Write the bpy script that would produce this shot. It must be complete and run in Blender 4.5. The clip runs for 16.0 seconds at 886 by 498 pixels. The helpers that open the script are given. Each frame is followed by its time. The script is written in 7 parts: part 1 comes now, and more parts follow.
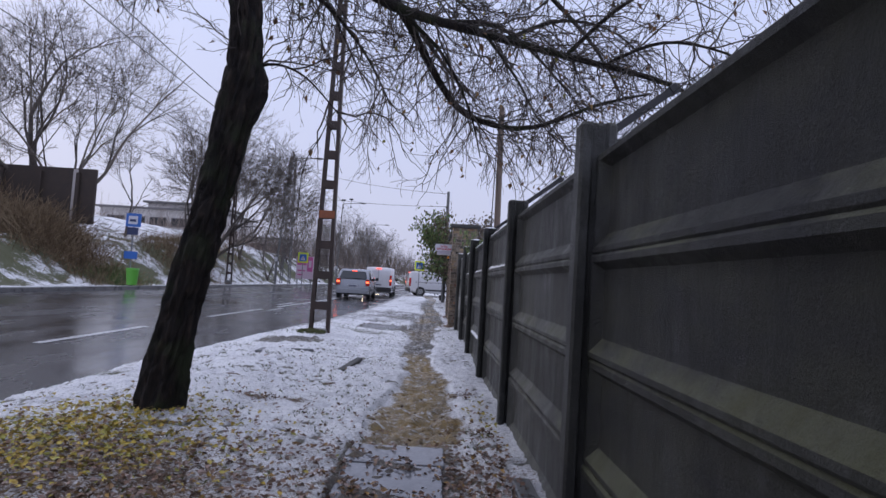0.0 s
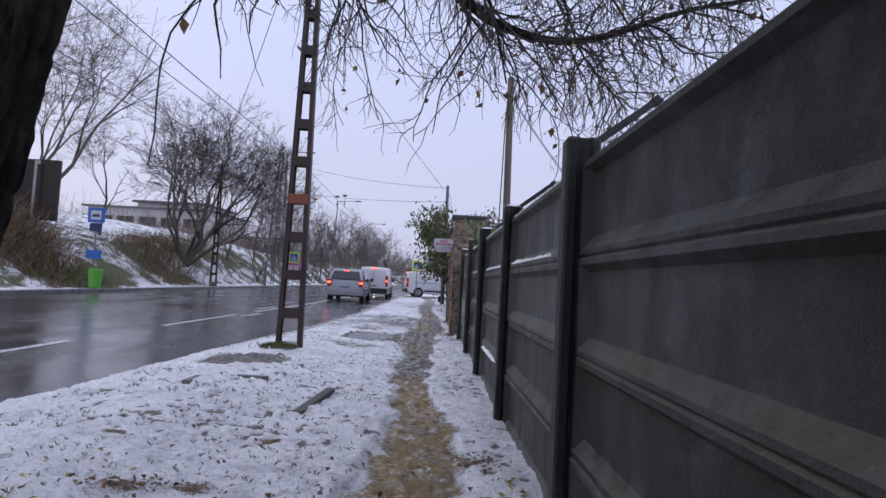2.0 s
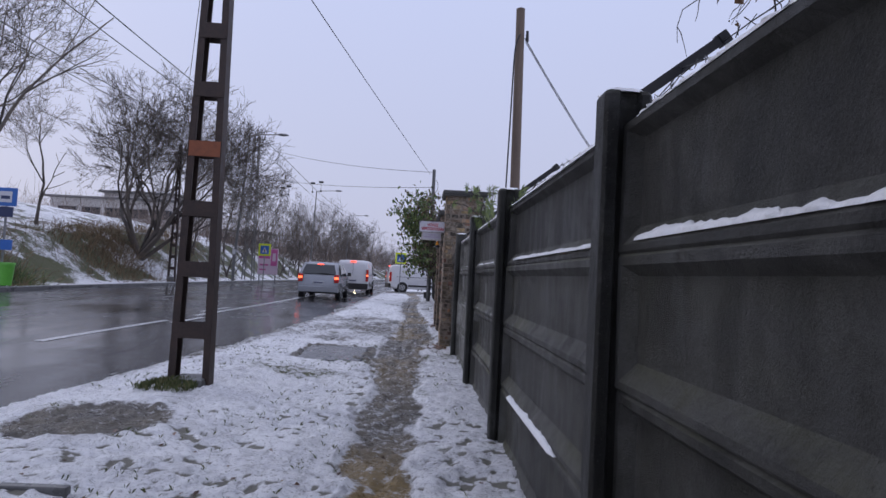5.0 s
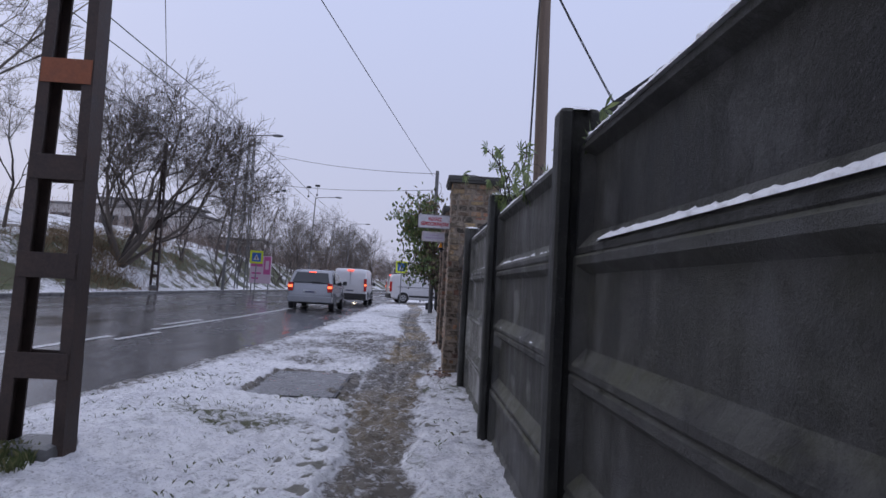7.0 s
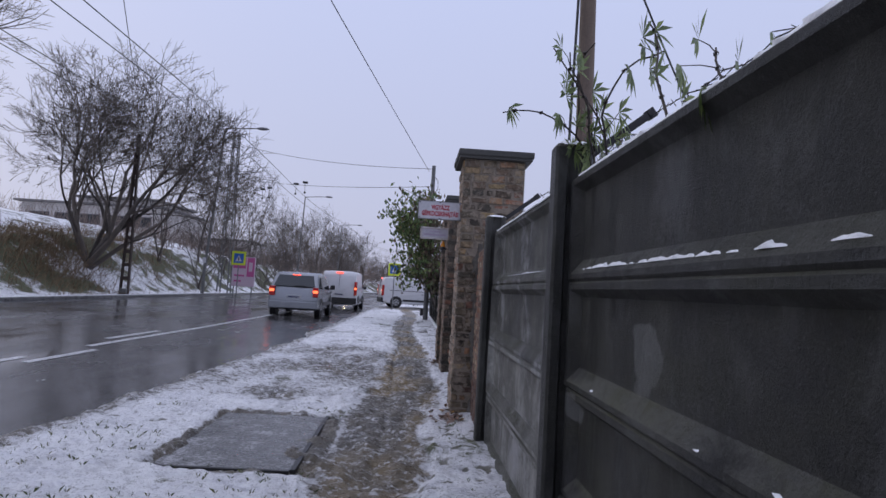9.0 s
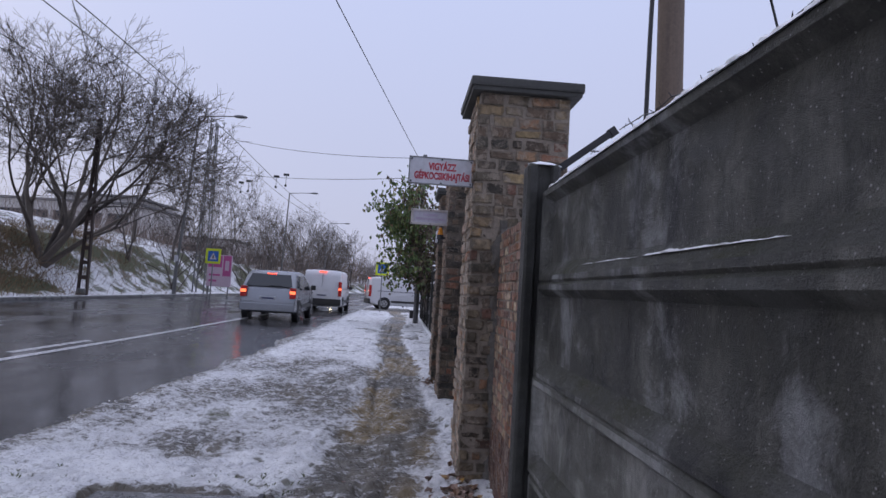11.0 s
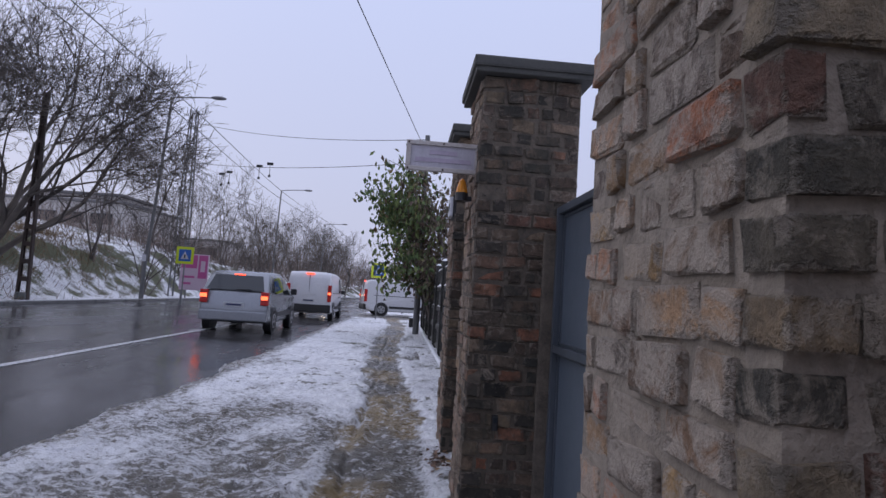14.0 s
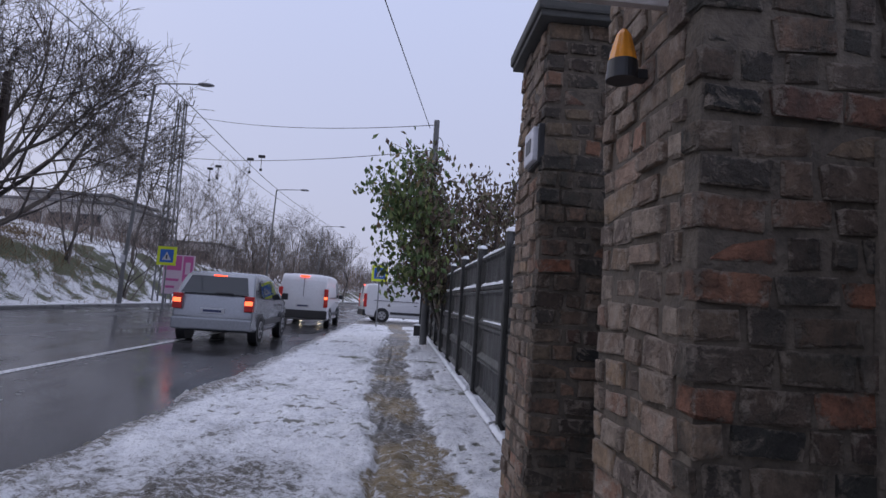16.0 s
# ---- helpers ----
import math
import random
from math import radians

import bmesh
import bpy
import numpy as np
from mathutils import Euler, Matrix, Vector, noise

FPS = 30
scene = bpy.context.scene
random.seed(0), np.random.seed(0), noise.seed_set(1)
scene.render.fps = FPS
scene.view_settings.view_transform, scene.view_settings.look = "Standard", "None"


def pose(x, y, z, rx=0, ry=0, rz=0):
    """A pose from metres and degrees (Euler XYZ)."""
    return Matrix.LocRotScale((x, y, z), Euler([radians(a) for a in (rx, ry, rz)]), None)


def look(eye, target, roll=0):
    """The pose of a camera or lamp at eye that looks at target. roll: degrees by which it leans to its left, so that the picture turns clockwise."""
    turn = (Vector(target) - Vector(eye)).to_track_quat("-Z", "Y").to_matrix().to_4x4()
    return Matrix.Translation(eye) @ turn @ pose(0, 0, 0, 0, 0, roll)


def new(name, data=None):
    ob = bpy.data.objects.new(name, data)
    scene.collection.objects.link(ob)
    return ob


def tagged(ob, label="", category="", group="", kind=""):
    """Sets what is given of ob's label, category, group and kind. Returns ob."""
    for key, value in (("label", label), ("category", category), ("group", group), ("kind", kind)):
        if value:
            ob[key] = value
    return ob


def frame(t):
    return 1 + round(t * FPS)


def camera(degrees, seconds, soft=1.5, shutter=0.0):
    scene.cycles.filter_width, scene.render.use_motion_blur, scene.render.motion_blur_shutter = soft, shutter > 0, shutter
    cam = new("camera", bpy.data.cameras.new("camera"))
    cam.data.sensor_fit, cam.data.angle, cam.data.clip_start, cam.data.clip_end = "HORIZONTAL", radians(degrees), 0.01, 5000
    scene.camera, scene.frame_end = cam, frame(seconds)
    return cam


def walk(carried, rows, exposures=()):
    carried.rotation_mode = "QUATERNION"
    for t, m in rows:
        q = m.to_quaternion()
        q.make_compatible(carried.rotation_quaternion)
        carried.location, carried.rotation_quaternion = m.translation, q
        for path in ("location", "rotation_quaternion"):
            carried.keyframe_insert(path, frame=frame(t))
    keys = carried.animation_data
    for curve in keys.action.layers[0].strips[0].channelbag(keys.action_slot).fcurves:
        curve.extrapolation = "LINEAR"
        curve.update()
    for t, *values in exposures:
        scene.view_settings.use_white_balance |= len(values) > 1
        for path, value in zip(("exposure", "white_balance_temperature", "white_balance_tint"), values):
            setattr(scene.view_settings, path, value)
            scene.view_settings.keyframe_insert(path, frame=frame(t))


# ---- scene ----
cam = camera(74.0, 16.0)
PATH = [
    (0, (0.258, 0.851, 1.176), (0.29, 2.848, 1.291), 3.5),
    (0.5, (0.294, 1.46, 1.156), (0.327, 3.456, 1.273), 3.8),
    (1, (0.277, 2.002, 1.147), (0.309, 3.998, 1.263), 3.4),
    (1.5, (0.279, 2.59, 1.152), (0.318, 4.586, 1.268), 3.3),
    (2, (0.266, 3.134, 1.186), (0.303, 5.13, 1.302), 3.2),
    (2.5, (0.222, 3.732, 1.199), (0.256, 5.728, 1.315), 3.4),
    (3, (0.201, 4.245, 1.219), (0.238, 6.242, 1.33), 3.3),
    (3.5, (0.168, 4.808, 1.213), (0.216, 6.805, 1.316), 3.2),
    (4, (0.179, 5.368, 1.206), (0.245, 7.364, 1.307), 3.1),
    (4.5, (0.205, 5.879, 1.228), (0.29, 7.875, 1.326), 3.1),
    (5, (0.269, 6.403, 1.23), (0.359, 8.398, 1.327), 3.0),
    (7.3, (0.362, 8.892, 1.18), (0.439, 10.885, 1.315), 3.3),
    (7.5, (0.368, 9.083, 1.186), (0.444, 11.077, 1.32), 3.2),
    (8, (0.292, 9.643, 1.232), (0.378, 11.636, 1.373), 3.6),
    (8.5, (0.254, 10.17, 1.245), (0.344, 12.163, 1.388), 3.5),
    (9, (0.269, 10.713, 1.263), (0.371, 12.705, 1.406), 3.5),
    (9.5, (0.236, 11.259, 1.25), (0.34, 13.252, 1.388), 2.8),
    (9.7, (0.237, 11.45, 1.282), (0.341, 13.443, 1.414), 2.6),
    (11.8, (0.348, 13.928, 1.254), (0.502, 15.916, 1.409), 4.0),
    (12, (0.367, 14.186, 1.264), (0.522, 16.174, 1.417), 3.9),
    (12.5, (0.435, 14.739, 1.263), (0.593, 16.727, 1.419), 3.9),
    (13, (0.446, 15.315, 1.257), (0.596, 17.303, 1.417), 3.9),
    (13.5, (0.455, 15.879, 1.28), (0.592, 17.868, 1.438), 3.8),
    (14, (0.396, 16.459, 1.296), (0.53, 18.448, 1.457), 3.7),
    (14.5, (0.311, 17.022, 1.291), (0.44, 19.01, 1.458), 3.6),
    (15, (0.266, 17.59, 1.302), (0.401, 19.578, 1.474), 3.6),
    (15.5, (0.185, 18.151, 1.29), (0.32, 20.138, 1.465), 3.7),
    (16, (0.172, 18.732, 1.281), (0.312, 20.719, 1.459), 3.8),
]
walk(cam, [(t, look(eye, target, roll)) for t, eye, target, roll in PATH], [(0.0, 0.18), (1.5, 0.21), (2.5, 0.21), (3.5, 0.12), (5.0, 0.03), (7.5, 0.0), (10.0, 0.0), (12.0, 0.10), (13.3, 0.14), (14.6, 0.0), (16.0, -0.03)])


# ---------------------------------------------------------------- light
world = bpy.data.worlds.new("overcast_sky")
scene.world = world
world.use_nodes = True
wn, wl = world.node_tree.nodes, world.node_tree.links
wn.clear()
sky = wn.new("ShaderNodeTexSky")
sky.sky_type = "NISHITA"
sky.sun_disc = False
sky.sun_elevation, sky.sun_rotation = radians(28), radians(-60)
sky.air_density, sky.dust_density = 1.0, 4.0
bg_sky, bg_cloud, add, wout = wn.new("ShaderNodeBackground"), wn.new("ShaderNodeBackground"), wn.new("ShaderNodeAddShader"), wn.new("ShaderNodeOutputWorld")
wl.new(sky.outputs[0], bg_sky.inputs[0])
bg_sky.inputs[1].default_value = 0.008
# the cloud deck: even, a little lighter overhead
tco, sep, ramp = wn.new("ShaderNodeTexCoord"), wn.new("ShaderNodeSeparateXYZ"), wn.new("ShaderNodeValToRGB")
wl.new(tco.outputs["Generated"], sep.inputs[0])
wl.new(sep.outputs["Z"], ramp.inputs[0])
ramp.color_ramp.elements[0].position, ramp.color_ramp.elements[0].color = 0.0, (0.50, 0.515, 0.675, 1)
ramp.color_ramp.elements[1].position, ramp.color_ramp.elements[1].color = 0.5, (0.555, 0.615, 0.885, 1)
zenith = ramp.color_ramp.elements.new(1.0)
zenith.color = (0.98, 1.04, 1.38, 1)
wl.new(ramp.outputs[0], bg_cloud.inputs[0])
bg_cloud.inputs[1].default_value = 0.98
wl.new(bg_sky.outputs[0], add.inputs[0])
wl.new(bg_cloud.outputs[0], add.inputs[1])
wl.new(add.outputs[0], wout.inputs[0])

sun_data = bpy.data.lights.new("sun", "SUN")
sun_data.energy, sun_data.angle, sun_data.color = 0.3, radians(40), (1.0, 0.95, 0.9)
sun = new("sun", sun_data)
sun.matrix_world = look((-20, 12, 14), (0, 0, 0))

# ---------------------------------------------------------------- materials


def nodes_of(name):
    m = bpy.data.materials.new(name)
    m.use_nodes = True
    nt = m.node_tree
    return m, nt, nt.nodes["Principled BSDF"]


def texture(nt, kind, scale, detail=4.0, rough=0.6, coord="Object", stretch=None):
    if coord == "Position":
        src = nt.nodes.new("ShaderNodeNewGeometry").outputs["Position"]
    else:
        src = nt.nodes.new("ShaderNodeTexCoord").outputs[coord]
    if stretch:
        mp = nt.nodes.new("ShaderNodeMapping")
        mp.inputs["Scale"].default_value = stretch
        nt.links.new(src, mp.inputs[0])
        src = mp.outputs[0]
    t = nt.nodes.new(kind)
    nt.links.new(src, t.inputs["Vector"])
    t.inputs["Scale"].default_value = scale
    if kind == "ShaderNodeTexNoise":
        t.inputs["Detail"].default_value, t.inputs["Roughness"].default_value = detail, rough
    return t


def ramp_of(nt, fac, stops):
    r = nt.nodes.new("ShaderNodeValToRGB")
    nt.links.new(fac, r.inputs[0])
    e = r.color_ramp.elements
    while len(e) < len(stops):
        e.new(0.5)
    for el, (p, c) in zip(e, stops):
        el.position = p
        el.color = (*c, 1) if not isinstance(c, float) else (c, c, c, 1)
    return r.outputs[0]


def mix(nt, fac, a, b, kind="MIX"):
    n = nt.nodes.new("ShaderNodeMix")
    n.data_type, n.blend_type = "RGBA", kind
    for sock, v in ((n.inputs[0], fac), (n.inputs[6], a), (n.inputs[7], b)):
        if isinstance(v, (int, float)):
            sock.default_value = v
        elif isinstance(v, tuple):
            sock.default_value = (*v, 1)
        else:
            nt.links.new(v, sock)
    return n.outputs[2]


def calc(nt, op, a, b=0.0):
    n = nt.nodes.new("ShaderNodeMath")
    n.operation = op
    for sock, v in zip(n.inputs, (a, b)):
        if isinstance(v, (int, float)):
            sock.default_value = v
        else:
            nt.links.new(v, sock)
    return n.outputs[0]


def bump(nt, bsdf, height, strength=0.4, distance=0.02):
    b = nt.nodes.new("ShaderNodeBump")
    b.inputs["Strength"].default_value, b.inputs["Distance"].default_value = strength, distance
    nt.links.new(height, b.inputs["Height"])
    nt.links.new(b.outputs[0], bsdf.inputs["Normal"])


def surface(name, dark, light, scale=8.0, rough=0.7, metal=0.0, relief=0.3, fine=60.0, island=0.0, per_object=0.0, coord="Object", stretch=None, dist=0.01):
    """A worn surface: two scales of noise between two colours, with fine relief."""
    m, nt, b = nodes_of(name)
    n1 = texture(nt, "ShaderNodeTexNoise", scale, 5.0, 0.65, coord, stretch)
    n2 = texture(nt, "ShaderNodeTexNoise", fine, 3.0, 0.6, coord)
    f = calc(nt, "ADD", calc(nt, "MULTIPLY", n1.outputs[0], 0.7), calc(nt, "MULTIPLY", n2.outputs[0], 0.3))
    if per_object:
        oi = nt.nodes.new("ShaderNodeObjectInfo")
        f = calc(nt, "ADD", f, calc(nt, "MULTIPLY", calc(nt, "SUBTRACT", oi.outputs["Random"], 0.5), per_object))
    if island:
        g = nt.nodes.new("ShaderNodeNewGeometry")
        f = calc(nt, "ADD", f, calc(nt, "MULTIPLY", calc(nt, "SUBTRACT", g.outputs["Random Per Island"], 0.5), island))
    nt.links.new(ramp_of(nt, f, [(0.3, dark), (0.7, light)]), b.inputs["Base Color"])
    nt.links.new(ramp_of(nt, n1.outputs[0], [(0.3, max(rough - 0.12, 0.03)), (0.7, min(rough + 0.12, 1.0))]), b.inputs["Roughness"])
    b.inputs["Metallic"].default_value = metal
    if relief:
        bump(nt, b, f, relief, dist)
    return m


def many_coloured(name, stops, rough=0.8, use="object"):
    """Pieces that each take a colour of their own from a row of colours, with grain."""
    m, nt, b = nodes_of(name)
    if use == "object":
        r = nt.nodes.new("ShaderNodeObjectInfo").outputs["Random"]
    else:
        r = nt.nodes.new("ShaderNodeNewGeometry").outputs["Random Per Island"]
    col = ramp_of(nt, r, stops)
    n = texture(nt, "ShaderNodeTexNoise", 14.0, 6.0, 0.7)
    col = mix(nt, 1.0, col, ramp_of(nt, n.outputs[0], [(0.3, 0.62), (0.7, 1.2)]), "MULTIPLY")
    nt.links.new(col, b.inputs["Base Color"])
    b.inputs["Roughness"].default_value = rough
    n3 = texture(nt, "ShaderNodeTexNoise", 45.0, 5.0, 0.7)
    bump(nt, b, n3.outputs[0], 0.6, 0.012)
    return m


def masonry(name, stops, smear, smear_from=0.52, ribs=0.0, burnt=0.0, grime_shade=0.0):
    """Old bricks: each with its own colour, burnt and worn patches, ribs, grimy patches deepened with painted shade,
    and mortar smeared over.
    """
    m, nt, b = nodes_of(name)
    r = nt.nodes.new("ShaderNodeObjectInfo").outputs["Random"]
    col = ramp_of(nt, r, stops)
    n1 = texture(nt, "ShaderNodeTexNoise", 22.0, 6.0, 0.75, "Position").outputs[0]
    n2 = texture(nt, "ShaderNodeTexNoise", 70.0, 5.0, 0.75, "Position").outputs[0]
    n3 = texture(nt, "ShaderNodeTexNoise", 8.0, 8.0, 0.78, "Position")
    n3.inputs["Distortion"].default_value = 0.6
    n3 = n3.outputs[0]
    n4 = texture(nt, "ShaderNodeTexNoise", 3.2, 6.0, 0.7, "Position").outputs[0]
    col = mix(nt, 1.0, col, ramp_of(nt, n1, [(0.3, 0.45), (0.5, 1.0), (0.7, 1.4)]), "MULTIPLY")
    col = mix(nt, 1.0, col, ramp_of(nt, n4, [(0.36, 0.62), (0.5, 1.0), (0.64, 1.2)]), "MULTIPLY")
    h = calc(nt, "ADD", n1, calc(nt, "ADD", calc(nt, "MULTIPLY", n2, 0.5), calc(nt, "MULTIPLY", n3, 0.8)))
    if burnt:
        spot = texture(nt, "ShaderNodeTexNoise", 11.0, 3.0, 0.5, "Position").outputs[0]
        col = mix(nt, ramp_of(nt, spot, [(0.56, 0.0), (0.64, burnt)]), col, (0.25, 0.10, 0.035))
        col = mix(nt, ramp_of(nt, spot, [(0.63, 0.0), (0.69, burnt)]), col, (0.03, 0.024, 0.024))
    if ribs:
        rib = texture(nt, "ShaderNodeTexNoise", 85.0, 3.0, 0.6, "Position", (1.0, 1.0, 0.05)).outputs[0]
        where = ramp_of(nt, texture(nt, "ShaderNodeTexNoise", 6.0, 3.0, 0.6, "Position").outputs[0], [(0.46, 0.0), (0.56, 1.0)])
        col = mix(nt, calc(nt, "MULTIPLY", calc(nt, "MULTIPLY", ramp_of(nt, rib, [(0.48, 0.0), (0.60, 1.0)]), where), ribs), col, tuple(c * 1.15 for c in smear))
        h = calc(nt, "ADD", h, calc(nt, "MULTIPLY", rib, where))
    col = mix(nt, ramp_of(nt, n3, [(smear_from, 0.0), (smear_from + 0.10, 0.85)]), col, mix(nt, n2, tuple(c * 0.65 for c in smear), tuple(c * 1.25 for c in smear)))
    gen = nt.nodes.new("ShaderNodeSeparateXYZ")
    nt.links.new(nt.nodes.new("ShaderNodeTexCoord").outputs["Generated"], gen.inputs[0])
    ex, ey, ez = [calc(nt, "ABSOLUTE", calc(nt, "SUBTRACT", gen.outputs[k], 0.5)) for k in range(3)]
    second = calc(nt, "MAXIMUM", calc(nt, "MINIMUM", ex, ey), calc(nt, "MINIMUM", calc(nt, "MAXIMUM", ex, ey), ez))
    ragged = texture(nt, "ShaderNodeTexNoise", 26.0, 5.0, 0.7, "Position").outputs[0]
    arris = calc(nt, "ADD", second, calc(nt, "MULTIPLY", calc(nt, "SUBTRACT", ragged, 0.5), 0.75))
    col = mix(nt, ramp_of(nt, arris, [(0.38, 0.0), (0.46, 0.85)]), col, mix(nt, n2, tuple(c * 0.45 for c in smear), tuple(c * 1.05 for c in smear)))
    h = calc(nt, "SUBTRACT", h, calc(nt, "MULTIPLY", ramp_of(nt, arris, [(0.36, 0.0), (0.48, 1.0)]), 0.5))
    # Grimy dark patches, deepened so the front's shade sits in the colour.
    if grime_shade:
        shade_noise = texture(nt, "ShaderNodeTexNoise", 2.6, 7.0, 0.75, "Position", (1.0, 1.0, 0.6)).outputs[0]
        col = mix(nt, ramp_of(nt, shade_noise, [(0.46, 0.0), (0.60, grime_shade)]), col, mix(nt, n1, (0.012, 0.012, 0.009), (0.06, 0.06, 0.045)))
    nt.links.new(col, b.inputs["Base Color"])
    b.inputs["Roughness"].default_value = 0.85
    bump(nt, b, h, 1.0, 0.022)
    return m


def plain(name, colour, rough=0.5, metal=0.0, emit=0.0):
    m, nt, b = nodes_of(name)
    n = texture(nt, "ShaderNodeTexNoise", 25.0)
    lo, hi = tuple(c * 0.88 for c in colour), tuple(min(c * 1.08, 1.0) for c in colour)
    nt.links.new(ramp_of(nt, n.outputs[0], [(0.3, lo), (0.7, hi)]), b.inputs["Base Color"])
    b.inputs["Roughness"].default_value, b.inputs["Metallic"].default_value = rough, metal
    if emit:
        b.inputs["Emission Color"].default_value = (*colour, 1)
        b.inputs["Emission Strength"].default_value = emit
    return m


def glazing(name, tint=(0.02, 0.025, 0.03)):
    m, nt, b = nodes_of(name)
    b.inputs["Base Color"].default_value = (*tint, 1)
    b.inputs["Roughness"].default_value = 0.05
    b.inputs["IOR"].default_value = 1.5
    return m


def ground_material():
    """Thin wet snow over grass, trodden to slush on the footpath, with leaf litter under the tree."""
    m, nt, b = nodes_of("snowy_ground")
    att = {}
    for k in ("bare", "litter", "grass", "clay", "hole"):
        a = nt.nodes.new("ShaderNodeAttribute")
        a.attribute_name = k
        att[k] = a.outputs["Fac"]
    big = texture(nt, "ShaderNodeTexNoise", 1.7, 6.0, 0.7).outputs[0]
    warped = texture(nt, "ShaderNodeTexNoise", 7.0, 7.0, 0.75)
    warped.inputs["Distortion"].default_value = 1.6
    mid = warped.outputs[0]
    warped = texture(nt, "ShaderNodeTexNoise", 30.0, 6.0, 0.75)
    warped.inputs["Distortion"].default_value = 1.2
    fine = warped.outputs[0]
    mott = texture(nt, "ShaderNodeTexNoise", 3.6, 7.0, 0.75, "Object", (1.0, 0.6, 1.0)).outputs[0]
    grit = texture(nt, "ShaderNodeTexNoise", 120.0, 3.0, 0.7).outputs[0]
    snow = mix(nt, ramp_of(nt, fine, [(0.40, 0.62), (0.48, 0.0)]), ramp_of(nt, calc(nt, "ADD", calc(nt, "MULTIPLY", mid, 0.6), calc(nt, "MULTIPLY", big, 0.4)), [(0.37, (0.50, 0.50, 0.52)), (0.45, (0.76, 0.76, 0.78)), (0.54, (0.88, 0.88, 0.88))]), (0.30, 0.29, 0.28))
    clot = texture(nt, "ShaderNodeTexNoise", 13.0, 8.0, 0.8, "Object", (0.8, 1.2, 1.0)).outputs[0]
    mud = mix(nt, ramp_of(nt, big, [(0.4, 0.0), (0.6, 1.0)]), (0.145, 0.125, 0.095), (0.11, 0.102, 0.092))
    mud = mix(nt, calc(nt, "MULTIPLY", att["clay"], ramp_of(nt, mott, [(0.36, 0.55), (0.52, 1.0)])), mud, mix(nt, clot, (0.20, 0.125, 0.035), (0.42, 0.30, 0.12)))
    mud = mix(nt, ramp_of(nt, fine, [(0.45, 0.0), (0.68, 0.5)]), mud, (0.07, 0.06, 0.048))
    wet = calc(nt, "SUBTRACT", clot, calc(nt, "MULTIPLY", calc(nt, "SUBTRACT", att["bare"], 0.55), 0.22))
    slush = mix(nt, ramp_of(nt, wet, [(0.475, 0.0), (0.51, 0.45), (0.55, 0.95)]), mud, mix(nt, fine, (0.46, 0.46, 0.47), (0.84, 0.84, 0.85)))
    lawn = mix(nt, fine, (0.04, 0.055, 0.02), (0.15, 0.14, 0.075))
    litter = mix(nt, fine, (0.05, 0.032, 0.018), (0.17, 0.10, 0.045))
    # ragged edges of the trodden part
    edge = calc(nt, "ADD", att["bare"], calc(nt, "MULTIPLY", calc(nt, "SUBTRACT", mid, 0.5), 0.95))
    edge = calc(nt, "ADD", edge, calc(nt, "MULTIPLY", calc(nt, "SUBTRACT", fine, 0.5), 0.5))
    f_bare = ramp_of(nt, edge, [(0.44, 0.0), (0.6, 1.0)])
    specks = ramp_of(nt, calc(nt, "ADD", calc(nt, "MULTIPLY", fine, 0.72), calc(nt, "MULTIPLY", big, 0.28)), [(0.33, 1.0), (0.425, 0.0)])
    f_lawn = calc(nt, "MAXIMUM", calc(nt, "MULTIPLY", specks, 0.75),
                  ramp_of(nt, calc(nt, "ADD", att["grass"], calc(nt, "ADD", calc(nt, "MULTIPLY", calc(nt, "SUBTRACT", mid, 0.5), 1.1), calc(nt, "MULTIPLY", calc(nt, "SUBTRACT", texture(nt, "ShaderNodeTexNoise", 0.5, 4.0, 0.6).outputs[0], 0.5), 2.2))), [(0.40, 0.0), (0.56, 1.0)]))
    f_lit = ramp_of(nt, calc(nt, "ADD", att["litter"], calc(nt, "MULTIPLY", calc(nt, "SUBTRACT", fine, 0.5), 1.6)), [(0.45, 0.0), (0.6, 1.0)])
    snow = mix(nt, ramp_of(nt, mott, [(0.38, 0.35), (0.47, 0.0)]), snow, mix(nt, fine, (0.20, 0.19, 0.18), (0.55, 0.55, 0.56)))
    hollow = ramp_of(nt, calc(nt, "ADD", att["hole"], calc(nt, "MULTIPLY", calc(nt, "SUBTRACT", fine, 0.5), 0.9)), [(0.34, 0.0), (0.62, 0.9)])
    snow = mix(nt, hollow, snow, mix(nt, grit, (0.06, 0.06, 0.035), (0.24, 0.22, 0.17)))
    col = mix(nt, f_lawn, snow, lawn)
    col = mix(nt, f_bare, col, slush)
    col = mix(nt, f_lit, col, litter)
    nt.links.new(col, b.inputs["Base Color"])
    rough = mix(nt, f_bare, (0.75, 0.75, 0.75), ramp_of(nt, mid, [(0.4, 0.16), (0.6, 0.55)]))
    nt.links.new(rough, b.inputs["Roughness"])
    h = calc(nt, "ADD", calc(nt, "MULTIPLY", mid, 0.6), calc(nt, "ADD", calc(nt, "MULTIPLY", fine, 0.3), calc(nt, "MULTIPLY", grit, 0.06)))
    bump(nt, b, h, 0.9, 0.07)
    return m


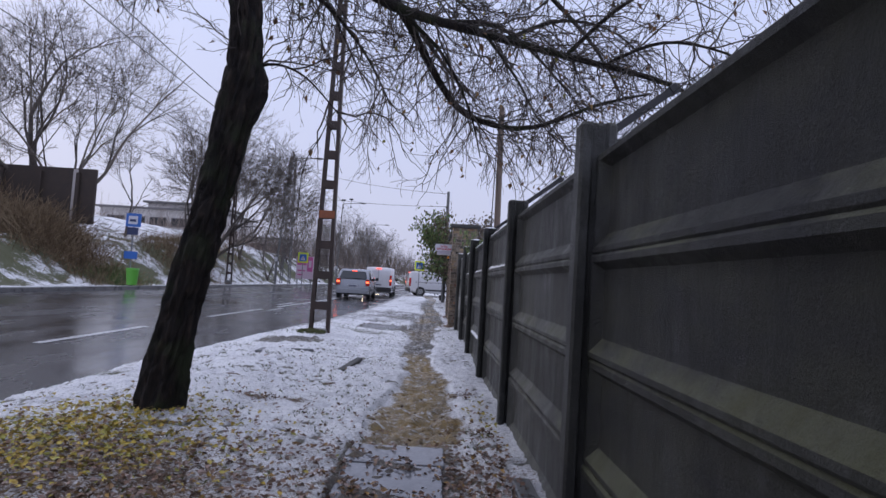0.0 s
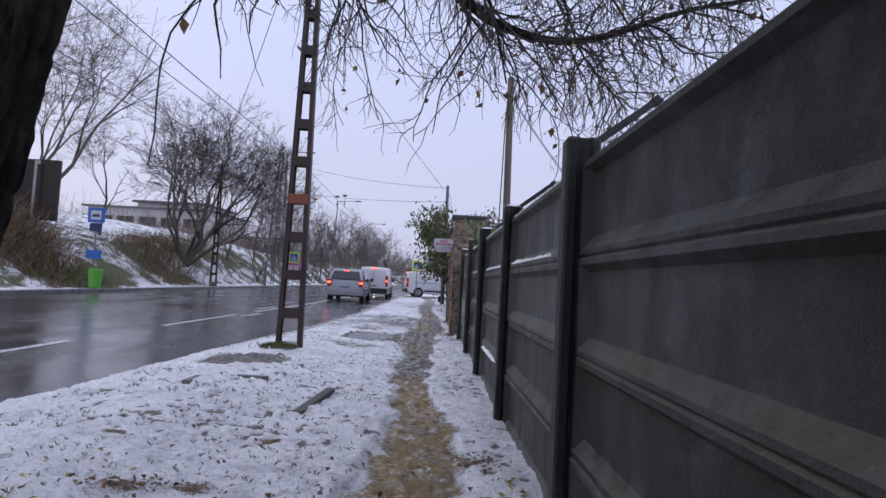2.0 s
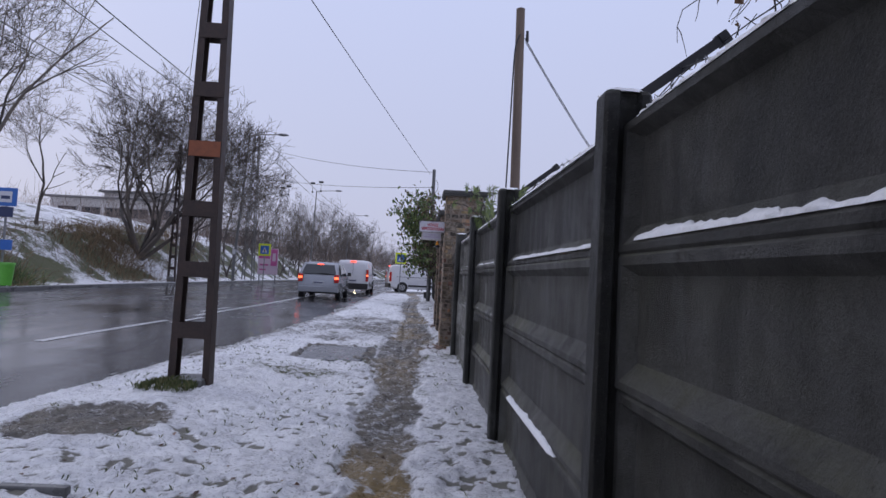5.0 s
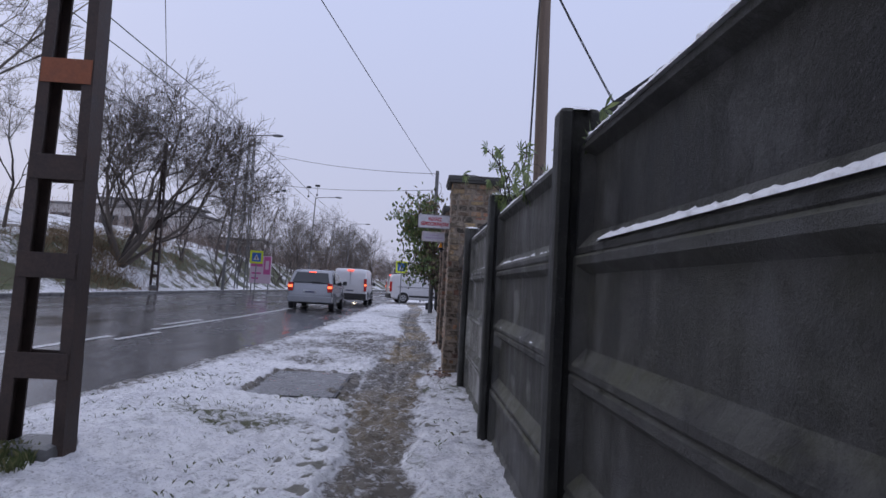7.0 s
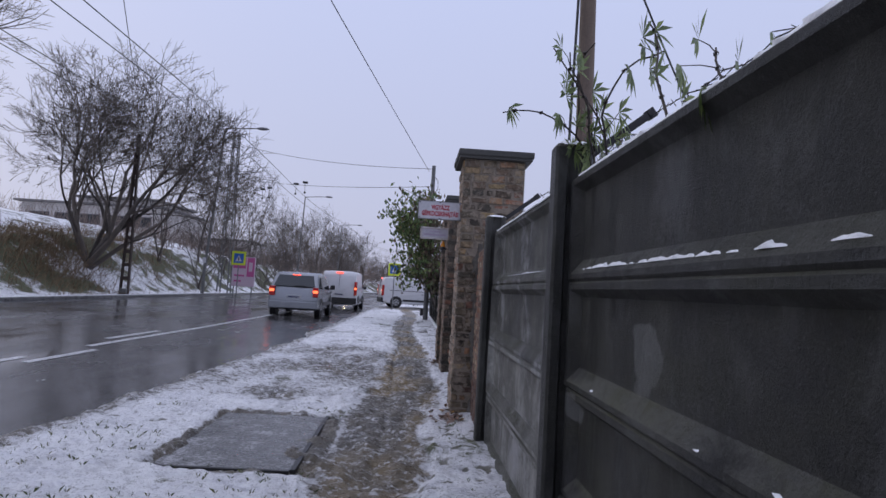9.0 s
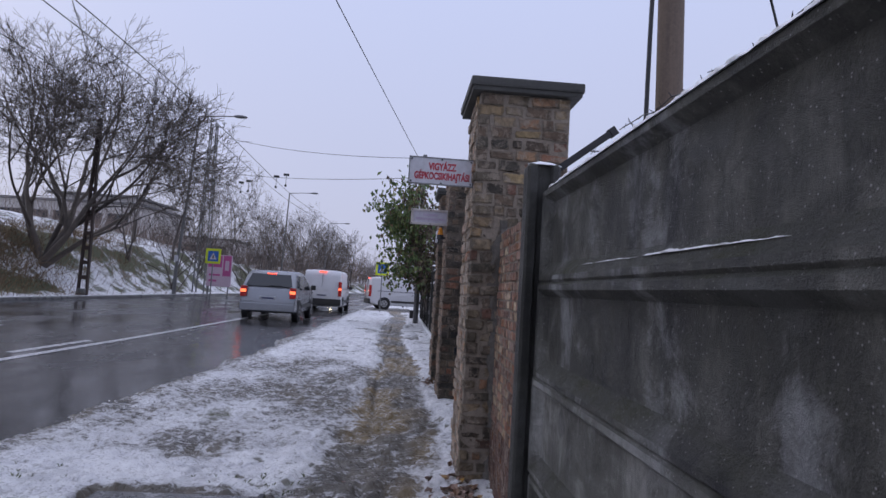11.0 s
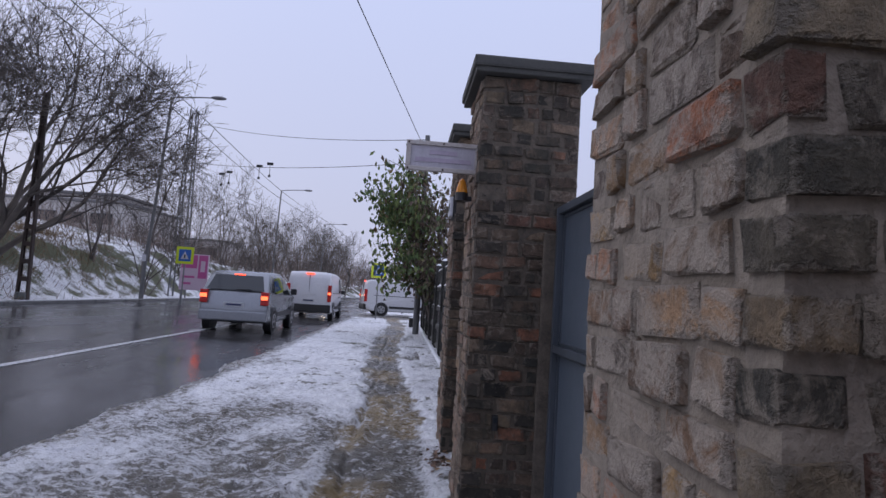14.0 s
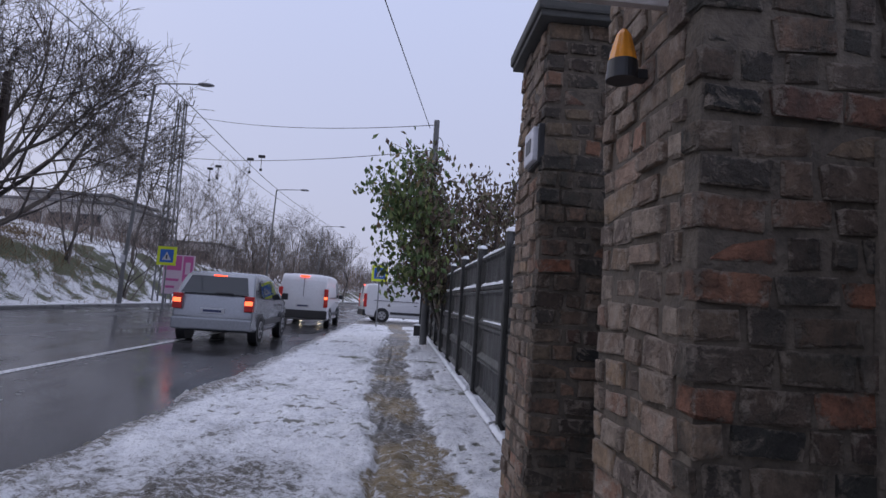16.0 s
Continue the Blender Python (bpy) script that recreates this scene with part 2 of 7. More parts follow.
def snowy_slab(name):
    """Wet concrete with rests of melting snow."""
    m, nt, b = nodes_of(name)
    n1 = texture(nt, "ShaderNodeTexNoise", 5.0, 6.0, 0.7).outputs[0]
    n2 = texture(nt, "ShaderNodeTexNoise", 40.0, 5.0, 0.7).outputs[0]
    rest = ramp_of(nt, calc(nt, "ADD", calc(nt, "MULTIPLY", n1, 0.65), calc(nt, "MULTIPLY", n2, 0.35)), [(0.50, 0.0), (0.60, 0.75)])
    nt.links.new(mix(nt, rest, mix(nt, n2, (0.045, 0.045, 0.045), (0.12, 0.12, 0.117)), (0.42, 0.42, 0.43)), b.inputs["Base Color"])
    nt.links.new(ramp_of(nt, n1, [(0.4, 0.18), (0.6, 0.55)]), b.inputs["Roughness"])
    bump(nt, b, calc(nt, "ADD", calc(nt, "MULTIPLY", n2, 0.4), rest), 0.5, 0.012)
    return m


def road_material():
    """Wet asphalt with standing water in the wheel tracks."""
    m, nt, b = nodes_of("wet_asphalt")
    stretch = (1.0, 0.16, 1.0)
    tracks = texture(nt, "ShaderNodeTexNoise", 1.1, 4.0, 0.6, "Object", stretch).outputs[0]
    blot = texture(nt, "ShaderNodeTexNoise", 0.6, 5.0, 0.6, "Object", (1.0, 0.45, 1.0)).outputs[0]
    grit = texture(nt, "ShaderNodeTexNoise", 70.0, 4.0, 0.7).outputs[0]
    col = mix(nt, tracks, (0.028, 0.027, 0.028), (0.075, 0.072, 0.072))
    nt.links.new(col, b.inputs["Base Color"])
    wet = calc(nt, "ADD", calc(nt, "MULTIPLY", tracks, 0.45), calc(nt, "MULTIPLY", blot, 0.55))
    nt.links.new(ramp_of(nt, wet, [(0.36, 0.07), (0.47, 0.17), (0.62, 0.34)]), b.inputs["Roughness"])
    b.inputs["IOR"].default_value = 1.4
    bump(nt, b, calc(nt, "MULTIPLY", grit, ramp_of(nt, wet, [(0.40, 0.05), (0.58, 1.0)])), 0.25, 0.006)
    return m


def bark_material():
    m, nt, b = nodes_of("wet_bark")
    n1 = texture(nt, "ShaderNodeTexNoise", 16.0, 6.0, 0.7, "Object", (1.0, 1.0, 0.3))
    n2 = texture(nt, "ShaderNodeTexNoise", 3.0, 4.0, 0.6)
    col = ramp_of(nt, n1.outputs[0], [(0.36, (0.006, 0.005, 0.005)), (0.56, (0.02, 0.015, 0.012)), (0.76, (0.06, 0.042, 0.03))])
    col = mix(nt, ramp_of(nt, n2.outputs[0], [(0.50, 0.0), (0.66, 0.6)]), col, (0.03, 0.04, 0.016))
    nt.links.new(col, b.inputs["Base Color"])
    b.inputs["Roughness"].default_value = 0.85
    b.inputs["Specular IOR Level"].default_value = 0.25
    bump(nt, b, n1.outputs[0], 1.0, 0.06)
    return m


def concrete_material(name, tone=1.0, per_object=0.3, moss_amount=0.75, pitted=0.012, lime=0.0, pebbles=0.55, ledge_gain=0.7):
    """Precast concrete, wet and weathered dark, with run marks, bloom, pores, moss and rests of limewash."""
    m, nt, b = nodes_of(name)
    oi = nt.nodes.new("ShaderNodeObjectInfo").outputs["Random"]
    big = texture(nt, "ShaderNodeTexNoise", 1.3, 6.0, 0.7, "Position").outputs[0]
    runs = texture(nt, "ShaderNodeTexNoise", 6.0, 6.0, 0.7, "Position", (1.0, 1.0, 0.16)).outputs[0]
    patch = texture(nt, "ShaderNodeTexNoise", 5.0, 8.0, 0.78, "Position")
    patch.inputs["Distortion"].default_value = 0.5
    patch = patch.outputs[0]
    pores = texture(nt, "ShaderNodeTexNoise", 75.0, 5.0, 0.8, "Position").outputs[0]
    grit = texture(nt, "ShaderNodeTexVoronoi", 55.0, coord="Position").outputs["Distance"]
    stones = texture(nt, "ShaderNodeTexVoronoi", 28.0, coord="Position").outputs["Distance"]
    f = calc(nt, "ADD", calc(nt, "MULTIPLY", big, 0.35), calc(nt, "ADD", calc(nt, "MULTIPLY", runs, 0.35), calc(nt, "MULTIPLY", patch, 0.30)))
    f = calc(nt, "ADD", f, calc(nt, "MULTIPLY", calc(nt, "SUBTRACT", oi, 0.5), per_object * 0.4))
    tones = [(0.36, (0.012, 0.012, 0.013)), (0.46, (0.036, 0.035, 0.031)), (0.54, (0.074, 0.072, 0.064)), (0.66, (0.19, 0.187, 0.175))]
    col = ramp_of(nt, f, [(p, tuple(c * tone for c in k)) for p, k in tones])
    bloom = texture(nt, "ShaderNodeTexNoise", 2.6, 6.0, 0.65, "Position", (1.0, 1.0, 0.55)).outputs[0]
    col = mix(nt, ramp_of(nt, calc(nt, "MULTIPLY", bloom, calc(nt, "ADD", 0.62, calc(nt, "MULTIPLY", patch, 0.76))), [(0.53, 0.0), (0.70, 0.75)]), col, tuple(c * tone for c in (0.17, 0.17, 0.172)))
    if lime:
        wash = texture(nt, "ShaderNodeTexNoise", 2.1, 2.0, 0.4, "Position", (1.0, 1.0, 1.5))
        wash = calc(nt, "ADD", wash.outputs[0], calc(nt, "MULTIPLY", calc(nt, "SUBTRACT", patch, 0.5), 0.10))
        col = mix(nt, ramp_of(nt, wash, [(0.645, 0.0), (0.660, lime)]), col, mix(nt, patch, (0.05, 0.05, 0.048), (0.26, 0.26, 0.25)))
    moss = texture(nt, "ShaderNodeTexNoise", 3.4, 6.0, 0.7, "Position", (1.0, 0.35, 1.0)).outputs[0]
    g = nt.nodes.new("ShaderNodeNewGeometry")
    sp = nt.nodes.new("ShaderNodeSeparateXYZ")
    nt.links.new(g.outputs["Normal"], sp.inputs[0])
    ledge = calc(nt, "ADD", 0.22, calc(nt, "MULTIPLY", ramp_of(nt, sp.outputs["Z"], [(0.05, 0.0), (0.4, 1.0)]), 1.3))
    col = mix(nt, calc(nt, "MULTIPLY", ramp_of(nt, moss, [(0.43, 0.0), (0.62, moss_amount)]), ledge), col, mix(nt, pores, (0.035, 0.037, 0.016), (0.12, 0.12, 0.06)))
    # Lightens upward-facing ledges in the colour, as sky light would.
    ledge_light = calc(nt, "MULTIPLY", ramp_of(nt, sp.outputs["Z"], [(0.1, 0.0), (0.45, 1.0)]), ramp_of(nt, patch, [(0.38, 0.1 * ledge_gain), (0.56, ledge_gain)]))
    col = mix(nt, ledge_light, col, mix(nt, pores, (0.06, 0.06, 0.05), (0.17, 0.168, 0.15)))
    col = mix(nt, ramp_of(nt, pores, [(0.64, 0.0), (0.74, 0.55)]), col, (0.17 * tone, 0.17 * tone, 0.168 * tone))
    col = mix(nt, ramp_of(nt, grit, [(0.07, pebbles), (0.17, 0.0)]), col, (0.20 * tone, 0.19 * tone, 0.185 * tone))
    col = mix(nt, ramp_of(nt, pores, [(0.28, 0.8), (0.36, 0.0)]), col, (0.006, 0.006, 0.006))
    nt.links.new(col, b.inputs["Base Color"])
    nt.links.new(ramp_of(nt, runs, [(0.35, 0.34), (0.65, 0.68)]), b.inputs["Roughness"])
    b.inputs["Specular IOR Level"].default_value = 0.4
    h = calc(nt, "ADD", calc(nt, "MULTIPLY", pores, 0.7), calc(nt, "MULTIPLY", patch, 0.7))
    h = calc(nt, "SUBTRACT", h, calc(nt, "MULTIPLY", ramp_of(nt, stones, [(0.05, 1.0), (0.16, 0.0)]), 0.12))
    bump(nt, b, h, 1.0, pitted)
    return m


M = {
    "ground": ground_material(),
    "road": road_material(),
    "bark": bark_material(),
    "twig": surface("bare_twigs", (0.028, 0.022, 0.02), (0.075, 0.06, 0.05), 6, 0.8, relief=0.0, island=0.4),
    "twig_far": surface("bare_branches", (0.055, 0.047, 0.042), (0.16, 0.135, 0.115), 3, 0.85, relief=0.0, island=0.5),
    # Reddish twigs, paled so that the base colour carries distance haze.
    "twig_red_hazed": surface("reddish_hazed_branches", (0.10, 0.075, 0.062), (0.25, 0.19, 0.155), 3, 0.85, relief=0.0, island=0.5),
    "berry": plain("dry_berries", (0.05, 0.03, 0.025), 0.6),
    "hang_leaf": many_coloured("withered_leaves", [(0.0, (0.10, 0.05, 0.025)), (0.6, (0.17, 0.085, 0.035)), (0.85, (0.23, 0.14, 0.04)), (1.0, (0.26, 0.27, 0.05))], 0.7, "island"),
    "litter": many_coloured("fallen_leaves", [(0.0, (0.06, 0.035, 0.022)), (0.3, (0.16, 0.085, 0.045)), (0.5, (0.26, 0.16, 0.11)), (0.7, (0.36, 0.27, 0.23)), (0.85, (0.14, 0.085, 0.06)), (1.0, (0.40, 0.24, 0.06))], 0.55, "island"),
    "litter_yellow": many_coloured("yellow_fallen_leaves", [(0.0, (0.20, 0.12, 0.025)), (0.35, (0.48, 0.34, 0.045)), (0.7, (0.28, 0.28, 0.05)), (1.0, (0.56, 0.42, 0.08))], 0.55, "island"),
    "blade": many_coloured("grass_blades", [(0.0, (0.05, 0.075, 0.02)), (0.6, (0.10, 0.12, 0.035)), (1.0, (0.20, 0.18, 0.08))], 0.7, "island"),
    "weed": many_coloured("dry_weeds", [(0.0, (0.12, 0.08, 0.045)), (0.6, (0.22, 0.15, 0.085)), (1.0, (0.34, 0.26, 0.16))], 0.85, "island"),
    "leaf_green": many_coloured("green_leaves", [(0.0, (0.05, 0.085, 0.025)), (0.5, (0.10, 0.155, 0.045)), (0.85, (0.20, 0.24, 0.07)), (1.0, (0.17, 0.10, 0.05))], 0.55, "island"),
    "leaf_brown": many_coloured("browned_leaves", [(0.0, (0.055, 0.035, 0.025)), (0.45, (0.12, 0.075, 0.05)), (0.75, (0.09, 0.10, 0.04)), (1.0, (0.20, 0.14, 0.09))], 0.6, "island"),
    "leaf_climber": many_coloured("climber_leaves", [(0.0, (0.08, 0.12, 0.03)), (0.6, (0.16, 0.22, 0.06)), (1.0, (0.27, 0.32, 0.10))], 0.5, "island"),
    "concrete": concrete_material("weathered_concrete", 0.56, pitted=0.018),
    "concrete_wet": concrete_material("soaked_concrete", 0.29, 0.3, 0.9, 0.018, ledge_gain=0.3),
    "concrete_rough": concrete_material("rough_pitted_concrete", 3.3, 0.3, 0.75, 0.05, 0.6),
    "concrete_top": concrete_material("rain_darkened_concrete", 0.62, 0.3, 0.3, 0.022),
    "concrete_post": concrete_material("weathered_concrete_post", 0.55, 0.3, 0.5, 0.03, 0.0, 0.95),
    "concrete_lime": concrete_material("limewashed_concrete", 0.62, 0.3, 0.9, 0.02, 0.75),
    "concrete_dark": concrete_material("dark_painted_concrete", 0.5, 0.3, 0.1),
    "slab": surface("wet_concrete_slab", (0.07, 0.07, 0.07), (0.17, 0.17, 0.165), 5, 0.32, relief=0.4, fine=50),
    "slab_snowy": snowy_slab("half_thawed_slab"),
    "slab_wet": surface("soaked_paving", (0.07, 0.07, 0.075), (0.20, 0.20, 0.21), 4, 0.12, relief=0.12, fine=30),
    "snow": surface("lying_snow", (0.72, 0.73, 0.76), (0.87, 0.87, 0.87), 12, 0.7, relief=0.8, fine=60, dist=0.02),
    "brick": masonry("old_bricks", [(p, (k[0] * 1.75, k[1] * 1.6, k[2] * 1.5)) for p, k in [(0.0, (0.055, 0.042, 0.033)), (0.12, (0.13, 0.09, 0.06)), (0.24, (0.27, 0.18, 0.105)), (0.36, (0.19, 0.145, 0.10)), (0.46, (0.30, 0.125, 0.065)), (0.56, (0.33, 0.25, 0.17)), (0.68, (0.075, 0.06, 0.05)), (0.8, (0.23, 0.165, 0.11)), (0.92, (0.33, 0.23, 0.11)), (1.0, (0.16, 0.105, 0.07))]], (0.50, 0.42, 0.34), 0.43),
    # Fronts darker than sides: shade mixed into the brick and mortar colours.
    "brick_dark": masonry("shaded_front_bricks", [(0.0, (0.022, 0.019, 0.016)), (0.14, (0.16, 0.105, 0.07)), (0.26, (0.04, 0.033, 0.027)), (0.38, (0.22, 0.155, 0.105)), (0.50, (0.30, 0.115, 0.06)), (0.60, (0.09, 0.07, 0.054)), (0.72, (0.028, 0.025, 0.021)), (0.84, (0.25, 0.18, 0.115)), (0.93, (0.15, 0.075, 0.05)), (1.0, (0.06, 0.048, 0.038))], (0.33, 0.265, 0.205), 0.545, grime_shade=0.85),
    "brick_side": masonry("pale_side_bricks", [(0.0, (0.10, 0.075, 0.056)), (0.2, (0.29, 0.20, 0.14)), (0.4, (0.20, 0.14, 0.10)), (0.55, (0.32, 0.17, 0.11)), (0.7, (0.36, 0.28, 0.21)), (0.85, (0.15, 0.11, 0.085)), (1.0, (0.34, 0.23, 0.14))], (0.43, 0.345, 0.27), 0.50),
    "mortar_dark": surface("shaded_mortar", (0.045, 0.036, 0.028), (0.17, 0.138, 0.105), 14, 0.9, relief=0.9, fine=70, dist=0.02),
    "brick_front": masonry("dark_front_bricks", [(0.0, (0.04, 0.035, 0.028)), (0.2, (0.24, 0.165, 0.11)), (0.34, (0.07, 0.062, 0.048)), (0.5, (0.36, 0.27, 0.17)), (0.62, (0.06, 0.056, 0.044)), (0.74, (0.30, 0.13, 0.085)), (0.86, (0.48, 0.35, 0.18)), (1.0, (0.15, 0.10, 0.07))], (0.40, 0.33, 0.255), 0.50, grime_shade=0.45),
    "cement": surface("grey_cement_smear", (0.045, 0.041, 0.036), (0.19, 0.168, 0.14), 14, 0.85, relief=0.9, fine=60, dist=0.02),
    "brick_red": masonry("red_brown_bricks", [(0.0, (0.05, 0.030, 0.026)), (0.13, (0.36, 0.16, 0.10)), (0.26, (0.42, 0.25, 0.18)), (0.36, (0.14, 0.08, 0.063)), (0.46, (0.60, 0.45, 0.28)), (0.54, (0.36, 0.15, 0.085)), (0.66, (0.34, 0.21, 0.165)), (0.76, (0.66, 0.54, 0.35)), (0.84, (0.46, 0.20, 0.095)), (0.92, (0.10, 0.06, 0.05)), (1.0, (0.44, 0.32, 0.26))], (0.40, 0.315, 0.255), 0.56, ribs=0.7, burnt=0.8),
    "mortar": surface("old_mortar", (0.15, 0.122, 0.096), (0.34, 0.285, 0.225), 14, 0.9, relief=0.9, fine=70, dist=0.02),
    "cap": surface("mossy_cap_stone", (0.035, 0.035, 0.033), (0.09, 0.088, 0.08), 6, 0.75, relief=0.5),
    "gate": surface("grey_blue_gate_paint", (0.082, 0.10, 0.124), (0.118, 0.14, 0.168), 2.5, 0.42, relief=0.1, fine=120),
    "gate_frame": surface("grey_gate_frame_paint", (0.06, 0.07, 0.082), (0.085, 0.098, 0.115), 4, 0.42, relief=0.15, fine=90),
    "rust": surface("rusty_steel", (0.022, 0.016, 0.014), (0.075, 0.05, 0.04), 7, 0.62, metal=0.2, relief=0.5, fine=60),
    "rust_red": surface("red_lead_plate", (0.17, 0.055, 0.025), (0.30, 0.10, 0.045), 9, 0.7, relief=0.3),
    "steel_dark": surface("dark_steel", (0.016, 0.016, 0.018), (0.045, 0.044, 0.045), 9, 0.5, metal=0.3, relief=0.2),
    "steel_grey": surface("galvanised_steel", (0.13, 0.13, 0.135), (0.26, 0.26, 0.265), 6, 0.5, metal=0.4, relief=0.1),
    "lamp_pole": surface("grey_lamp_pole", (0.09, 0.09, 0.09), (0.17, 0.17, 0.17), 3, 0.6, relief=0.1),
    "wood": surface("weathered_pole_wood", (0.09, 0.065, 0.048), (0.20, 0.15, 0.115), 6, 0.8, relief=0.5, stretch=(3.0, 3.0, 0.2)),
    "wire": plain("black_cable", (0.02, 0.02, 0.022), 0.5),
    "white_paint": plain("white_sign_face", (0.55, 0.55, 0.58), 0.4),
    "sign_faded": surface("faded_sign_face", (0.36, 0.34, 0.38), (0.52, 0.49, 0.54), 7, 0.5, relief=0.05, stretch=(3.0, 3.0, 0.6)),
    "sign_rusty": surface("rust_flecked_sign_frame", (0.34, 0.29, 0.26), (0.56, 0.53, 0.51), 12, 0.55, relief=0.2),
    "red_letter": plain("red_lettering", (0.42, 0.03, 0.05), 0.5),
    "pale_letter": plain("faded_lettering", (0.40, 0.34, 0.42), 0.6),
    "sign_blue": plain("blue_sign_face", (0.025, 0.12, 0.42), 0.35),
    "sign_blue_dark": plain("dark_blue_board", (0.02, 0.03, 0.09), 0.4),
    "sign_yellow": plain("yellow_green_reflective", (0.62, 0.72, 0.03), 0.4),
    "pink": plain("pink_poster", (0.50, 0.10, 0.28), 0.5),
    "poster_pale": plain("pale_poster", (0.60, 0.46, 0.55), 0.5),
    "amber": plain("amber_beacon_dome", (0.75, 0.28, 0.02), 0.25),
    "black_plastic": plain("black_plastic", (0.018, 0.018, 0.02), 0.45),
    "bin_green": plain("green_plastic_bin", (0.12, 0.42, 0.05), 0.4),
    "van_white": plain("white_car_paint", (0.62, 0.62, 0.64), 0.22),
    "car_silver": plain("silver_car_paint", (0.27, 0.28, 0.30), 0.26, 0.5),
    "car_blue": plain("dark_blue_car_paint", (0.06, 0.075, 0.09), 0.25, 0.3),
    "glass": glazing("dark_window_glass"),
    "tyre": plain("tyre_rubber", (0.018, 0.018, 0.018), 0.8),
    "rim": plain("alloy_rim", (0.35, 0.35, 0.36), 0.35, 0.8),
    "tail_lit": plain("lit_tail_lamp", (1.0, 0.07, 0.02), 0.3, 0.0, 3.0),
    "tail_warm": plain("lit_brake_lamp", (1.0, 0.14, 0.05), 0.3, 0.0, 2.6),
    "tail_dull": plain("red_lamp_lens", (0.42, 0.015, 0.015), 0.25),
    "head_lit": plain("lit_headlamp", (1.0, 0.80, 0.48), 0.3, 0.0, 14.0),
    "plate": plain("number_plate", (0.45, 0.45, 0.46), 0.4),
    "road_paint": surface("worn_road_paint", (0.36, 0.36, 0.37), (0.60, 0.60, 0.60), 20, 0.3, relief=0.1),
    "render_wall": surface("cream_render", (0.50, 0.47, 0.45), (0.66, 0.63, 0.60), 0.8, 0.9, relief=0.1),
    "roof_dark": surface("dark_flat_roof", (0.12, 0.115, 0.115), (0.20, 0.195, 0.195), 1.0, 0.9, relief=0.1),
    "hedge_board": surface("back_of_billboard", (0.03, 0.022, 0.018), (0.07, 0.052, 0.042), 2, 0.8, relief=0.2),
}

# ---------------------------------------------------------------- building helpers


def mesh_from(name, bm):
    me = bpy.data.meshes.new(name)
    bm.to_mesh(me)
    bm.free()
    return me


def thing(name, label, category, group="", kind="", at=(0, 0, 0), rz=0.0):
    e = new(name)
    e.empty_display_size = 0.1
    e.matrix_world = pose(*at, 0, 0, rz)
    return tagged(e, label, category, group, kind)


def part(name, bm, material, parent, label=""):
    me = bm if isinstance(bm, bpy.types.Mesh) else mesh_from(name, bm)
    if material is not None and not me.materials:
        me.materials.append(material)
    ob = new(name, me)
    ob.parent = parent
    if label:
        ob["label"] = label
    return ob


def single(name, bm, material, label, category, group="", kind=""):
    me = bm if isinstance(bm, bpy.types.Mesh) else mesh_from(name, bm)
    if not me.materials:
        me.materials.append(material)
    return tagged(new(name, me), label, category, group, kind)


def box(bm, x0, x1, y0, y1, z0, z1, bevel=0.0, m=None):
    r = bmesh.ops.create_cube(bm, size=1.0)
    mat = Matrix.Translation(((x0 + x1) / 2, (y0 + y1) / 2, (z0 + z1) / 2)) @ Matrix.Diagonal((x1 - x0, y1 - y0, z1 - z0, 1))
    if m is not None:
        mat = m @ mat
    bmesh.ops.transform(bm, matrix=mat, verts=r["verts"])
    if bevel:
        es = list({e for v in r["verts"] for e in v.link_edges})
        bmesh.ops.bevel(bm, geom=es, offset=bevel, segments=2, affect="EDGES", profile=0.6)
    return bm


def boxed(*a, **k):
    return box(bmesh.new(), *a, **k)


def cyl(bm, p, q, r0, r1=None, seg=16):
    """A capped round bar from p to q."""
    p, q = Vector(p), Vector(q)
    d = q - p
    mat = Matrix.Translation((p + q) / 2) @ d.to_track_quat("Z", "Y").to_matrix().to_4x4()
    bmesh.ops.create_cone(bm, cap_ends=True, segments=seg, radius1=r0, radius2=r0 if r1 is None else r1, depth=d.length, matrix=mat)
    return bm


def tubes(name, lines, sides=4):
    """One mesh of many tapered tubes: lines of (points, first radius, last radius)."""
    V, F, base = [], [], 0
    ang = np.linspace(0, 2 * np.pi, sides, endpoint=False)
    ca, sa = np.cos(ang), np.sin(ang)
    for pts, ra, rb in lines:
        P = np.asarray(pts, float)
        n = len(P)
        T = np.gradient(P, axis=0)
        T /= np.linalg.norm(T, axis=1, keepdims=True) + 1e-9
        ref = np.array([0.0, 0.0, 1.0]) if abs(T[0, 2]) < 0.9 else np.array([1.0, 0.0, 0.0])
        A = np.cross(T, ref)
        A /= np.linalg.norm(A, axis=1, keepdims=True) + 1e-9
        B = np.cross(T, A)
        R = np.linspace(ra, rb, n)[:, None, None]
        V.append((P[:, None, :] + R * (A[:, None, :] * ca[None, :, None] + B[:, None, :] * sa[None, :, None])).reshape(-1, 3))
        i, j = np.meshgrid(np.arange(n - 1), np.arange(sides), indexing="ij")
        j2 = (j + 1) % sides
        F.append((np.stack([i * sides + j, i * sides + j2, (i + 1) * sides + j2, (i + 1) * sides + j], -1) + base).reshape(-1, 4))
        base += n * sides
    V, F = np.concatenate(V), np.concatenate(F)
    return quad_mesh(name, V, F)


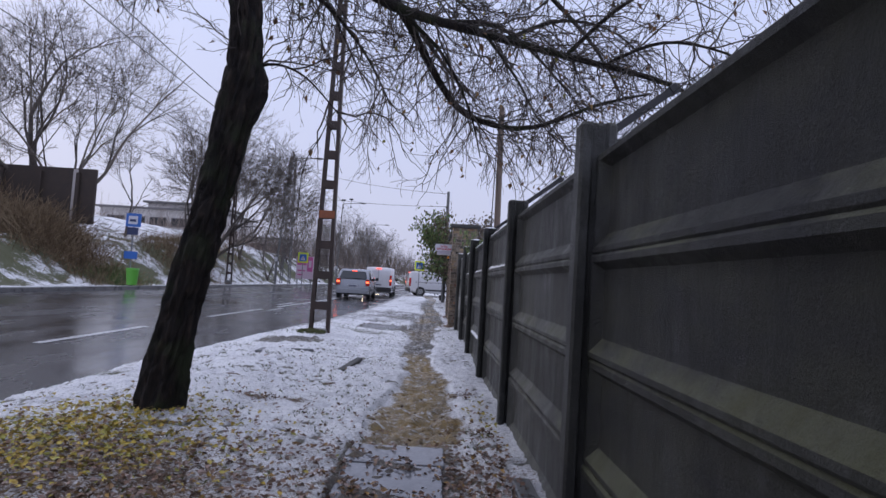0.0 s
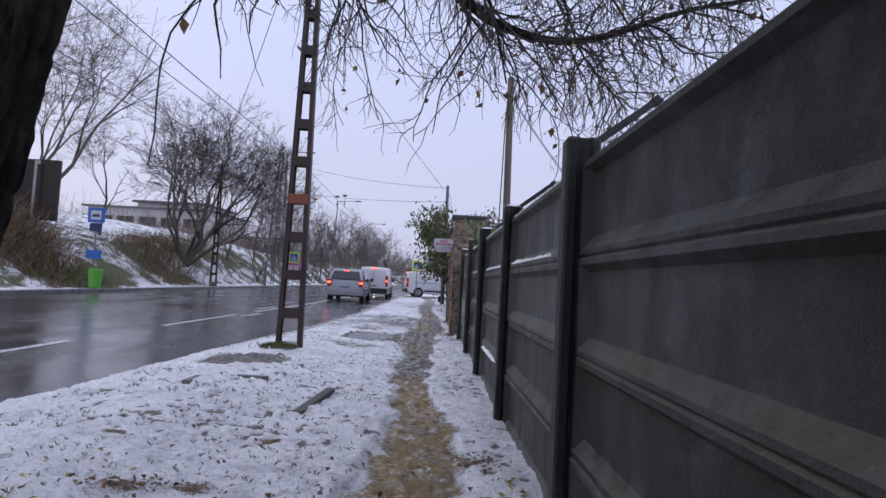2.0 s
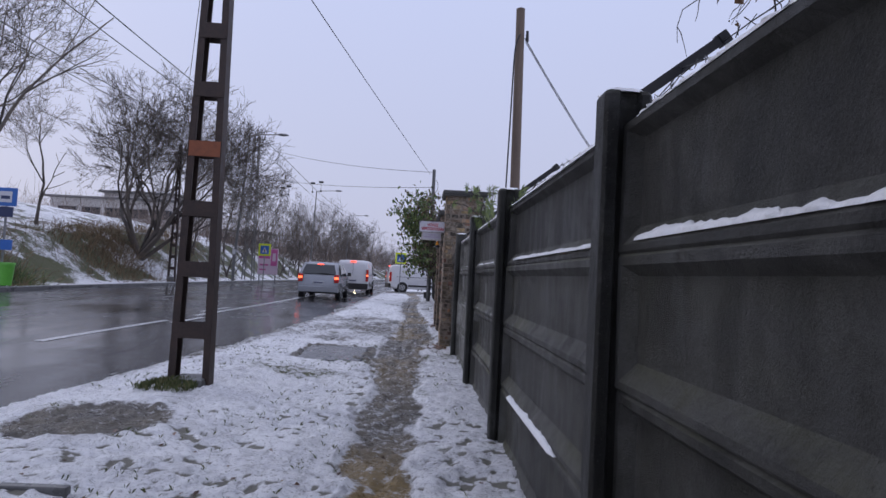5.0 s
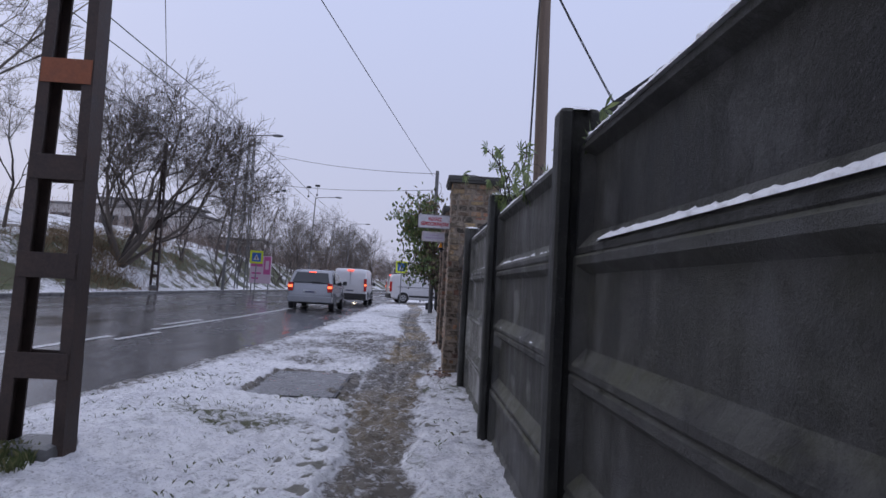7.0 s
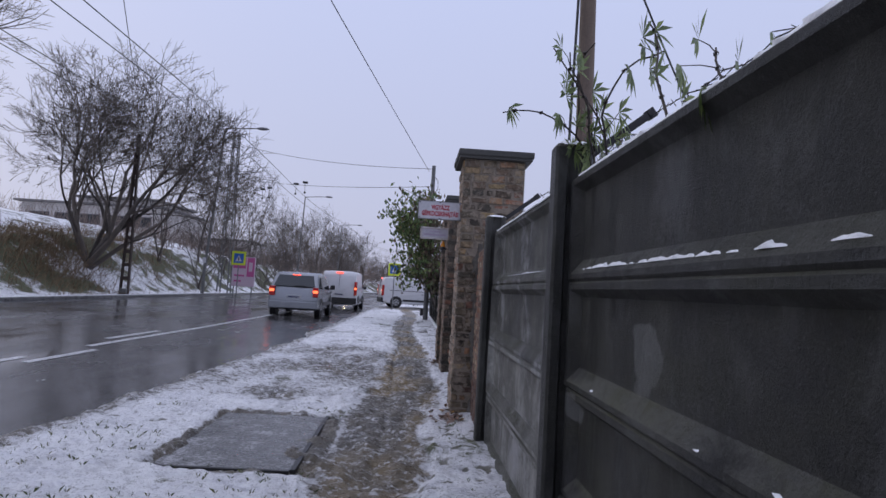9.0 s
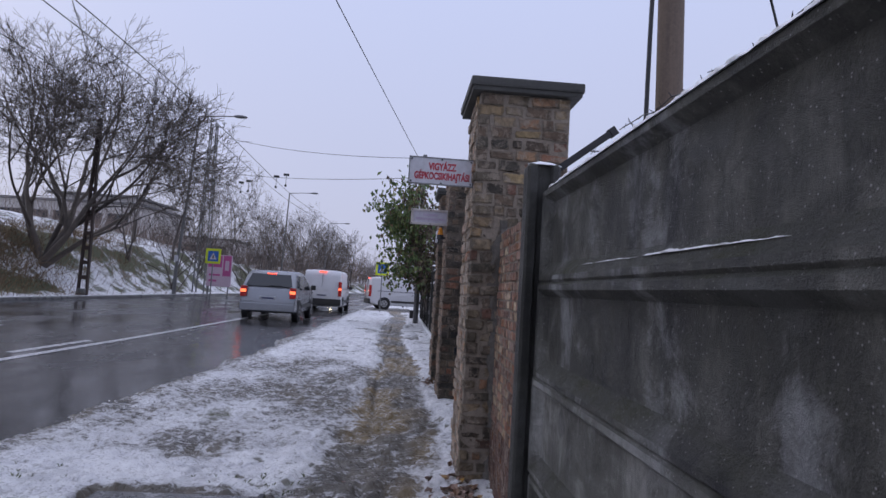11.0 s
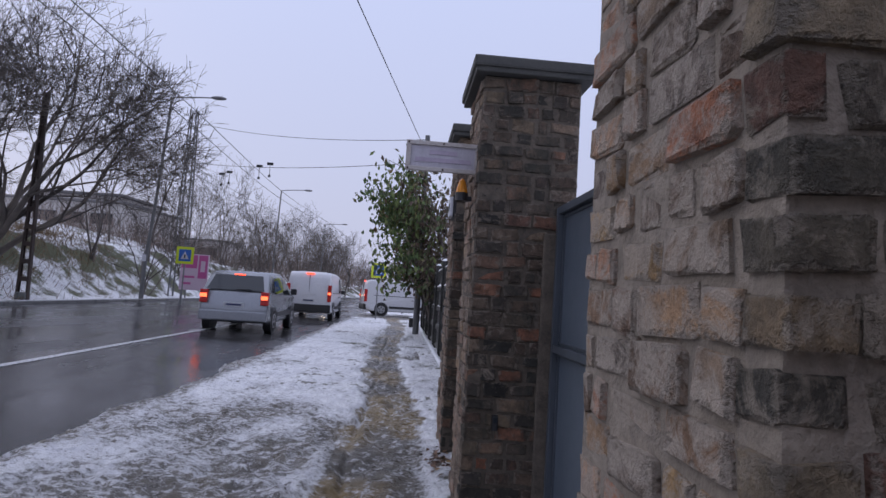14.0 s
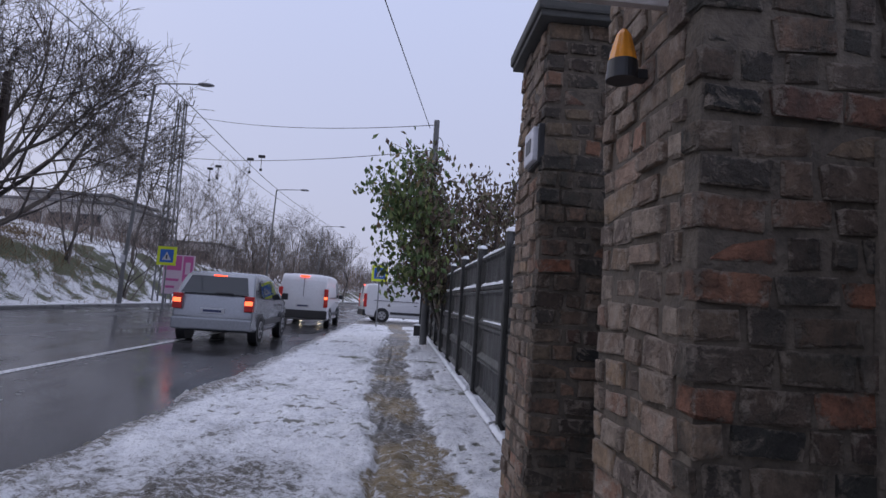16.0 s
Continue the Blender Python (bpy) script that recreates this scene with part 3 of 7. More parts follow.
def quad_mesh(name, V, F, smooth=True):
    me = bpy.data.meshes.new(name)
    V, F = np.asarray(V, np.float32), np.asarray(F, np.int32)
    k = F.shape[1]
    me.vertices.add(len(V))
    me.vertices.foreach_set("co", V.ravel())
    me.loops.add(F.size)
    me.loops.foreach_set("vertex_index", F.ravel())
    me.polygons.add(len(F))
    me.polygons.foreach_set("loop_start", np.arange(0, F.size, k, dtype=np.int32))
    me.polygons.foreach_set("loop_total", np.full(len(F), k, np.int32))
    me.polygons.foreach_set("use_smooth", np.full(len(F), smooth, bool))
    me.update()
    me.validate()
    return me


def value_noise(x, y, seed=0):
    """Smooth random field on the plane, 0 to 1."""
    xi, yi = np.floor(x).astype(np.int64), np.floor(y).astype(np.int64)
    fx, fy = x - xi, y - yi
    fx, fy = fx * fx * (3 - 2 * fx), fy * fy * (3 - 2 * fy)

    def h(a, b):
        n = (a * 374761393 + b * 668265263 + seed * 974711) & 0x7FFFFFFF
        n = ((n ^ (n >> 13)) * 1274126177) & 0x7FFFFFFF
        return ((n ^ (n >> 16)) & 0xFFFF) / 65535.0

    return (h(xi, yi) * (1 - fx) + h(xi + 1, yi) * fx) * (1 - fy) + (h(xi, yi + 1) * (1 - fx) + h(xi + 1, yi + 1) * fx) * fy


def fbm(x, y, seed=0, octaves=4):
    s, a, t = 0.0, 0.5, 0.0
    for o in range(octaves):
        s, t = s + a * value_noise(x * 2**o, y * 2**o, seed + o), t + a
        a *= 0.5
    return s / t


def smooth(a, b, x):
    t = np.clip((x - a) / (b - a), 0, 1)
    return t * t * (3 - 2 * t)


# ---------------------------------------------------------------- the lie of the land
def bend(y):
    """How far the road swings to the right with distance."""
    return np.where(y > 38, (y - 38) ** 2 * 0.0011, 0.0)


def road_edge(y):
    """x of the near edge of the carriageway."""
    return np.interp(y, [-60, 8, 14, 18, 24, 40], [-3.9, -3.3, -2.9, -2.62, -2.32, -2.2]) + bend(y)


def far_edge(y):
    return np.interp(y, [-60, 20, 45, 70], [-11.3, -10.7, -10.6, -10.2]) + bend(y)


def road_z(x, y):
    return -0.05 + 0.04 * np.clip(road_edge(y) - x, 0, 9)


def land(x, y):
    """Height of the ground, and how bare, leafy and grassy it is."""
    xe, xf = road_edge(y), far_edge(y)
    rough = fbm(x * 1.3, y * 1.3, 3, 4) - 0.5
    lumps = fbm(x * 7, y * 7, 11, 3) - 0.5
    clods = fbm(x * 22, y * 22, 5, 2) - 0.5
    z = 0.05 * rough + 0.034 * lumps + 0.022 * clods
    # the verge swells towards the kerb round the mast and tree
    z = z + 0.11 * np.exp(-((x + 1.9) / 0.8) ** 2) * smooth(3, 6, y) * (1 - smooth(13, 16, y))
    # the trodden path
    centre = 0.20 + 0.12 * np.sin(y * 0.35) * smooth(6, 10, y) + 0.05 * np.sin(y * 1.1)
    width = np.interp(y, [0, 7, 9, 13, 16, 18, 22, 24, 40], [0.42, 0.40, 0.26, 0.30, 0.42, 0.50, 0.36, 0.36, 0.42])
    wob = (fbm(x * 2.2, y * 2.2, 21, 3) - 0.5) * 0.35
    path = 1 - smooth(0.6, 1.25, np.abs(x - centre + wob) / width)
    path = path * (1 - smooth(47, 50, y))
    # the driveway by the gate, with slush
    drive = smooth(16.8, 17.6, y) * (1 - smooth(22.5, 25.5, y)) * smooth(-2.9, -2.4, x) * (1 - smooth(0.6, 0.9, x))
    drive = drive * (0.30 + 0.55 * fbm(x * 1.7, y * 0.9, 33, 3))
    drive = np.maximum(drive, 0.75 * smooth(18, 26, y) * (1 - smooth(36, 46, y)) * np.clip(fbm(x * 2.3, y * 0.9, 91, 3) - 0.38, 0, 1) * 2.0 * (x < 0.9) * (x > -2.4))
    kerb = np.exp(-((x - xe - 0.1) / 0.42) ** 2) * 0.66 * (0.35 + 0.65 * smooth(9, 15, y))
    hatch = np.maximum(1 - smooth(0.75, 1.15, np.hypot((x + 2.05) / 0.62, (y - 10.85) / 0.55) + wob * 0.5), 1 - smooth(0.85, 1.1, np.maximum(np.abs(x + 0.88) / 0.62, np.abs(y - 15.75) / 1.02) + wob * 0.25))
    pave = 1 - smooth(0.9, 1.08, np.maximum(np.abs(x - 0.08) / 0.36, np.abs(y - 4.62) / 0.66) + wob * 0.35)
    hatch = np.maximum(hatch, pave)
    thin = (0.17 + 0.15 * smooth(13, 17.5, y)) * (x > xe) * (1 - smooth(0.55, 0.75, x)) * (0.75 + 0.5 * fbm(x * 0.9, y * 0.6, 47, 2))
    bare = np.clip(np.maximum.reduce([path * 0.8, drive, kerb, hatch * 0.95, thin]), 0, 1)
    cross = smooth(46, 47, y) * (1 - smooth(53, 54, y)) * smooth(-4, -1, x)
    bare = np.maximum(bare, cross * 0.8)
    z = z - 0.035 * bare + 0.05 * bare * lumps * 2
    hole = smooth(0.60, 0.70, fbm(x * 12, y * 12, 17, 3)) * smooth(0.30, 0.62, fbm(x * 0.8, y * 0.8, 19, 3)) * (1 - bare)
    z = z - 0.022 * hole * (x > xe) + 0.014 * (fbm(x * 34, y * 34, 23, 2) - 0.5)
    foot = 1 - smooth(0.55, 0.8, np.abs(x - 0.25))
    # leaf litter under the tree
    litter = np.exp(-np.maximum((np.hypot((x + 1.7) / 1.9, (y - 4.0) / 1.5)) ** 2 - 0.10, 0)) * 0.60
    litter = np.maximum(litter, 0.44 * (1 - smooth(4.6, 7.0, y)) * smooth(-3.0, -2.0, x))
    litter = litter * (x < 1.2)
    # beyond the road: pavement strip and the bank behind it
    d = xf - x
    bank_h = np.interp(y, [0, 24, 30, 38, 60, 90], [1.6, 1.7, 1.9, 2.5, 2.6, 1.5])
    far = 0.30 + 0.16 * smooth(0.0, 0.5, d) * 0 + smooth(1.6, 5.2, d) * bank_h + smooth(4, 16, d) * 1.9
    far = far + (0.10 * rough + 0.05 * lumps) * smooth(1.2, 2.5, d) * 3
    across = smooth(-0.06, 0.06, d + 0.12 * lumps)
    z = np.where(across > 0, z * (1 - across) + across * far, z)
    grass = 0.13 * np.ones_like(x)
    grass = np.where(d > 0.3, 0.08 + 0.46 * smooth(1.4, 2.2, d) * (1 - 0.55 * smooth(4.0, 7, d)), grass)
    # hollow under the carriageway
    inside = smooth(-0.10, 0.10, xe - x + 0.22 * lumps + 0.16 * clods + 0.25 * (fbm(x * 2.1, y * 1.1, 8, 2) - 0.5)) * (1 - smooth(-0.10, 0.10, d))
    z = z * (1 - inside) + inside * (road_z(x, y) - 0.12)
    # behind the fences
    z = np.where(x > 1.25, np.minimum(z, 0.02), z)
    z = z - 0.02 * foot * (path > 0.4)
    z = z - 0.045 * np.exp(-(((x - 0.09 - 0.03 * np.sin(y * 0.8)) / 0.028) ** 2)) * smooth(14, 17, y) * (1 - smooth(33, 38, y)) * np.clip(fbm(x * 0.5, y * 1.5, 71, 2) * 3 - 0.7, 0, 1)
    # the seat of the inspection cover
    seat = 1 - smooth(0.92, 1.06, np.maximum(np.abs(x + 0.945) / 0.46, np.abs(y - 15.76) / 0.83) + 0.9 * (fbm(x * 4.5, y * 3.2, 87, 3) - 0.5))
    z = z * (1 - 0.9 * seat) - 0.05 * seat
    clay = path * smooth(4.8, 5.6, y) * (1 - smooth(9.6, 11.5, y)) + 0.7 * path * smooth(11, 17, y) * smooth(0.40, 0.60, fbm(x * 1.5, y * 0.8, 61, 3))
    for px, py, w in ((-1.30, 6.30, 0.16), (-0.95, 6.38, 0.19), (-0.80, 7.4, 0.12), (-1.75, 7.1, 0.12), (0.62, 7.2, 0.14)):
        litter = np.maximum(litter, 0.75 * np.exp(-(((x - px) / w) ** 2 + ((y - py) / (w * 0.7)) ** 2)))
    for px, py, w in ((-0.62, 21.6, 0.25), (-0.25, 21.9, 0.2), (-2.6, 8.6, 0.28), (-1.9, 8.9, 0.16)):
        grass = np.maximum(grass, 0.52 * np.exp(-(((x - px) / w) ** 2 + ((y - py) / w) ** 2)))
    return z, np.clip(bare, 0, 1), np.clip(litter, 0, 1), np.clip(grass, 0, 1), np.clip(clay, 0, 1), np.clip(hole, 0, 1)


def sheet(name, xs, ys, height, attributes=()):
    X, Y = np.meshgrid(xs, ys, indexing="xy")
    got = height(X, Y)
    Z, extra = (got[0], got[1:]) if isinstance(got, tuple) else (got, ())
    nx, ny = len(xs), len(ys)
    i, j = np.meshgrid(np.arange(nx - 1), np.arange(ny - 1), indexing="xy")
    a = j * nx + i
    me = quad_mesh(name, np.stack([X, Y, Z], -1).reshape(-1, 3), np.stack([a, a + 1, a + nx + 1, a + nx], -1).reshape(-1, 4))
    for k, v in zip(attributes, extra):
        at = me.attributes.new(k, "FLOAT", "POINT")
        at.data.foreach_set("value", np.asarray(v, np.float32).ravel())
    return me


xs = np.concatenate([[-900, -500, -260, -140, -90], np.arange(-70, -22, 3.0), np.arange(-22, -10, 0.3), np.arange(-10, -4.4, 0.8), np.arange(-4.2, -3.4, 0.05), np.arange(-3.4, 1.05, 0.022), np.arange(1.08, 1.7, 0.06), np.arange(1.8, 6, 0.5), [7, 9, 12, 16, 22, 30, 45, 70, 120, 250, 500, 900]])
ys = np.concatenate([[-300, -150, -80, -40, -20, -10, -5, -2, 0], np.arange(1, 3, 0.05), np.arange(3, 25, 0.03), np.arange(25, 27, 0.06), np.arange(27, 34, 0.12), np.arange(34, 60, 0.4), np.arange(60, 130, 2.0), [135, 150, 180, 230, 320, 500, 900, 1500]])
ground = single("ground", sheet("ground", xs, ys, land, ("bare", "litter", "grass", "clay", "hole")), M["ground"], "thin wet snow on grass with a trodden muddy footpath", "ground", kind="structure")


def road_sheet():
    ys2 = np.concatenate([np.arange(-60, 0, 4.0), np.arange(0, 60, 0.5), np.arange(60, 240, 3.0)])
    s = np.linspace(0, 1, 30)
    V, F = [], []
    for y in ys2:
        a, b = float(far_edge(np.array(y))) - 0.3, float(road_edge(np.array(y))) + 0.35
        for t in s:
            x = a + (b - a) * t
            V.append((x, y, float(road_z(np.array(x), np.array(y)))))
    n = len(s)
    for j in range(len(ys2) - 1):
        for i in range(n - 1):
            F.append((j * n + i, j * n + i + 1, (j + 1) * n + i + 1, (j + 1) * n + i))
    return quad_mesh("road", V, F)


road = single("road", road_sheet(), M["road"], "wet dark asphalt road with puddles", "road", kind="structure")


def strip_on_road(y0, y1, offset, width):
    bm = bmesh.new()
    k = max(2, int((y1 - y0) / 1.5))
    rows = []
    for y in np.linspace(y0, y1, k + 1):
        c = float(np.interp(y, [0, 15, 25, 60], [-5.15, -4.98, -4.66, -4.5]) + bend(np.array(y))) + offset
        rows.append([bm.verts.new((x, y, float(road_z(np.array(x), np.array(y))) + 0.005)) for x in (c - width / 2, c + width / 2)])
    for r0, r1 in zip(rows, rows[1:]):
        bm.faces.new((r0[0], r0[1], r1[1], r1[0]))
    return bm


single("road_marking", strip_on_road(20.5, 110, 0, 0.13), M["road_paint"], "solid white centre line on the wet road", "road marking", kind="structure")
for y0, y1, off in ((3, 6, 0.0), (9, 12, 0.0), (15.0, 19.0, 0.0), (18.6, 20.2, 0.28), (21.6, 23.6, -0.3)):
    single("road_marking", strip_on_road(y0, y1, off, 0.12), M["road_paint"], "short white dash on the wet road", "road marking", kind="structure")


def kerb():
    bm = bmesh.new()
    rows = []
    for y in np.concatenate([np.arange(-20, 60, 1.0), np.arange(60, 160, 4.0)]):
        x = float(far_edge(np.array(y)))
        z = 0.38
        rows.append([bm.verts.new(p) for p in ((x + 0.14, y, 0.1), (x + 0.13, y, z - 0.02), (x + 0.11, y, z), (x - 0.05, y, z), (x - 0.05, y, 0.1))])
    for a, b in zip(rows, rows[1:]):
        for i in range(4):
            bm.faces.new((a[i], a[i + 1], b[i + 1], b[i]))
    bmesh.ops.recalc_face_normals(bm, faces=bm.faces)
    return bm


single("kerb", kerb(), M["slab"], "wet grey concrete kerb along the far pavement", "kerb", kind="structure")

# ---------------------------------------------------------------- the concrete panel fence
def panel_bmesh(length, height, depth=0.044, rim=0.045, slope=0.05):
    """A precast panel, tray-shaped towards the road (-x), lying along y from 0, standing on z 0."""
    bm = bmesh.new()

    def ring(x, e, lo, hi):
        return [bm.verts.new(p) for p in ((x, e, lo), (x, length - e, lo), (x, length - e, height - hi), (x, e, height - hi))]

    back = ring(0.058, 0.0, 0.0, 0.0)
    side = ring(0.012, 0.0, 0.0, 0.0)
    front = ring(0.0, 0.012, 0.012, 0.012)
    rim_in = ring(0.0, rim, rim * 0.72, rim * 0.8)
    floor_ = ring(depth, rim + slope, rim + slope, rim + slope * 0.45)
    for a, b in ((back, side), (side, front), (front, rim_in), (rim_in, floor_)):
        for i in range(4):
            bm.faces.new((a[i], a[(i + 1) % 4], b[(i + 1) % 4], b[i]))
    bm.faces.new(floor_)
    bm.faces.new(back[::-1])
    bmesh.ops.recalc_face_normals(bm, faces=bm.faces)
    return bm


def post_bmesh(height, wx=0.17, wy=0.115):
    """A precast post: grooved on both flanks for the panels, worn top edges."""
    bm = bmesh.new()
    out = [(0, 0.012), (0.012, 0), (0.05, 0), (0.062, 0.02), (0.118, 0.02), (0.13, 0), (wx - 0.012, 0), (wx, 0.012), (wx, wy - 0.012), (wx - 0.012, wy), (0.13, wy), (0.118, wy - 0.02), (0.062, wy - 0.02), (0.05, wy), (0.012, wy), (0, wy - 0.012)]
    rings = []
    for z, s in ((-0.2, 1.0), (height - 0.015, 1.0), (height, 0.9)):
        rings.append([bm.verts.new((wx / 2 + (x - wx / 2) * s, wy / 2 + (y - wy / 2) * s, z)) for x, y in out])
    n = len(out)
    for a, b in zip(rings, rings[1:]):
        for i in range(n):
            bm.faces.new((a[i], a[(i + 1) % n], b[(i + 1) % n], b[i]))
    bm.faces.new(rings[-1])
    bmesh.ops.recalc_face_normals(bm, faces=bm.faces)
    return bm


def snow_ridge(y0, y1, x, z, w, h, seed, thin=0.0, dz=0.0):
    """A line of lying snow along y with a lumpy, broken outline."""
    n = max(6, int((y1 - y0) / 0.018))
    V, F = [], []
    for i in range(n + 1):
        t = i / n
        y = y0 + (y1 - y0) * t
        k = float(fbm(np.array(y * 30.0), np.array(seed * 3.7), seed, 4)) * 1.3
        k2 = float(fbm(np.array(y * 3.0), np.array(seed * 1.3), seed + 9, 2))
        fade = min(1.0, t * 14, (1 - t) * 14)
        s = max(0.0, (k * 0.6 + k2 * 0.7 + 0.18 - thin)) * fade
        ww, hh = w * min(1.0, 0.35 + s), h * s
        for u, v in ((-0.5, 0.0), (-0.46, 0.55), (-0.2, 1.0), (0.2, 0.95), (0.5, 0.0)):
            j = float(value_noise(np.array(y * 70.0 + u * 40), np.array(seed * 5.1 + v * 9), seed + 3)) - 0.5
            V.append((x + u * ww + j * ww * 0.45 * (v > 0), y + j * 0.006, z + dz * t + v * hh * (1 + 0.7 * j) - 0.003))
    for i in range(n):
        for k in range(4):
            F.append((i * 5 + k, i * 5 + k + 1, (i + 1) * 5 + k + 1, (i + 1) * 5 + k))
    return V, F


def ridges(name, specs, material, label, parent=None):
    V, F = [], []
    for s in specs:
        v, f = snow_ridge(*s)
        F += [tuple(i + len(V) for i in q) for q in f]
        V += v
    me = quad_mesh(name, V, F)
    return single(name, me, material, label, "snow", kind="stuff")


POSTS = [-1.28, 1.17, 3.62, 6.06, 8.52, 11.06, 13.43, 15.91]
ROWS_Z = [-0.06, 0.41, 0.875, 1.34]
fence = thing("concrete_fence", "dark weathered precast concrete panel fence beside the footpath", "fence")
rnd = random.Random(5)
tops = {3.62: 1.96, 6.06: 1.94, 8.52: 1.92, 11.06: 1.95, 13.43: 1.97, 15.91: 1.945}
post_me = mesh_from("post", post_bmesh(1.95))
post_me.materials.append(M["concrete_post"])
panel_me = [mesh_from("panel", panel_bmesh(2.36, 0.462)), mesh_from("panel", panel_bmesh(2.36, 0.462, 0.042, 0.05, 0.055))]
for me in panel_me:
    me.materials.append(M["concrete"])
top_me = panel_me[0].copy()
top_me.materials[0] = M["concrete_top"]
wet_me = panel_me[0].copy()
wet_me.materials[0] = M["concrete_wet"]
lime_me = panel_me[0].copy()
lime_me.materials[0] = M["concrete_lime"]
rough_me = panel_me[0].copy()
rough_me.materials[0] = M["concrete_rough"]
for i, y in enumerate(POSTS):
    p = part("post", post_me, None, fence)
    p.matrix_local = pose(0.897, y - 0.112, 0, rnd.uniform(-0.3, 0.3), rnd.uniform(-0.2, 0.2), 0) @ Matrix.Diagonal((1, 1, tops.get(y, 1.95) / 1.95, 1))
for a, b in zip(POSTS, POSTS[1:]):
    for z in ROWS_Z:
        p = part("panel", rough_me if a > 13 else wet_me if a < 3 else lime_me if a > 10 and z < 1.3 else top_me if z > 1.3 else panel_me[rnd.randrange(2)], None, fence)
        gap = 0.15 if z > 1.3 and 3 < a < 4 else 0.0
        p.matrix_local = pose(0.975 + rnd.uniform(-0.006, 0.006), a - 0.02, z + rnd.uniform(-0.002, 0.004), gap, rnd.uniform(-0.5, 0.5), 0) @ Matrix.Diagonal((1, (b - a - 0.075) / 2.36, 1.012, 1))
def maple_leaf():
    """A five-pointed leaf, cupped and slightly thick."""
    bm = bmesh.new()
    ring = []
    for k in range(20):
        a = 2 * math.pi * k / 20
        rad = 0.052 * (0.55 + 0.45 * abs(math.cos(2.5 * a)) ** 1.5)
        ring.append(bm.verts.new((-0.10 * rad * math.cos(3 * a), rad * math.sin(a), 1.15 * rad * math.cos(a))))
    f = bm.faces.new(ring)
    ex = bmesh.ops.extrude_face_region(bm, geom=[f])
    bmesh.ops.translate(bm, vec=(0.0012, 0, 0), verts=[g for g in ex["geom"] if isinstance(g, bmesh.types.BMVert)])
    bmesh.ops.recalc_face_normals(bm, faces=bm.faces)
    return bm


leaf_on_fence = single("fallen_leaf", maple_leaf(), M["litter_yellow"], "single yellow leaf caught on the concrete fence ledge", "leaf")
leaf_on_fence.matrix_world = pose(0.972, 11.13, 0.90, 8, -14, 0)

# slanting arms with barbed wire
for i, y in enumerate(POSTS[1:]):
    bm = bmesh.new()
    m = pose(1.02, y - 0.06, 1.90, 0, 0, 0) @ pose(0, 0, 0, 0, 52, 0)
    box(bm, -0.018, 0.018, -0.016, -0.011, 0, 0.42, m=m)
    box(bm, -0.018, -0.013, -0.011, 0.02, 0, 0.42, m=m)
    box(bm, -0.024, 0.024, -0.02, 0.022, 0.39, 0.43, 0.004, m=m)
    part("arm", bm, M["steel_dark"], fence, "slanting steel angle for barbed wire")
for k, (off, z) in enumerate(((0.17, 2.03), (0.31, 2.14))):
    pts = []
    for a, b in zip(POSTS[1:-1], POSTS[2:]):
        for t in np.linspace(0, 1, 24, endpoint=False):
            pts.append((1.02 + off + 0.012 * math.sin(40 * t + k), a - 0.06 + (b - a) * t, z - (0.16 - 0.10 * k) * math.sin(math.pi * t) + 0.008 * math.sin(55 * t)))
    lines = [(pts, 0.003, 0.003)]
    for j in range(2, len(pts) - 1, 1):
        p = np.array(pts[j])
        for s in range(2):
            d = np.array([rnd.uniform(-1, 1), rnd.uniform(-1, 1), rnd.uniform(-1, 1)]) * 0.022
            lines.append(([p - d, p, p + d], 0.0023, 0.0014))
    part("barbed_wire", tubes("barbed_wire", lines, 4), M["steel_dark"], fence, "rusty barbed wire")

# snow on the fence: on the tops, the ledges and the post heads
specs, sd = [], 1
for a, b in zip(POSTS[3:], POSTS[4:]):
    sd += 1
    specs.append((a, b - 0.12, 1.003, 1.802, 0.062, 0.022, sd, 0.05))
specs.append((3.7, 5.9, 1.003, 1.802, 0.05, 0.008, 40, 0.35))
specs += [(6.6, 8.34, 0.994, 1.385, 0.05, 0.026, 11, 0.0), (8.6, 10.7, 0.994, 1.385, 0.046, 0.022, 12, 0.0), (11.1, 13.2, 0.994, 1.392, 0.04, 0.028, 13, 0.62), (13.9, 15.2, 1.010, 1.410, 0.04, 0.016, 14, 0.55), (4.9, 5.5, 0.994, 0.915, 0.03, 0.006, 15, 0.6)]
specs += [(9.2, 10.6, 0.975, 0.412, 0.05, 0.035, 16, 0.05), (11.2, 13.2, 0.990, 0.916, 0.03, 0.03, 17, 0.93), (8.6, 10.7, 0.990, 0.916, 0.025, 0.02, 18, 1.0), (13.6, 15.6, 0.990, 0.916, 0.03, 0.03, 19, 0.9)]
ridges("snow_on_fence", specs, M["snow"], "lumpy wet snow lying on the ledges of the concrete fence")
V, F = [], []
for y in POSTS[4:]:
    v, f = snow_ridge(y - 0.12, y + 0.004, 0.99, tops.get(y, 1.95) - 0.002, 0.165, 0.016, int(y * 7), -0.4)
    F += [tuple(i + len(V) for i in q) for q in f]
    V += v
single("snow_on_posts", quad_mesh("snow_on_posts", V, F), M["snow"], "thin snow caps on the concrete posts", "snow", kind="stuff")

# edging slabs at the foot of the fence
edging = thing("fence_edging", "low wet concrete edging along the fence foot", "edging", kind="structure")
for y in np.arange(1.5, 4.4, 1.0):
    part("edging_slab", boxed(0.81, 0.93, y + 0.01, y + 0.99, -0.1, 0.025, 0.012), M["slab"], edging)

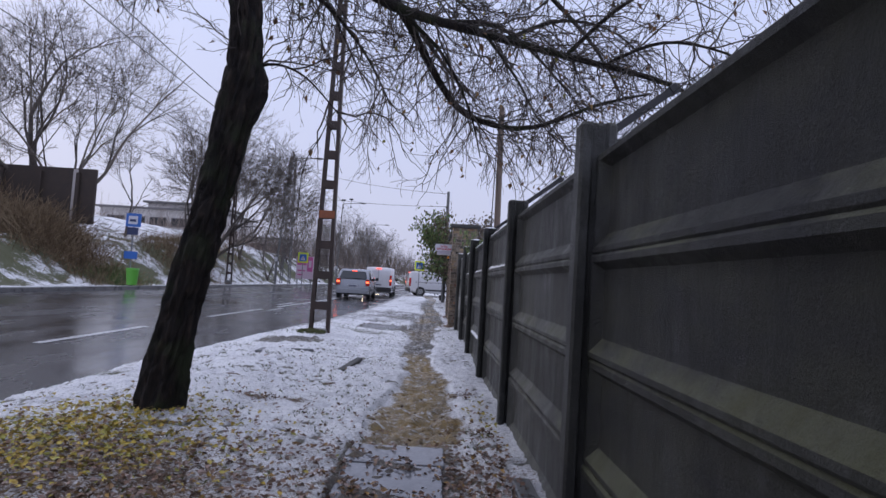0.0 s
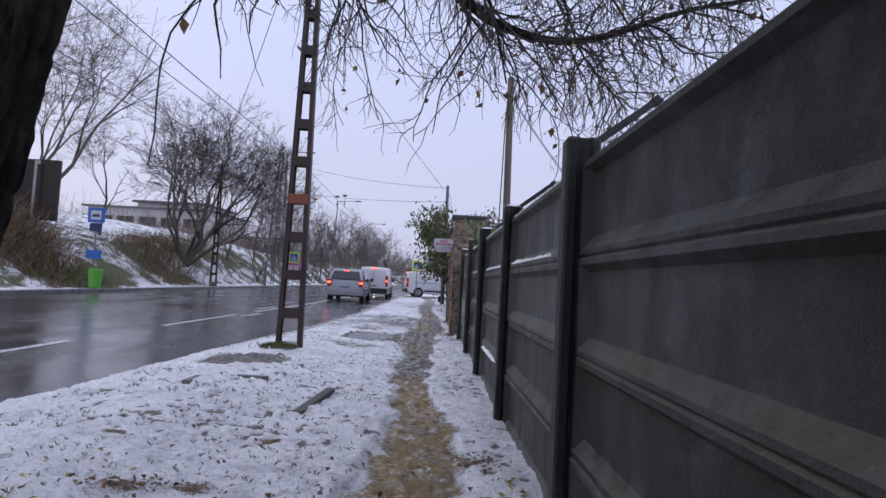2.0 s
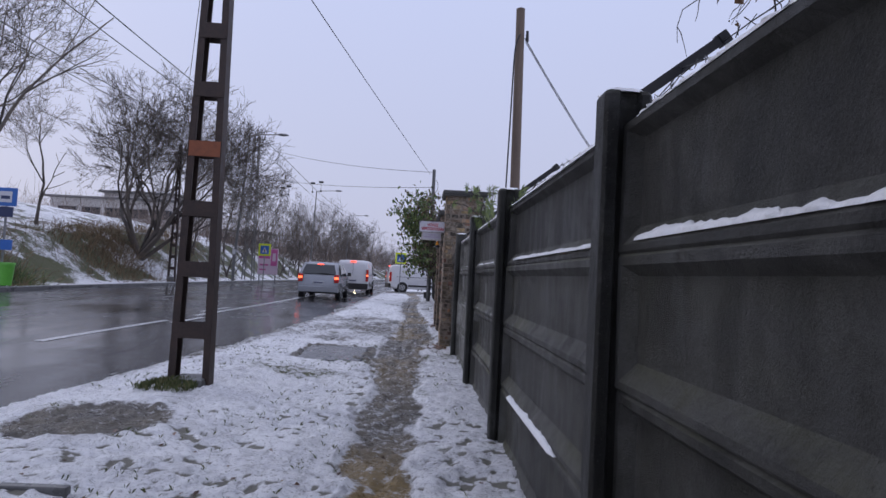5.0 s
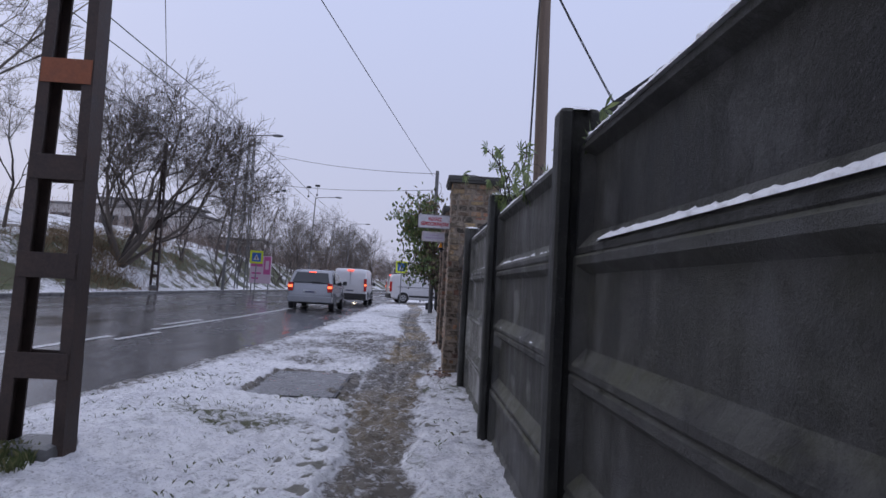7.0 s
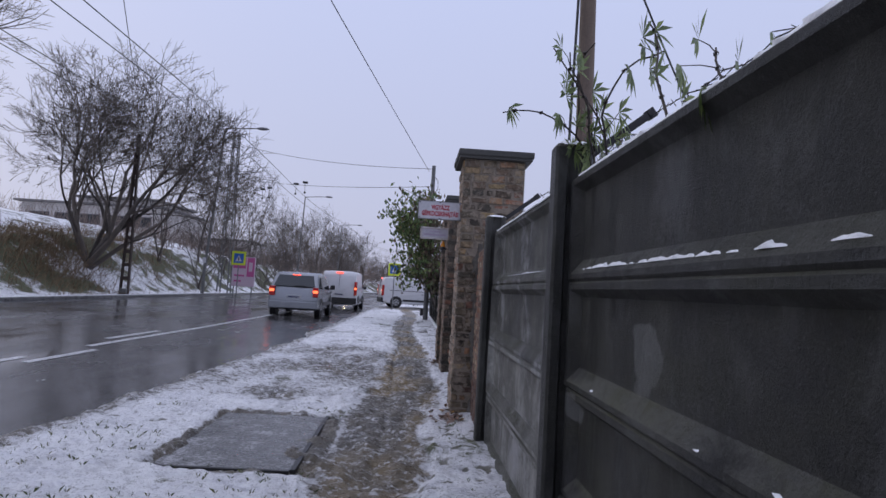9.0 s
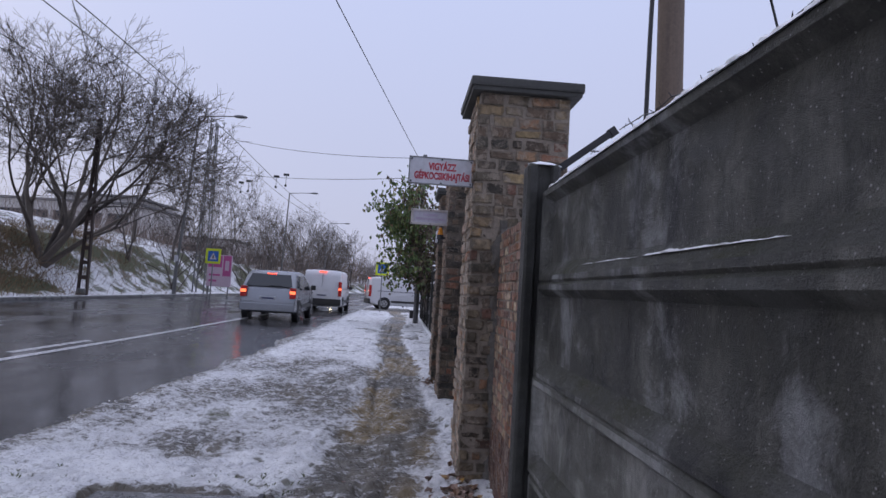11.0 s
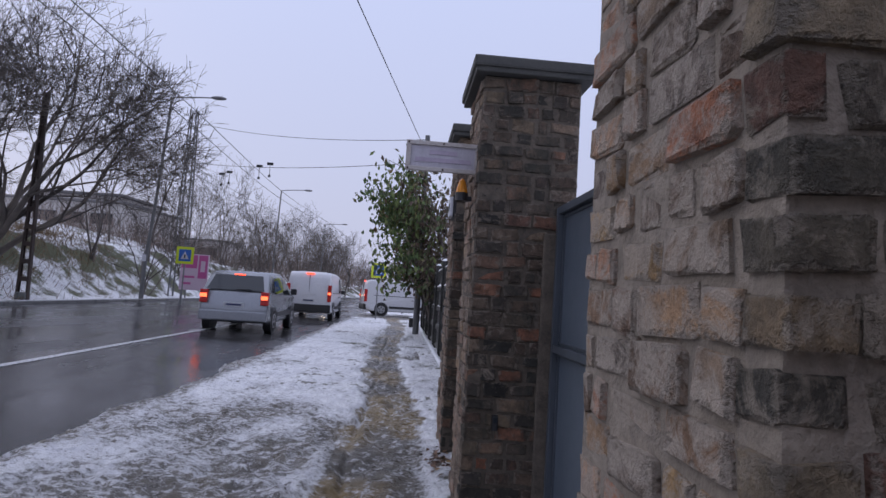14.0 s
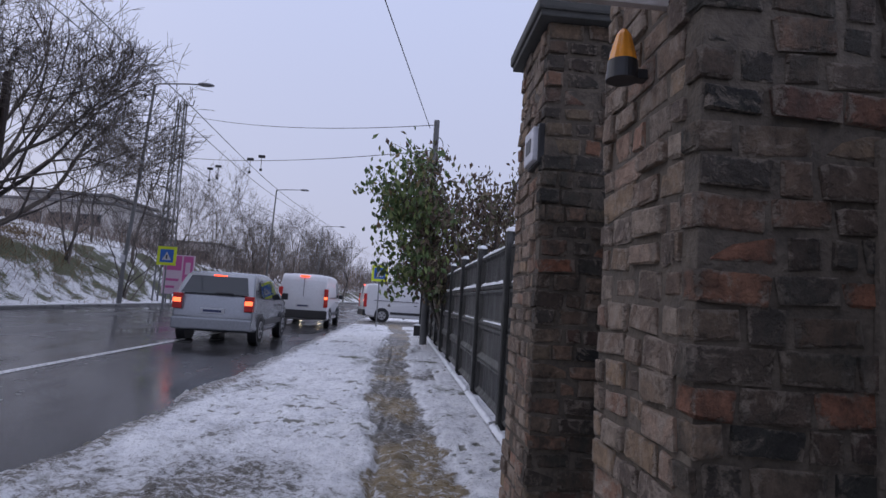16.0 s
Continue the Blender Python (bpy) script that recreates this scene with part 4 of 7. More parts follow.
# ---------------------------------------------------------------- brick pillars and wall
def brick_variants(n, seed):
    r = random.Random(seed)
    out = []
    for k in range(n):
        bm = bmesh.new()
        bmesh.ops.create_cube(bm, size=1.0)
        bmesh.ops.bevel(bm, geom=list(bm.edges), offset=0.055, segments=1, affect="EDGES")
        for v in bm.verts:
            v.co += Vector((r.uniform(-0.045, 0.045), r.uniform(-0.045, 0.045), r.uniform(-0.09, 0.09)))
        me = mesh_from("brick", bm)
        for p in me.polygons:
            p.use_smooth = False
        out.append(me)
    return out


BRICKS = brick_variants(7, 3)
BRICKS_RED = [me.copy() for me in BRICKS]
BRICKS_DARK = [me.copy() for me in BRICKS]
BRICKS_FRONT = [me.copy() for me in BRICKS]
BRICKS_SIDE = [me.copy() for me in BRICKS]
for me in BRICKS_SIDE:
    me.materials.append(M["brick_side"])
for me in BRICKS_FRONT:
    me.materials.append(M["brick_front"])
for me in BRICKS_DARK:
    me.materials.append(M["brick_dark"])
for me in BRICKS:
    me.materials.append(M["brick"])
for me in BRICKS_RED:
    me.materials.append(M["brick_red"])


def lay(parent, face, u0, u1, z0, z1, at, course=0.094, long=0.185, seed=0, meshes=BRICKS, headers=0.32, proud=0.010):
    """Courses of bricks on one face; face 'y' looks to -y (u is x), face 'x' looks to -x (u is y)."""
    r = random.Random(seed)
    n = int(round((z1 - z0) / course))
    ch = (z1 - z0) / n
    for k in range(n):
        u = u0 - (long * 0.5 if k % 2 else 0.0) * r.uniform(0.6, 1.0)
        first = True
        while u < u1 - 0.02:
            ln = long * r.uniform(0.8, 1.15) if r.random() > headers else long * r.uniform(0.45, 0.6)
            a, b = max(u, u0), min(u + ln, u1)
            if u1 - b < 0.06:
                b = u1
            u = b + 0.0
            if b - a < 0.035:
                continue
            h = ch - r.uniform(0.004, 0.030)
            d = 0.075
            out = r.uniform(-0.4, 1.5) * proud
            cx, cz = (a + b) / 2, z0 + (k + 0.5) * ch + r.uniform(-0.004, 0.004)
            ob = part("brick", meshes[r.randrange(len(meshes))], None, parent)
            w = b - a - r.uniform(0.006, 0.034)
            tw = r.uniform(-3.4, 3.4)
            if face == "y":
                ob.matrix_local = pose(cx, at + d / 2 - out, cz, 0, tw, r.uniform(-1.5, 1.5)) @ Matrix.Diagonal((w, d, h, 1))
            else:
                ob.matrix_local = pose(at + d / 2 - out, cx, cz, tw, 0, r.uniform(-1.5, 1.5)) @ Matrix.Diagonal((d, w, h, 1))


def pillar(y, x0, x1, depth, top, label, seed, corner=0.0):
    t = thing("gate_pillar", label, "pillar", "brick gate pillars")
    part("core", boxed(x0 + 0.004, x1, y + 0.004, y + depth, -0.15, top, 0.004), M["mortar"] if seed == 1 else M["mortar_dark"], t, "grey lime mortar between the bricks")
    bm = boxed(x0 - 0.06, x1 + 0.07, y - 0.06, y + depth + 0.06, top, top + 0.035, 0.008)
    box(bm, x0 - 0.075, x1 + 0.085, y - 0.075, y + depth + 0.075, top + 0.03, top + 0.1, 0.015)
    for v in bm.verts:
        v.co.z += 0.006 * math.sin(v.co.x * 9 + v.co.y * 7)
    part("cap", bm, M["cap"], t, "dark weathered concrete cap slab")
    return t


p1 = pillar(17.02, 0.775, 1.44, 0.62, 2.72, "weathered brick and stone gate pillar with a warning sign", 1)
p2 = pillar(19.99, 0.825, 1.44, 0.62, 2.68, "rough brick gate pillar with an amber beacon", 2)
p3 = pillar(21.5, 0.825, 1.42, 0.60, 2.70, "narrow brick gate pillar with a small white box", 3)
# conduit channel up the face of the second pillar
part("render_strip", boxed(1.245, 1.43, 19.962, 20.0, 0.0, 1.72, 0.012), M["mortar_dark"], p2, "rough grey cement strip beside the gate")



def cement_smear():
    """Cement thrown into the corner: thick at the wall, with a ragged edge over the bricks."""
    xs_, zs_ = np.linspace(0.84, 1.02, 19), np.linspace(-0.05, 1.80, 110)
    X, Z = np.meshgrid(xs_, zs_, indexing="xy")
    n = fbm(X * 9, Z * 5, 14, 4) - 0.5
    t = (X - 0.945) / 0.07 + n * 2.6 - 0.6 * smooth(1.45, 1.8, Z)
    Y = 17.02 - np.clip(t, -0.6, 1) * 0.030 + (t < -0.2) * 0.03 - 0.01 * (fbm(X * 25, Z * 25, 15, 2) - 0.5)
    i, j = np.meshgrid(np.arange(18), np.arange(109), indexing="xy")
    a = j * 19 + i
    return quad_mesh("cement_smear", np.stack([X, Y, Z], -1).reshape(-1, 3), np.stack([a, a + 1, a + 20, a + 19], -1).reshape(-1, 4))


part("cement_smear", cement_smear(), M["cement"], p1, "rough grey cement smeared into the corner")
wall = thing("brick_wall", "low red-brown brick wall between fence and pillar", "wall", kind="structure")
bm = bmesh.new()
vs = [bm.verts.new(p) for p in ((0.955, 15.885, -0.15), (1.15, 15.885, -0.15), (1.15, 17.03, -0.15), (0.985, 17.03, -0.15), (0.955, 15.885, 1.70), (1.15, 15.885, 1.70), (1.15, 17.03, 1.70), (0.985, 17.03, 1.70))]
for q in ((0, 1, 2, 3), (4, 7, 6, 5), (0, 4, 5, 1), (1, 5, 6, 2), (2, 6, 7, 3), (3, 7, 4, 0)):
    bm.faces.new([vs[i] for i in q])
bmesh.ops.recalc_face_normals(bm, faces=bm.faces)
part("core", bm, M["mortar"], wall, "grey mortar between the bricks")
ridges("snow_on_wall", [(15.95, 17.0, 1.03, 1.70, 0.10, 0.014, 77, 0.15)], M["snow"], "thin snow along the top of the brick wall")

# ---------------------------------------------------------------- warning signs, beacon, small boxes
def letters(text, size, material, m, parent, name="lettering"):
    cu = bpy.data.curves.new("text", "FONT")
    cu.body, cu.size, cu.align_x, cu.align_y, cu.extrude, cu.offset = text, size, "CENTER", "CENTER", 0.0012, 0.0024
    tmp = bpy.data.objects.new("text", cu)
    scene.collection.objects.link(tmp)
    bpy.context.view_layer.update()
    me = bpy.data.meshes.new_from_object(tmp.evaluated_get(bpy.context.evaluated_depsgraph_get()))
    bpy.data.objects.remove(tmp)
    me.transform(m)
    me.materials.clear()
    me.materials.append(material)
    return part(name, me, None, parent, text)


def screw(bm, x, y, z):
    cyl(bm, (x, y, z), (x, y - 0.006, z), 0.007, 0.005, 10)


s1 = thing("warning_sign", "white enamel sign with red Hungarian driveway warning", "sign", "driveway signs")
part("face", boxed(0.30, 0.775, 17.185, 17.197, 2.055, 2.25, 0.004), M["white_paint"], s1, "white enamel plate with a grey rim")
bm = bmesh.new()
for a, b, c, d in ((0.297, 0.778, 2.05, 2.058), (0.297, 0.778, 2.247, 2.255), (0.297, 0.305, 2.05, 2.255), (0.770, 0.778, 2.05, 2.255)):
    box(bm, a, b, 17.181, 17.2, c, d)
part("rim", bm, M["steel_grey"], s1)
up = pose(0, 0, 0, 90, 0, 0)
letters("VIGYÁZZ", 0.062, M["red_letter"], pose(0.545, 17.1835, 2.183) @ up @ Matrix.Diagonal((0.78, 1.15, 1, 1)), s1)
letters("GÉPKOCSIKIHAJTÁS!", 0.062, M["red_letter"], pose(0.545, 17.1835, 2.113) @ up @ Matrix.Diagonal((0.72, 1.15, 1, 1)), s1)
for x, z in ((0.317, 2.235), (0.54, 2.24), (0.758, 2.235), (0.317, 2.07), (0.54, 2.064), (0.758, 2.07)):
    bm = bmesh.new()
    screw(bm, x, 17.183, z)
    part("screw", bm, M["steel_dark"], s1)
for z in (2.07, 2.20):
    part("bracket", boxed(0.74, 0.80, 17.197, 17.205, z, z + 0.03), M["steel_dark"], s1)

s2 = thing("warning_sign", "faded white sign with rusty frame and washed-out lettering", "sign", "driveway signs")
part("face", boxed(0.39, 0.835, 20.18, 20.19, 2.105, 2.27, 0.003), M["sign_faded"], s2, "sun-bleached white face")
for a, b, c, d in ((0.37, 0.845, 2.09, 2.118), (0.37, 0.845, 2.258, 2.286), (0.37, 0.40, 2.118, 2.258), (0.815, 0.845, 2.118, 2.258)):
    part("frame_bar", boxed(a, b, 20.168, 20.195, c, d, 0.004), M["sign_rusty"], s2, "cream frame flecked with rust")
for z, x0, x1 in ((2.215, 0.52, 0.70), (2.165, 0.43, 0.79)):
    part("faded_line", boxed(x0, x1, 20.1755, 20.18, z - 0.014, z + 0.014), M["pale_letter"], s2, "washed-out lettering")
for x, z in ((0.385, 2.272), (0.61, 2.272), (0.83, 2.272), (0.385, 2.103), (0.61, 2.103), (0.83, 2.103)):
    bm = bmesh.new()
    screw(bm, x, 20.168, z)
    part("screw", bm, M["rust"], s2)

beacon = thing("warning_beacon", "amber flashing beacon with black base on the brick pillar", "beacon", at=(0.755, 20.30, 1.965))
beacon.scale = (0.72, 0.72, 0.72)
bm = bmesh.new()
prof = [(0.0, 0.165), (0.012, 0.163), (0.028, 0.14), (0.042, 0.09), (0.052, 0.045), (0.055, 0.03)]
rings = [[bm.verts.new((r * math.cos(a) * (1 + 0.03 * math.cos(10 * a)), r * math.sin(a) * (1 + 0.03 * math.cos(10 * a)), z)) for a in np.linspace(0, 2 * math.pi, 40, endpoint=False)] for r, z in prof[1:]]
for a, b in zip(rings, rings[1:]):
    for i in range(40):
        bm.faces.new((a[i], b[i], b[(i + 1) % 40], a[(i + 1) % 40]))
bm.faces.new(rings[0][::-1])
bmesh.ops.recalc_face_normals(bm, faces=bm.faces)
part("dome", bm, M["amber"], beacon, "ribbed amber plastic dome")
bm = bmesh.new()
cyl(bm, (0, 0, -0.045), (0, 0, 0.032), 0.062, 0.057, 28)
box(bm, 0.02, 0.10, -0.03, 0.03, -0.04, 0.0, 0.006)
part("base", bm, M["black_plastic"], beacon, "black plastic base and wall bracket")

plate = thing("number_box", "small white box with unreadable marking on the pillar", "house sign")
part("casing", boxed(0.775, 0.825, 21.52, 21.72, 2.0, 2.17, 0.008), M["white_paint"], plate)
part("marking", boxed(0.772, 0.7755, 21.57, 21.67, 2.05, 2.12), M["black_plastic"], plate)
part("backing", boxed(0.80, 0.83, 21.505, 21.735, 1.985, 2.185, 0.004), M["steel_dark"], plate)

photocell = thing("gate_photocell", "small black gate photocell on the brick pillar", "sensor")
part("casing", boxed(0.985, 1.02, 19.945, 19.985, 0.53, 0.62, 0.008), M["black_plastic"], photocell)
part("lens", boxed(0.993, 1.012, 19.942, 19.946, 0.575, 0.605), M["glass"], photocell)

# ---------------------------------------------------------------- the steel gate
GX = 1.33


def leaf(y0, y1, posts_y, label):
    g = thing("gate_leaf", label, "gate", "steel gate leaves")
    part("sheet", boxed(GX + 0.03, GX + 0.036, y0 + 0.01, y1 - 0.01, 0.05, 1.86), M["gate"], g, "flat grey-blue sheet steel")
    for y in posts_y:
        part("upright", boxed(GX - 0.015, GX + 0.03, y - 0.022, y + 0.022, 0.04, 1.88, 0.004), M["gate_frame"], g)
    for z in (0.06, 1.03, 1.86):
        for a, b in zip(posts_y, posts_y[1:]):
            part("rail", boxed(GX - 0.013, GX + 0.028, a + 0.022, b - 0.022, z - 0.022, z + 0.022, 0.004), M["gate_frame"], g)
    for a, b in zip(posts_y, posts_y[1:]):
        for z0, z1 in ((0.09, 1.0), (1.06, 1.83)):
            bm = bmesh.new()
            for p, q, r, s in ((a + 0.03, b - 0.03, z0, z0 + 0.012), (a + 0.03, b - 0.03, z1 - 0.012, z1), (a + 0.03, a + 0.042, z0, z1), (b - 0.042, b - 0.03, z0, z1)):
                box(bm, GX + 0.018, GX + 0.0305, p, q, r, s)
            part("bead", bm, M["gate_frame"], g)
    return g


leaf(18.745, 19.97, (18.77, 19.03, 19.95), "grey-blue sheet steel gate leaf with welded frame")
leaf(17.63, 18.735, (17.65, 18.34, 18.71), "grey-blue sheet steel gate leaf next to the pillar")
ridges("snow_on_gate", [(18.36, 18.70, GX + 0.005, 1.053, 0.035, 0.035, 31, 0.82), (18.8, 19.0, GX + 0.005, 1.053, 0.03, 0.03, 32, 0.8), (17.7, 18.3, GX + 0.005, 1.053, 0.03, 0.03, 33, 0.8), (17.66, 19.94, GX + 0.008, 1.881, 0.04, 0.006, 34, 0.1)], M["snow"], "small clumps of snow on the gate rails")
single("wicket_gate", boxed(1.18, 1.21, 20.62, 21.5, 0.05, 1.85, 0.004), M["gate_frame"], "narrow grey sheet steel gate between the pillars", "gate")

# ---------------------------------------------------------------- second fence
fence2 = thing("dark_fence", "dark painted concrete panel fence with snow on its ledges", "fence")
P2 = [22.55, 24.98, 27.2, 29.4, 31.6, 33.8, 36.0, 38.2, 40.2]
post2 = mesh_from("post", post_bmesh(2.08, 0.13, 0.11))
post2.materials.append(M["concrete_dark"])
panel2 = mesh_from("panel", panel_bmesh(2.1, 0.465))
panel2.materials.append(M["concrete_dark"])
for y in P2:
    p = part("post", post2, None, fence2)
    p.matrix_local = pose(1.28, y - 0.1, 0)
for a, b in zip(P2, P2[1:]):
    for z in (0.06, 0.53, 1.0, 1.47):
        p = part("panel", panel2, None, fence2)
        p.matrix_local = pose(1.33 + rnd.uniform(-0.004, 0.004), a + 0.005, z, 0, 0, 0) @ Matrix.Diagonal((1, (b - a - 0.1) / 2.1, 1, 1))
sp = []
for k, (a, b) in enumerate(zip(P2, P2[1:])):
    sp += [(a, b - 0.1, 1.36, 1.935, 0.06, 0.035, 50 + k, 0.0), (a + 0.05, b - 0.15, 1.347, 1.53, 0.05, 0.05, 60 + k, 0.15), (a + 0.05, b - 0.5, 1.347, 1.06, 0.04, 0.03, 70 + k, 0.45)]
    sp.append((a, b, 1.24, 0.03, 0.09, 0.06, 80 + k, 0.2))
    sp.append((b - 0.11, b + 0.0, 1.345, 2.078, 0.13, 0.035, 90 + k, -0.4))
ridges("snow_on_dark_fence", sp, M["snow"], "snow on the ledges and posts of the dark fence")
single("fence_kerb", boxed(1.22, 1.28, 22.2, 40.2, -0.1, 0.045, 0.01), M["slab"], "low concrete kerb under the dark fence", "kerb", kind="structure")

# ---------------------------------------------------------------- trees
def wander(p, d, length, n, r, droop=0.0, wild=0.12):
    """A winding line of n+1 points from p along d."""
    pts, p, d = [np.array(p, float)], np.array(p, float), np.array(d, float)
    d /= np.linalg.norm(d)
    for k in range(n):
        d = d + np.array([r.gauss(0, wild), r.gauss(0, wild), r.gauss(0, wild) - droop])
        d /= np.linalg.norm(d)
        p = p + d * length / n
        pts.append(p)
    return pts


def side_way(d, r, spread):
    """A direction that leaves d at about that angle."""
    d = np.asarray(d, float) / np.linalg.norm(d)
    a = np.cross(d, [r.gauss(0, 1), r.gauss(0, 1), r.gauss(0, 1)])
    a /= np.linalg.norm(a) + 1e-9
    s = math.radians(r.gauss(spread, 6 + spread * 0.05))
    return d * math.cos(s) + a * math.sin(s)


def forking_tree(stems, seed, crown, trunk_r=0.13, first=2.2, depth=9, side=40, rise=0.018, thin=0.0062):
    """Meshes of a leafless tree: every branch forks again until it leaves the rounded crown."""
    r = random.Random(seed)
    (cx, cy, cz), (ax, ay, az) = crown
    thick, twigs = [], []

    def inside(p):
        return ((p[0] - cx) / ax) ** 2 + ((p[1] - cy) / ay) ** 2 + ((p[2] - cz) / az) ** 2

    def limb(p, d, rad, length, level):
        w = wander(p, d, length, 5 if level < 3 else 4, r, -rise if level < 6 else -rise * 0.4, 0.03 + 0.005 * level)
        (thick if rad > 0.016 else twigs).append((w, max(rad, thin), max(rad * 0.78, thin * 0.7)))
        end = w[-1]
        if level >= depth or (level > 2 and inside(end) > 1.0 + r.uniform(-0.14, 0.10)):
            return
        t = np.asarray(w[-1]) - np.asarray(w[-2])
        limb(end, side_way(t, r, 13), rad * r.uniform(0.68, 0.80), length * r.uniform(0.80, 0.97), level + 1)
        limb(end, side_way(t, r, side), rad * r.uniform(0.44, 0.60), length * r.uniform(0.64, 0.88), level + 1)
        if level > 3:
            k = r.randrange(1, len(w) - 1)
            limb(w[k], side_way(np.asarray(w[k]) - np.asarray(w[k - 1]), r, side + 12), rad * r.uniform(0.3, 0.42), length * r.uniform(0.45, 0.7), min(level + 3, depth))

    for k, d in enumerate(stems):
        a = 2 * math.pi * k / len(stems)
        off = 0.15 * (len(stems) > 1)
        limb((off * math.cos(a), off * math.sin(a), -0.3), np.array(d, float), trunk_r * r.uniform(0.75, 1.1), first * r.uniform(0.85, 1.15), 0)
    return tubes("trunk", thick, 6), tubes("crown", twigs, 3)


def plant_tree(meshes, at, rz, s, label, material, group=""):
    t = thing("bare_tree", label, "tree", group, at=at, rz=rz)
    t.scale = (s[0], s[0], s[1])
    for name, me in zip(("trunk", "crown"), meshes):
        part(name, me, material, t)
    return t


def z_at(x, y):
    return float(land(np.array([float(x)]), np.array([float(y)]))[0][0])


# the tree by the footpath: leaning trunk, two long limbs over the path, hanging twigs
near_tree = thing("street_tree", "old leaning tree with wet black bark and hanging bare twigs", "tree")


def nearer(p):
    """Draws a point of the tree towards the start of the footpath, where it stands."""
    return tuple(o + (c - o) * 0.904 for c, o in zip(p, (0.258, 0.851, 1.176)))


def near_trunk():
    axis = [(-2.0, 5.94, -0.35), (-1.95, 5.94, 0.15), (-1.88, 5.94, 0.7), (-1.78, 5.94, 1.25), (-1.66, 5.94, 1.85), (-1.57, 5.94, 2.4), (-1.50, 5.94, 2.85), (-1.50, 5.95, 3.2), (-1.56, 5.98, 3.7), (-1.60, 6.0, 4.4), (-1.5, 6.1, 5.3), (-1.4, 6.2, 6.4)]
    rad = [0.235, 0.19, 0.165, 0.158, 0.148, 0.146, 0.152, 0.14, 0.14, 0.125, 0.11, 0.08]
    axis = [nearer(p) for p in axis]
    rad = [0.904 * k for k in rad]
    zz = [p[2] for p in axis]
    V, F = [], []
    rows, seg = 240, 56
    for i in range(rows + 1):
        z = zz[0] + (zz[-1] - zz[0]) * i / rows
        c = [float(np.interp(z, zz, [p[k] for p in axis])) for k in range(2)]
        r0 = float(np.interp(z, zz, rad))
        for j in range(seg):
            a = 2 * math.pi * j / seg
            n1 = noise.noise(Vector((math.cos(a) * 5, math.sin(a) * 5, z * 2.2)))
            n2 = noise.noise(Vector((math.cos(a) * 13, math.sin(a) * 13, z * 7)))
            n3 = noise.noise(Vector((math.cos(a) * 1.3, math.sin(a) * 1.3, z * 1.1)))
            n4 = abs(noise.noise(Vector((math.cos(a) * 9 + 4, math.sin(a) * 9, z * 3.5))))
            r = r0 * (1 + 0.07 * n3) + 0.030 * n1 + 0.014 * n2 - 0.034 * (1 - min(n4 * 4.5, 1.0))
            r += 0.075 * math.exp(-((z - 2.57) / 0.2) ** 2) * max(0, math.cos(a - 0.2)) ** 2
            V.append((c[0] + r * math.cos(a), c[1] + r * math.sin(a), z))
    for i in range(rows):
        for j in range(seg):
            F.append((i * seg + j, i * seg + (j + 1) % seg, (i + 1) * seg + (j + 1) % seg, (i + 1) * seg + j))
    return quad_mesh("trunk", V, F)


part("trunk", near_trunk(), M["bark"], near_tree, "leaning trunk with rough wet bark")
r0 = random.Random(12)


def bezier_line(points, n):
    P = np.asarray(points, float)
    t = np.linspace(0, len(P) - 1, n)
    out = []
    for u in t:
        i = min(int(u), len(P) - 2)
        f = u - i
        p0, p1, p2, p3 = P[max(i - 1, 0)], P[i], P[i + 1], P[min(i + 2, len(P) - 1)]
        out.append(0.5 * ((2 * p1) + (-p0 + p2) * f + (2 * p0 - 5 * p1 + 4 * p2 - p3) * f * f + (-p0 + 3 * p1 - 3 * p2 + p3) * f**3))
    return out


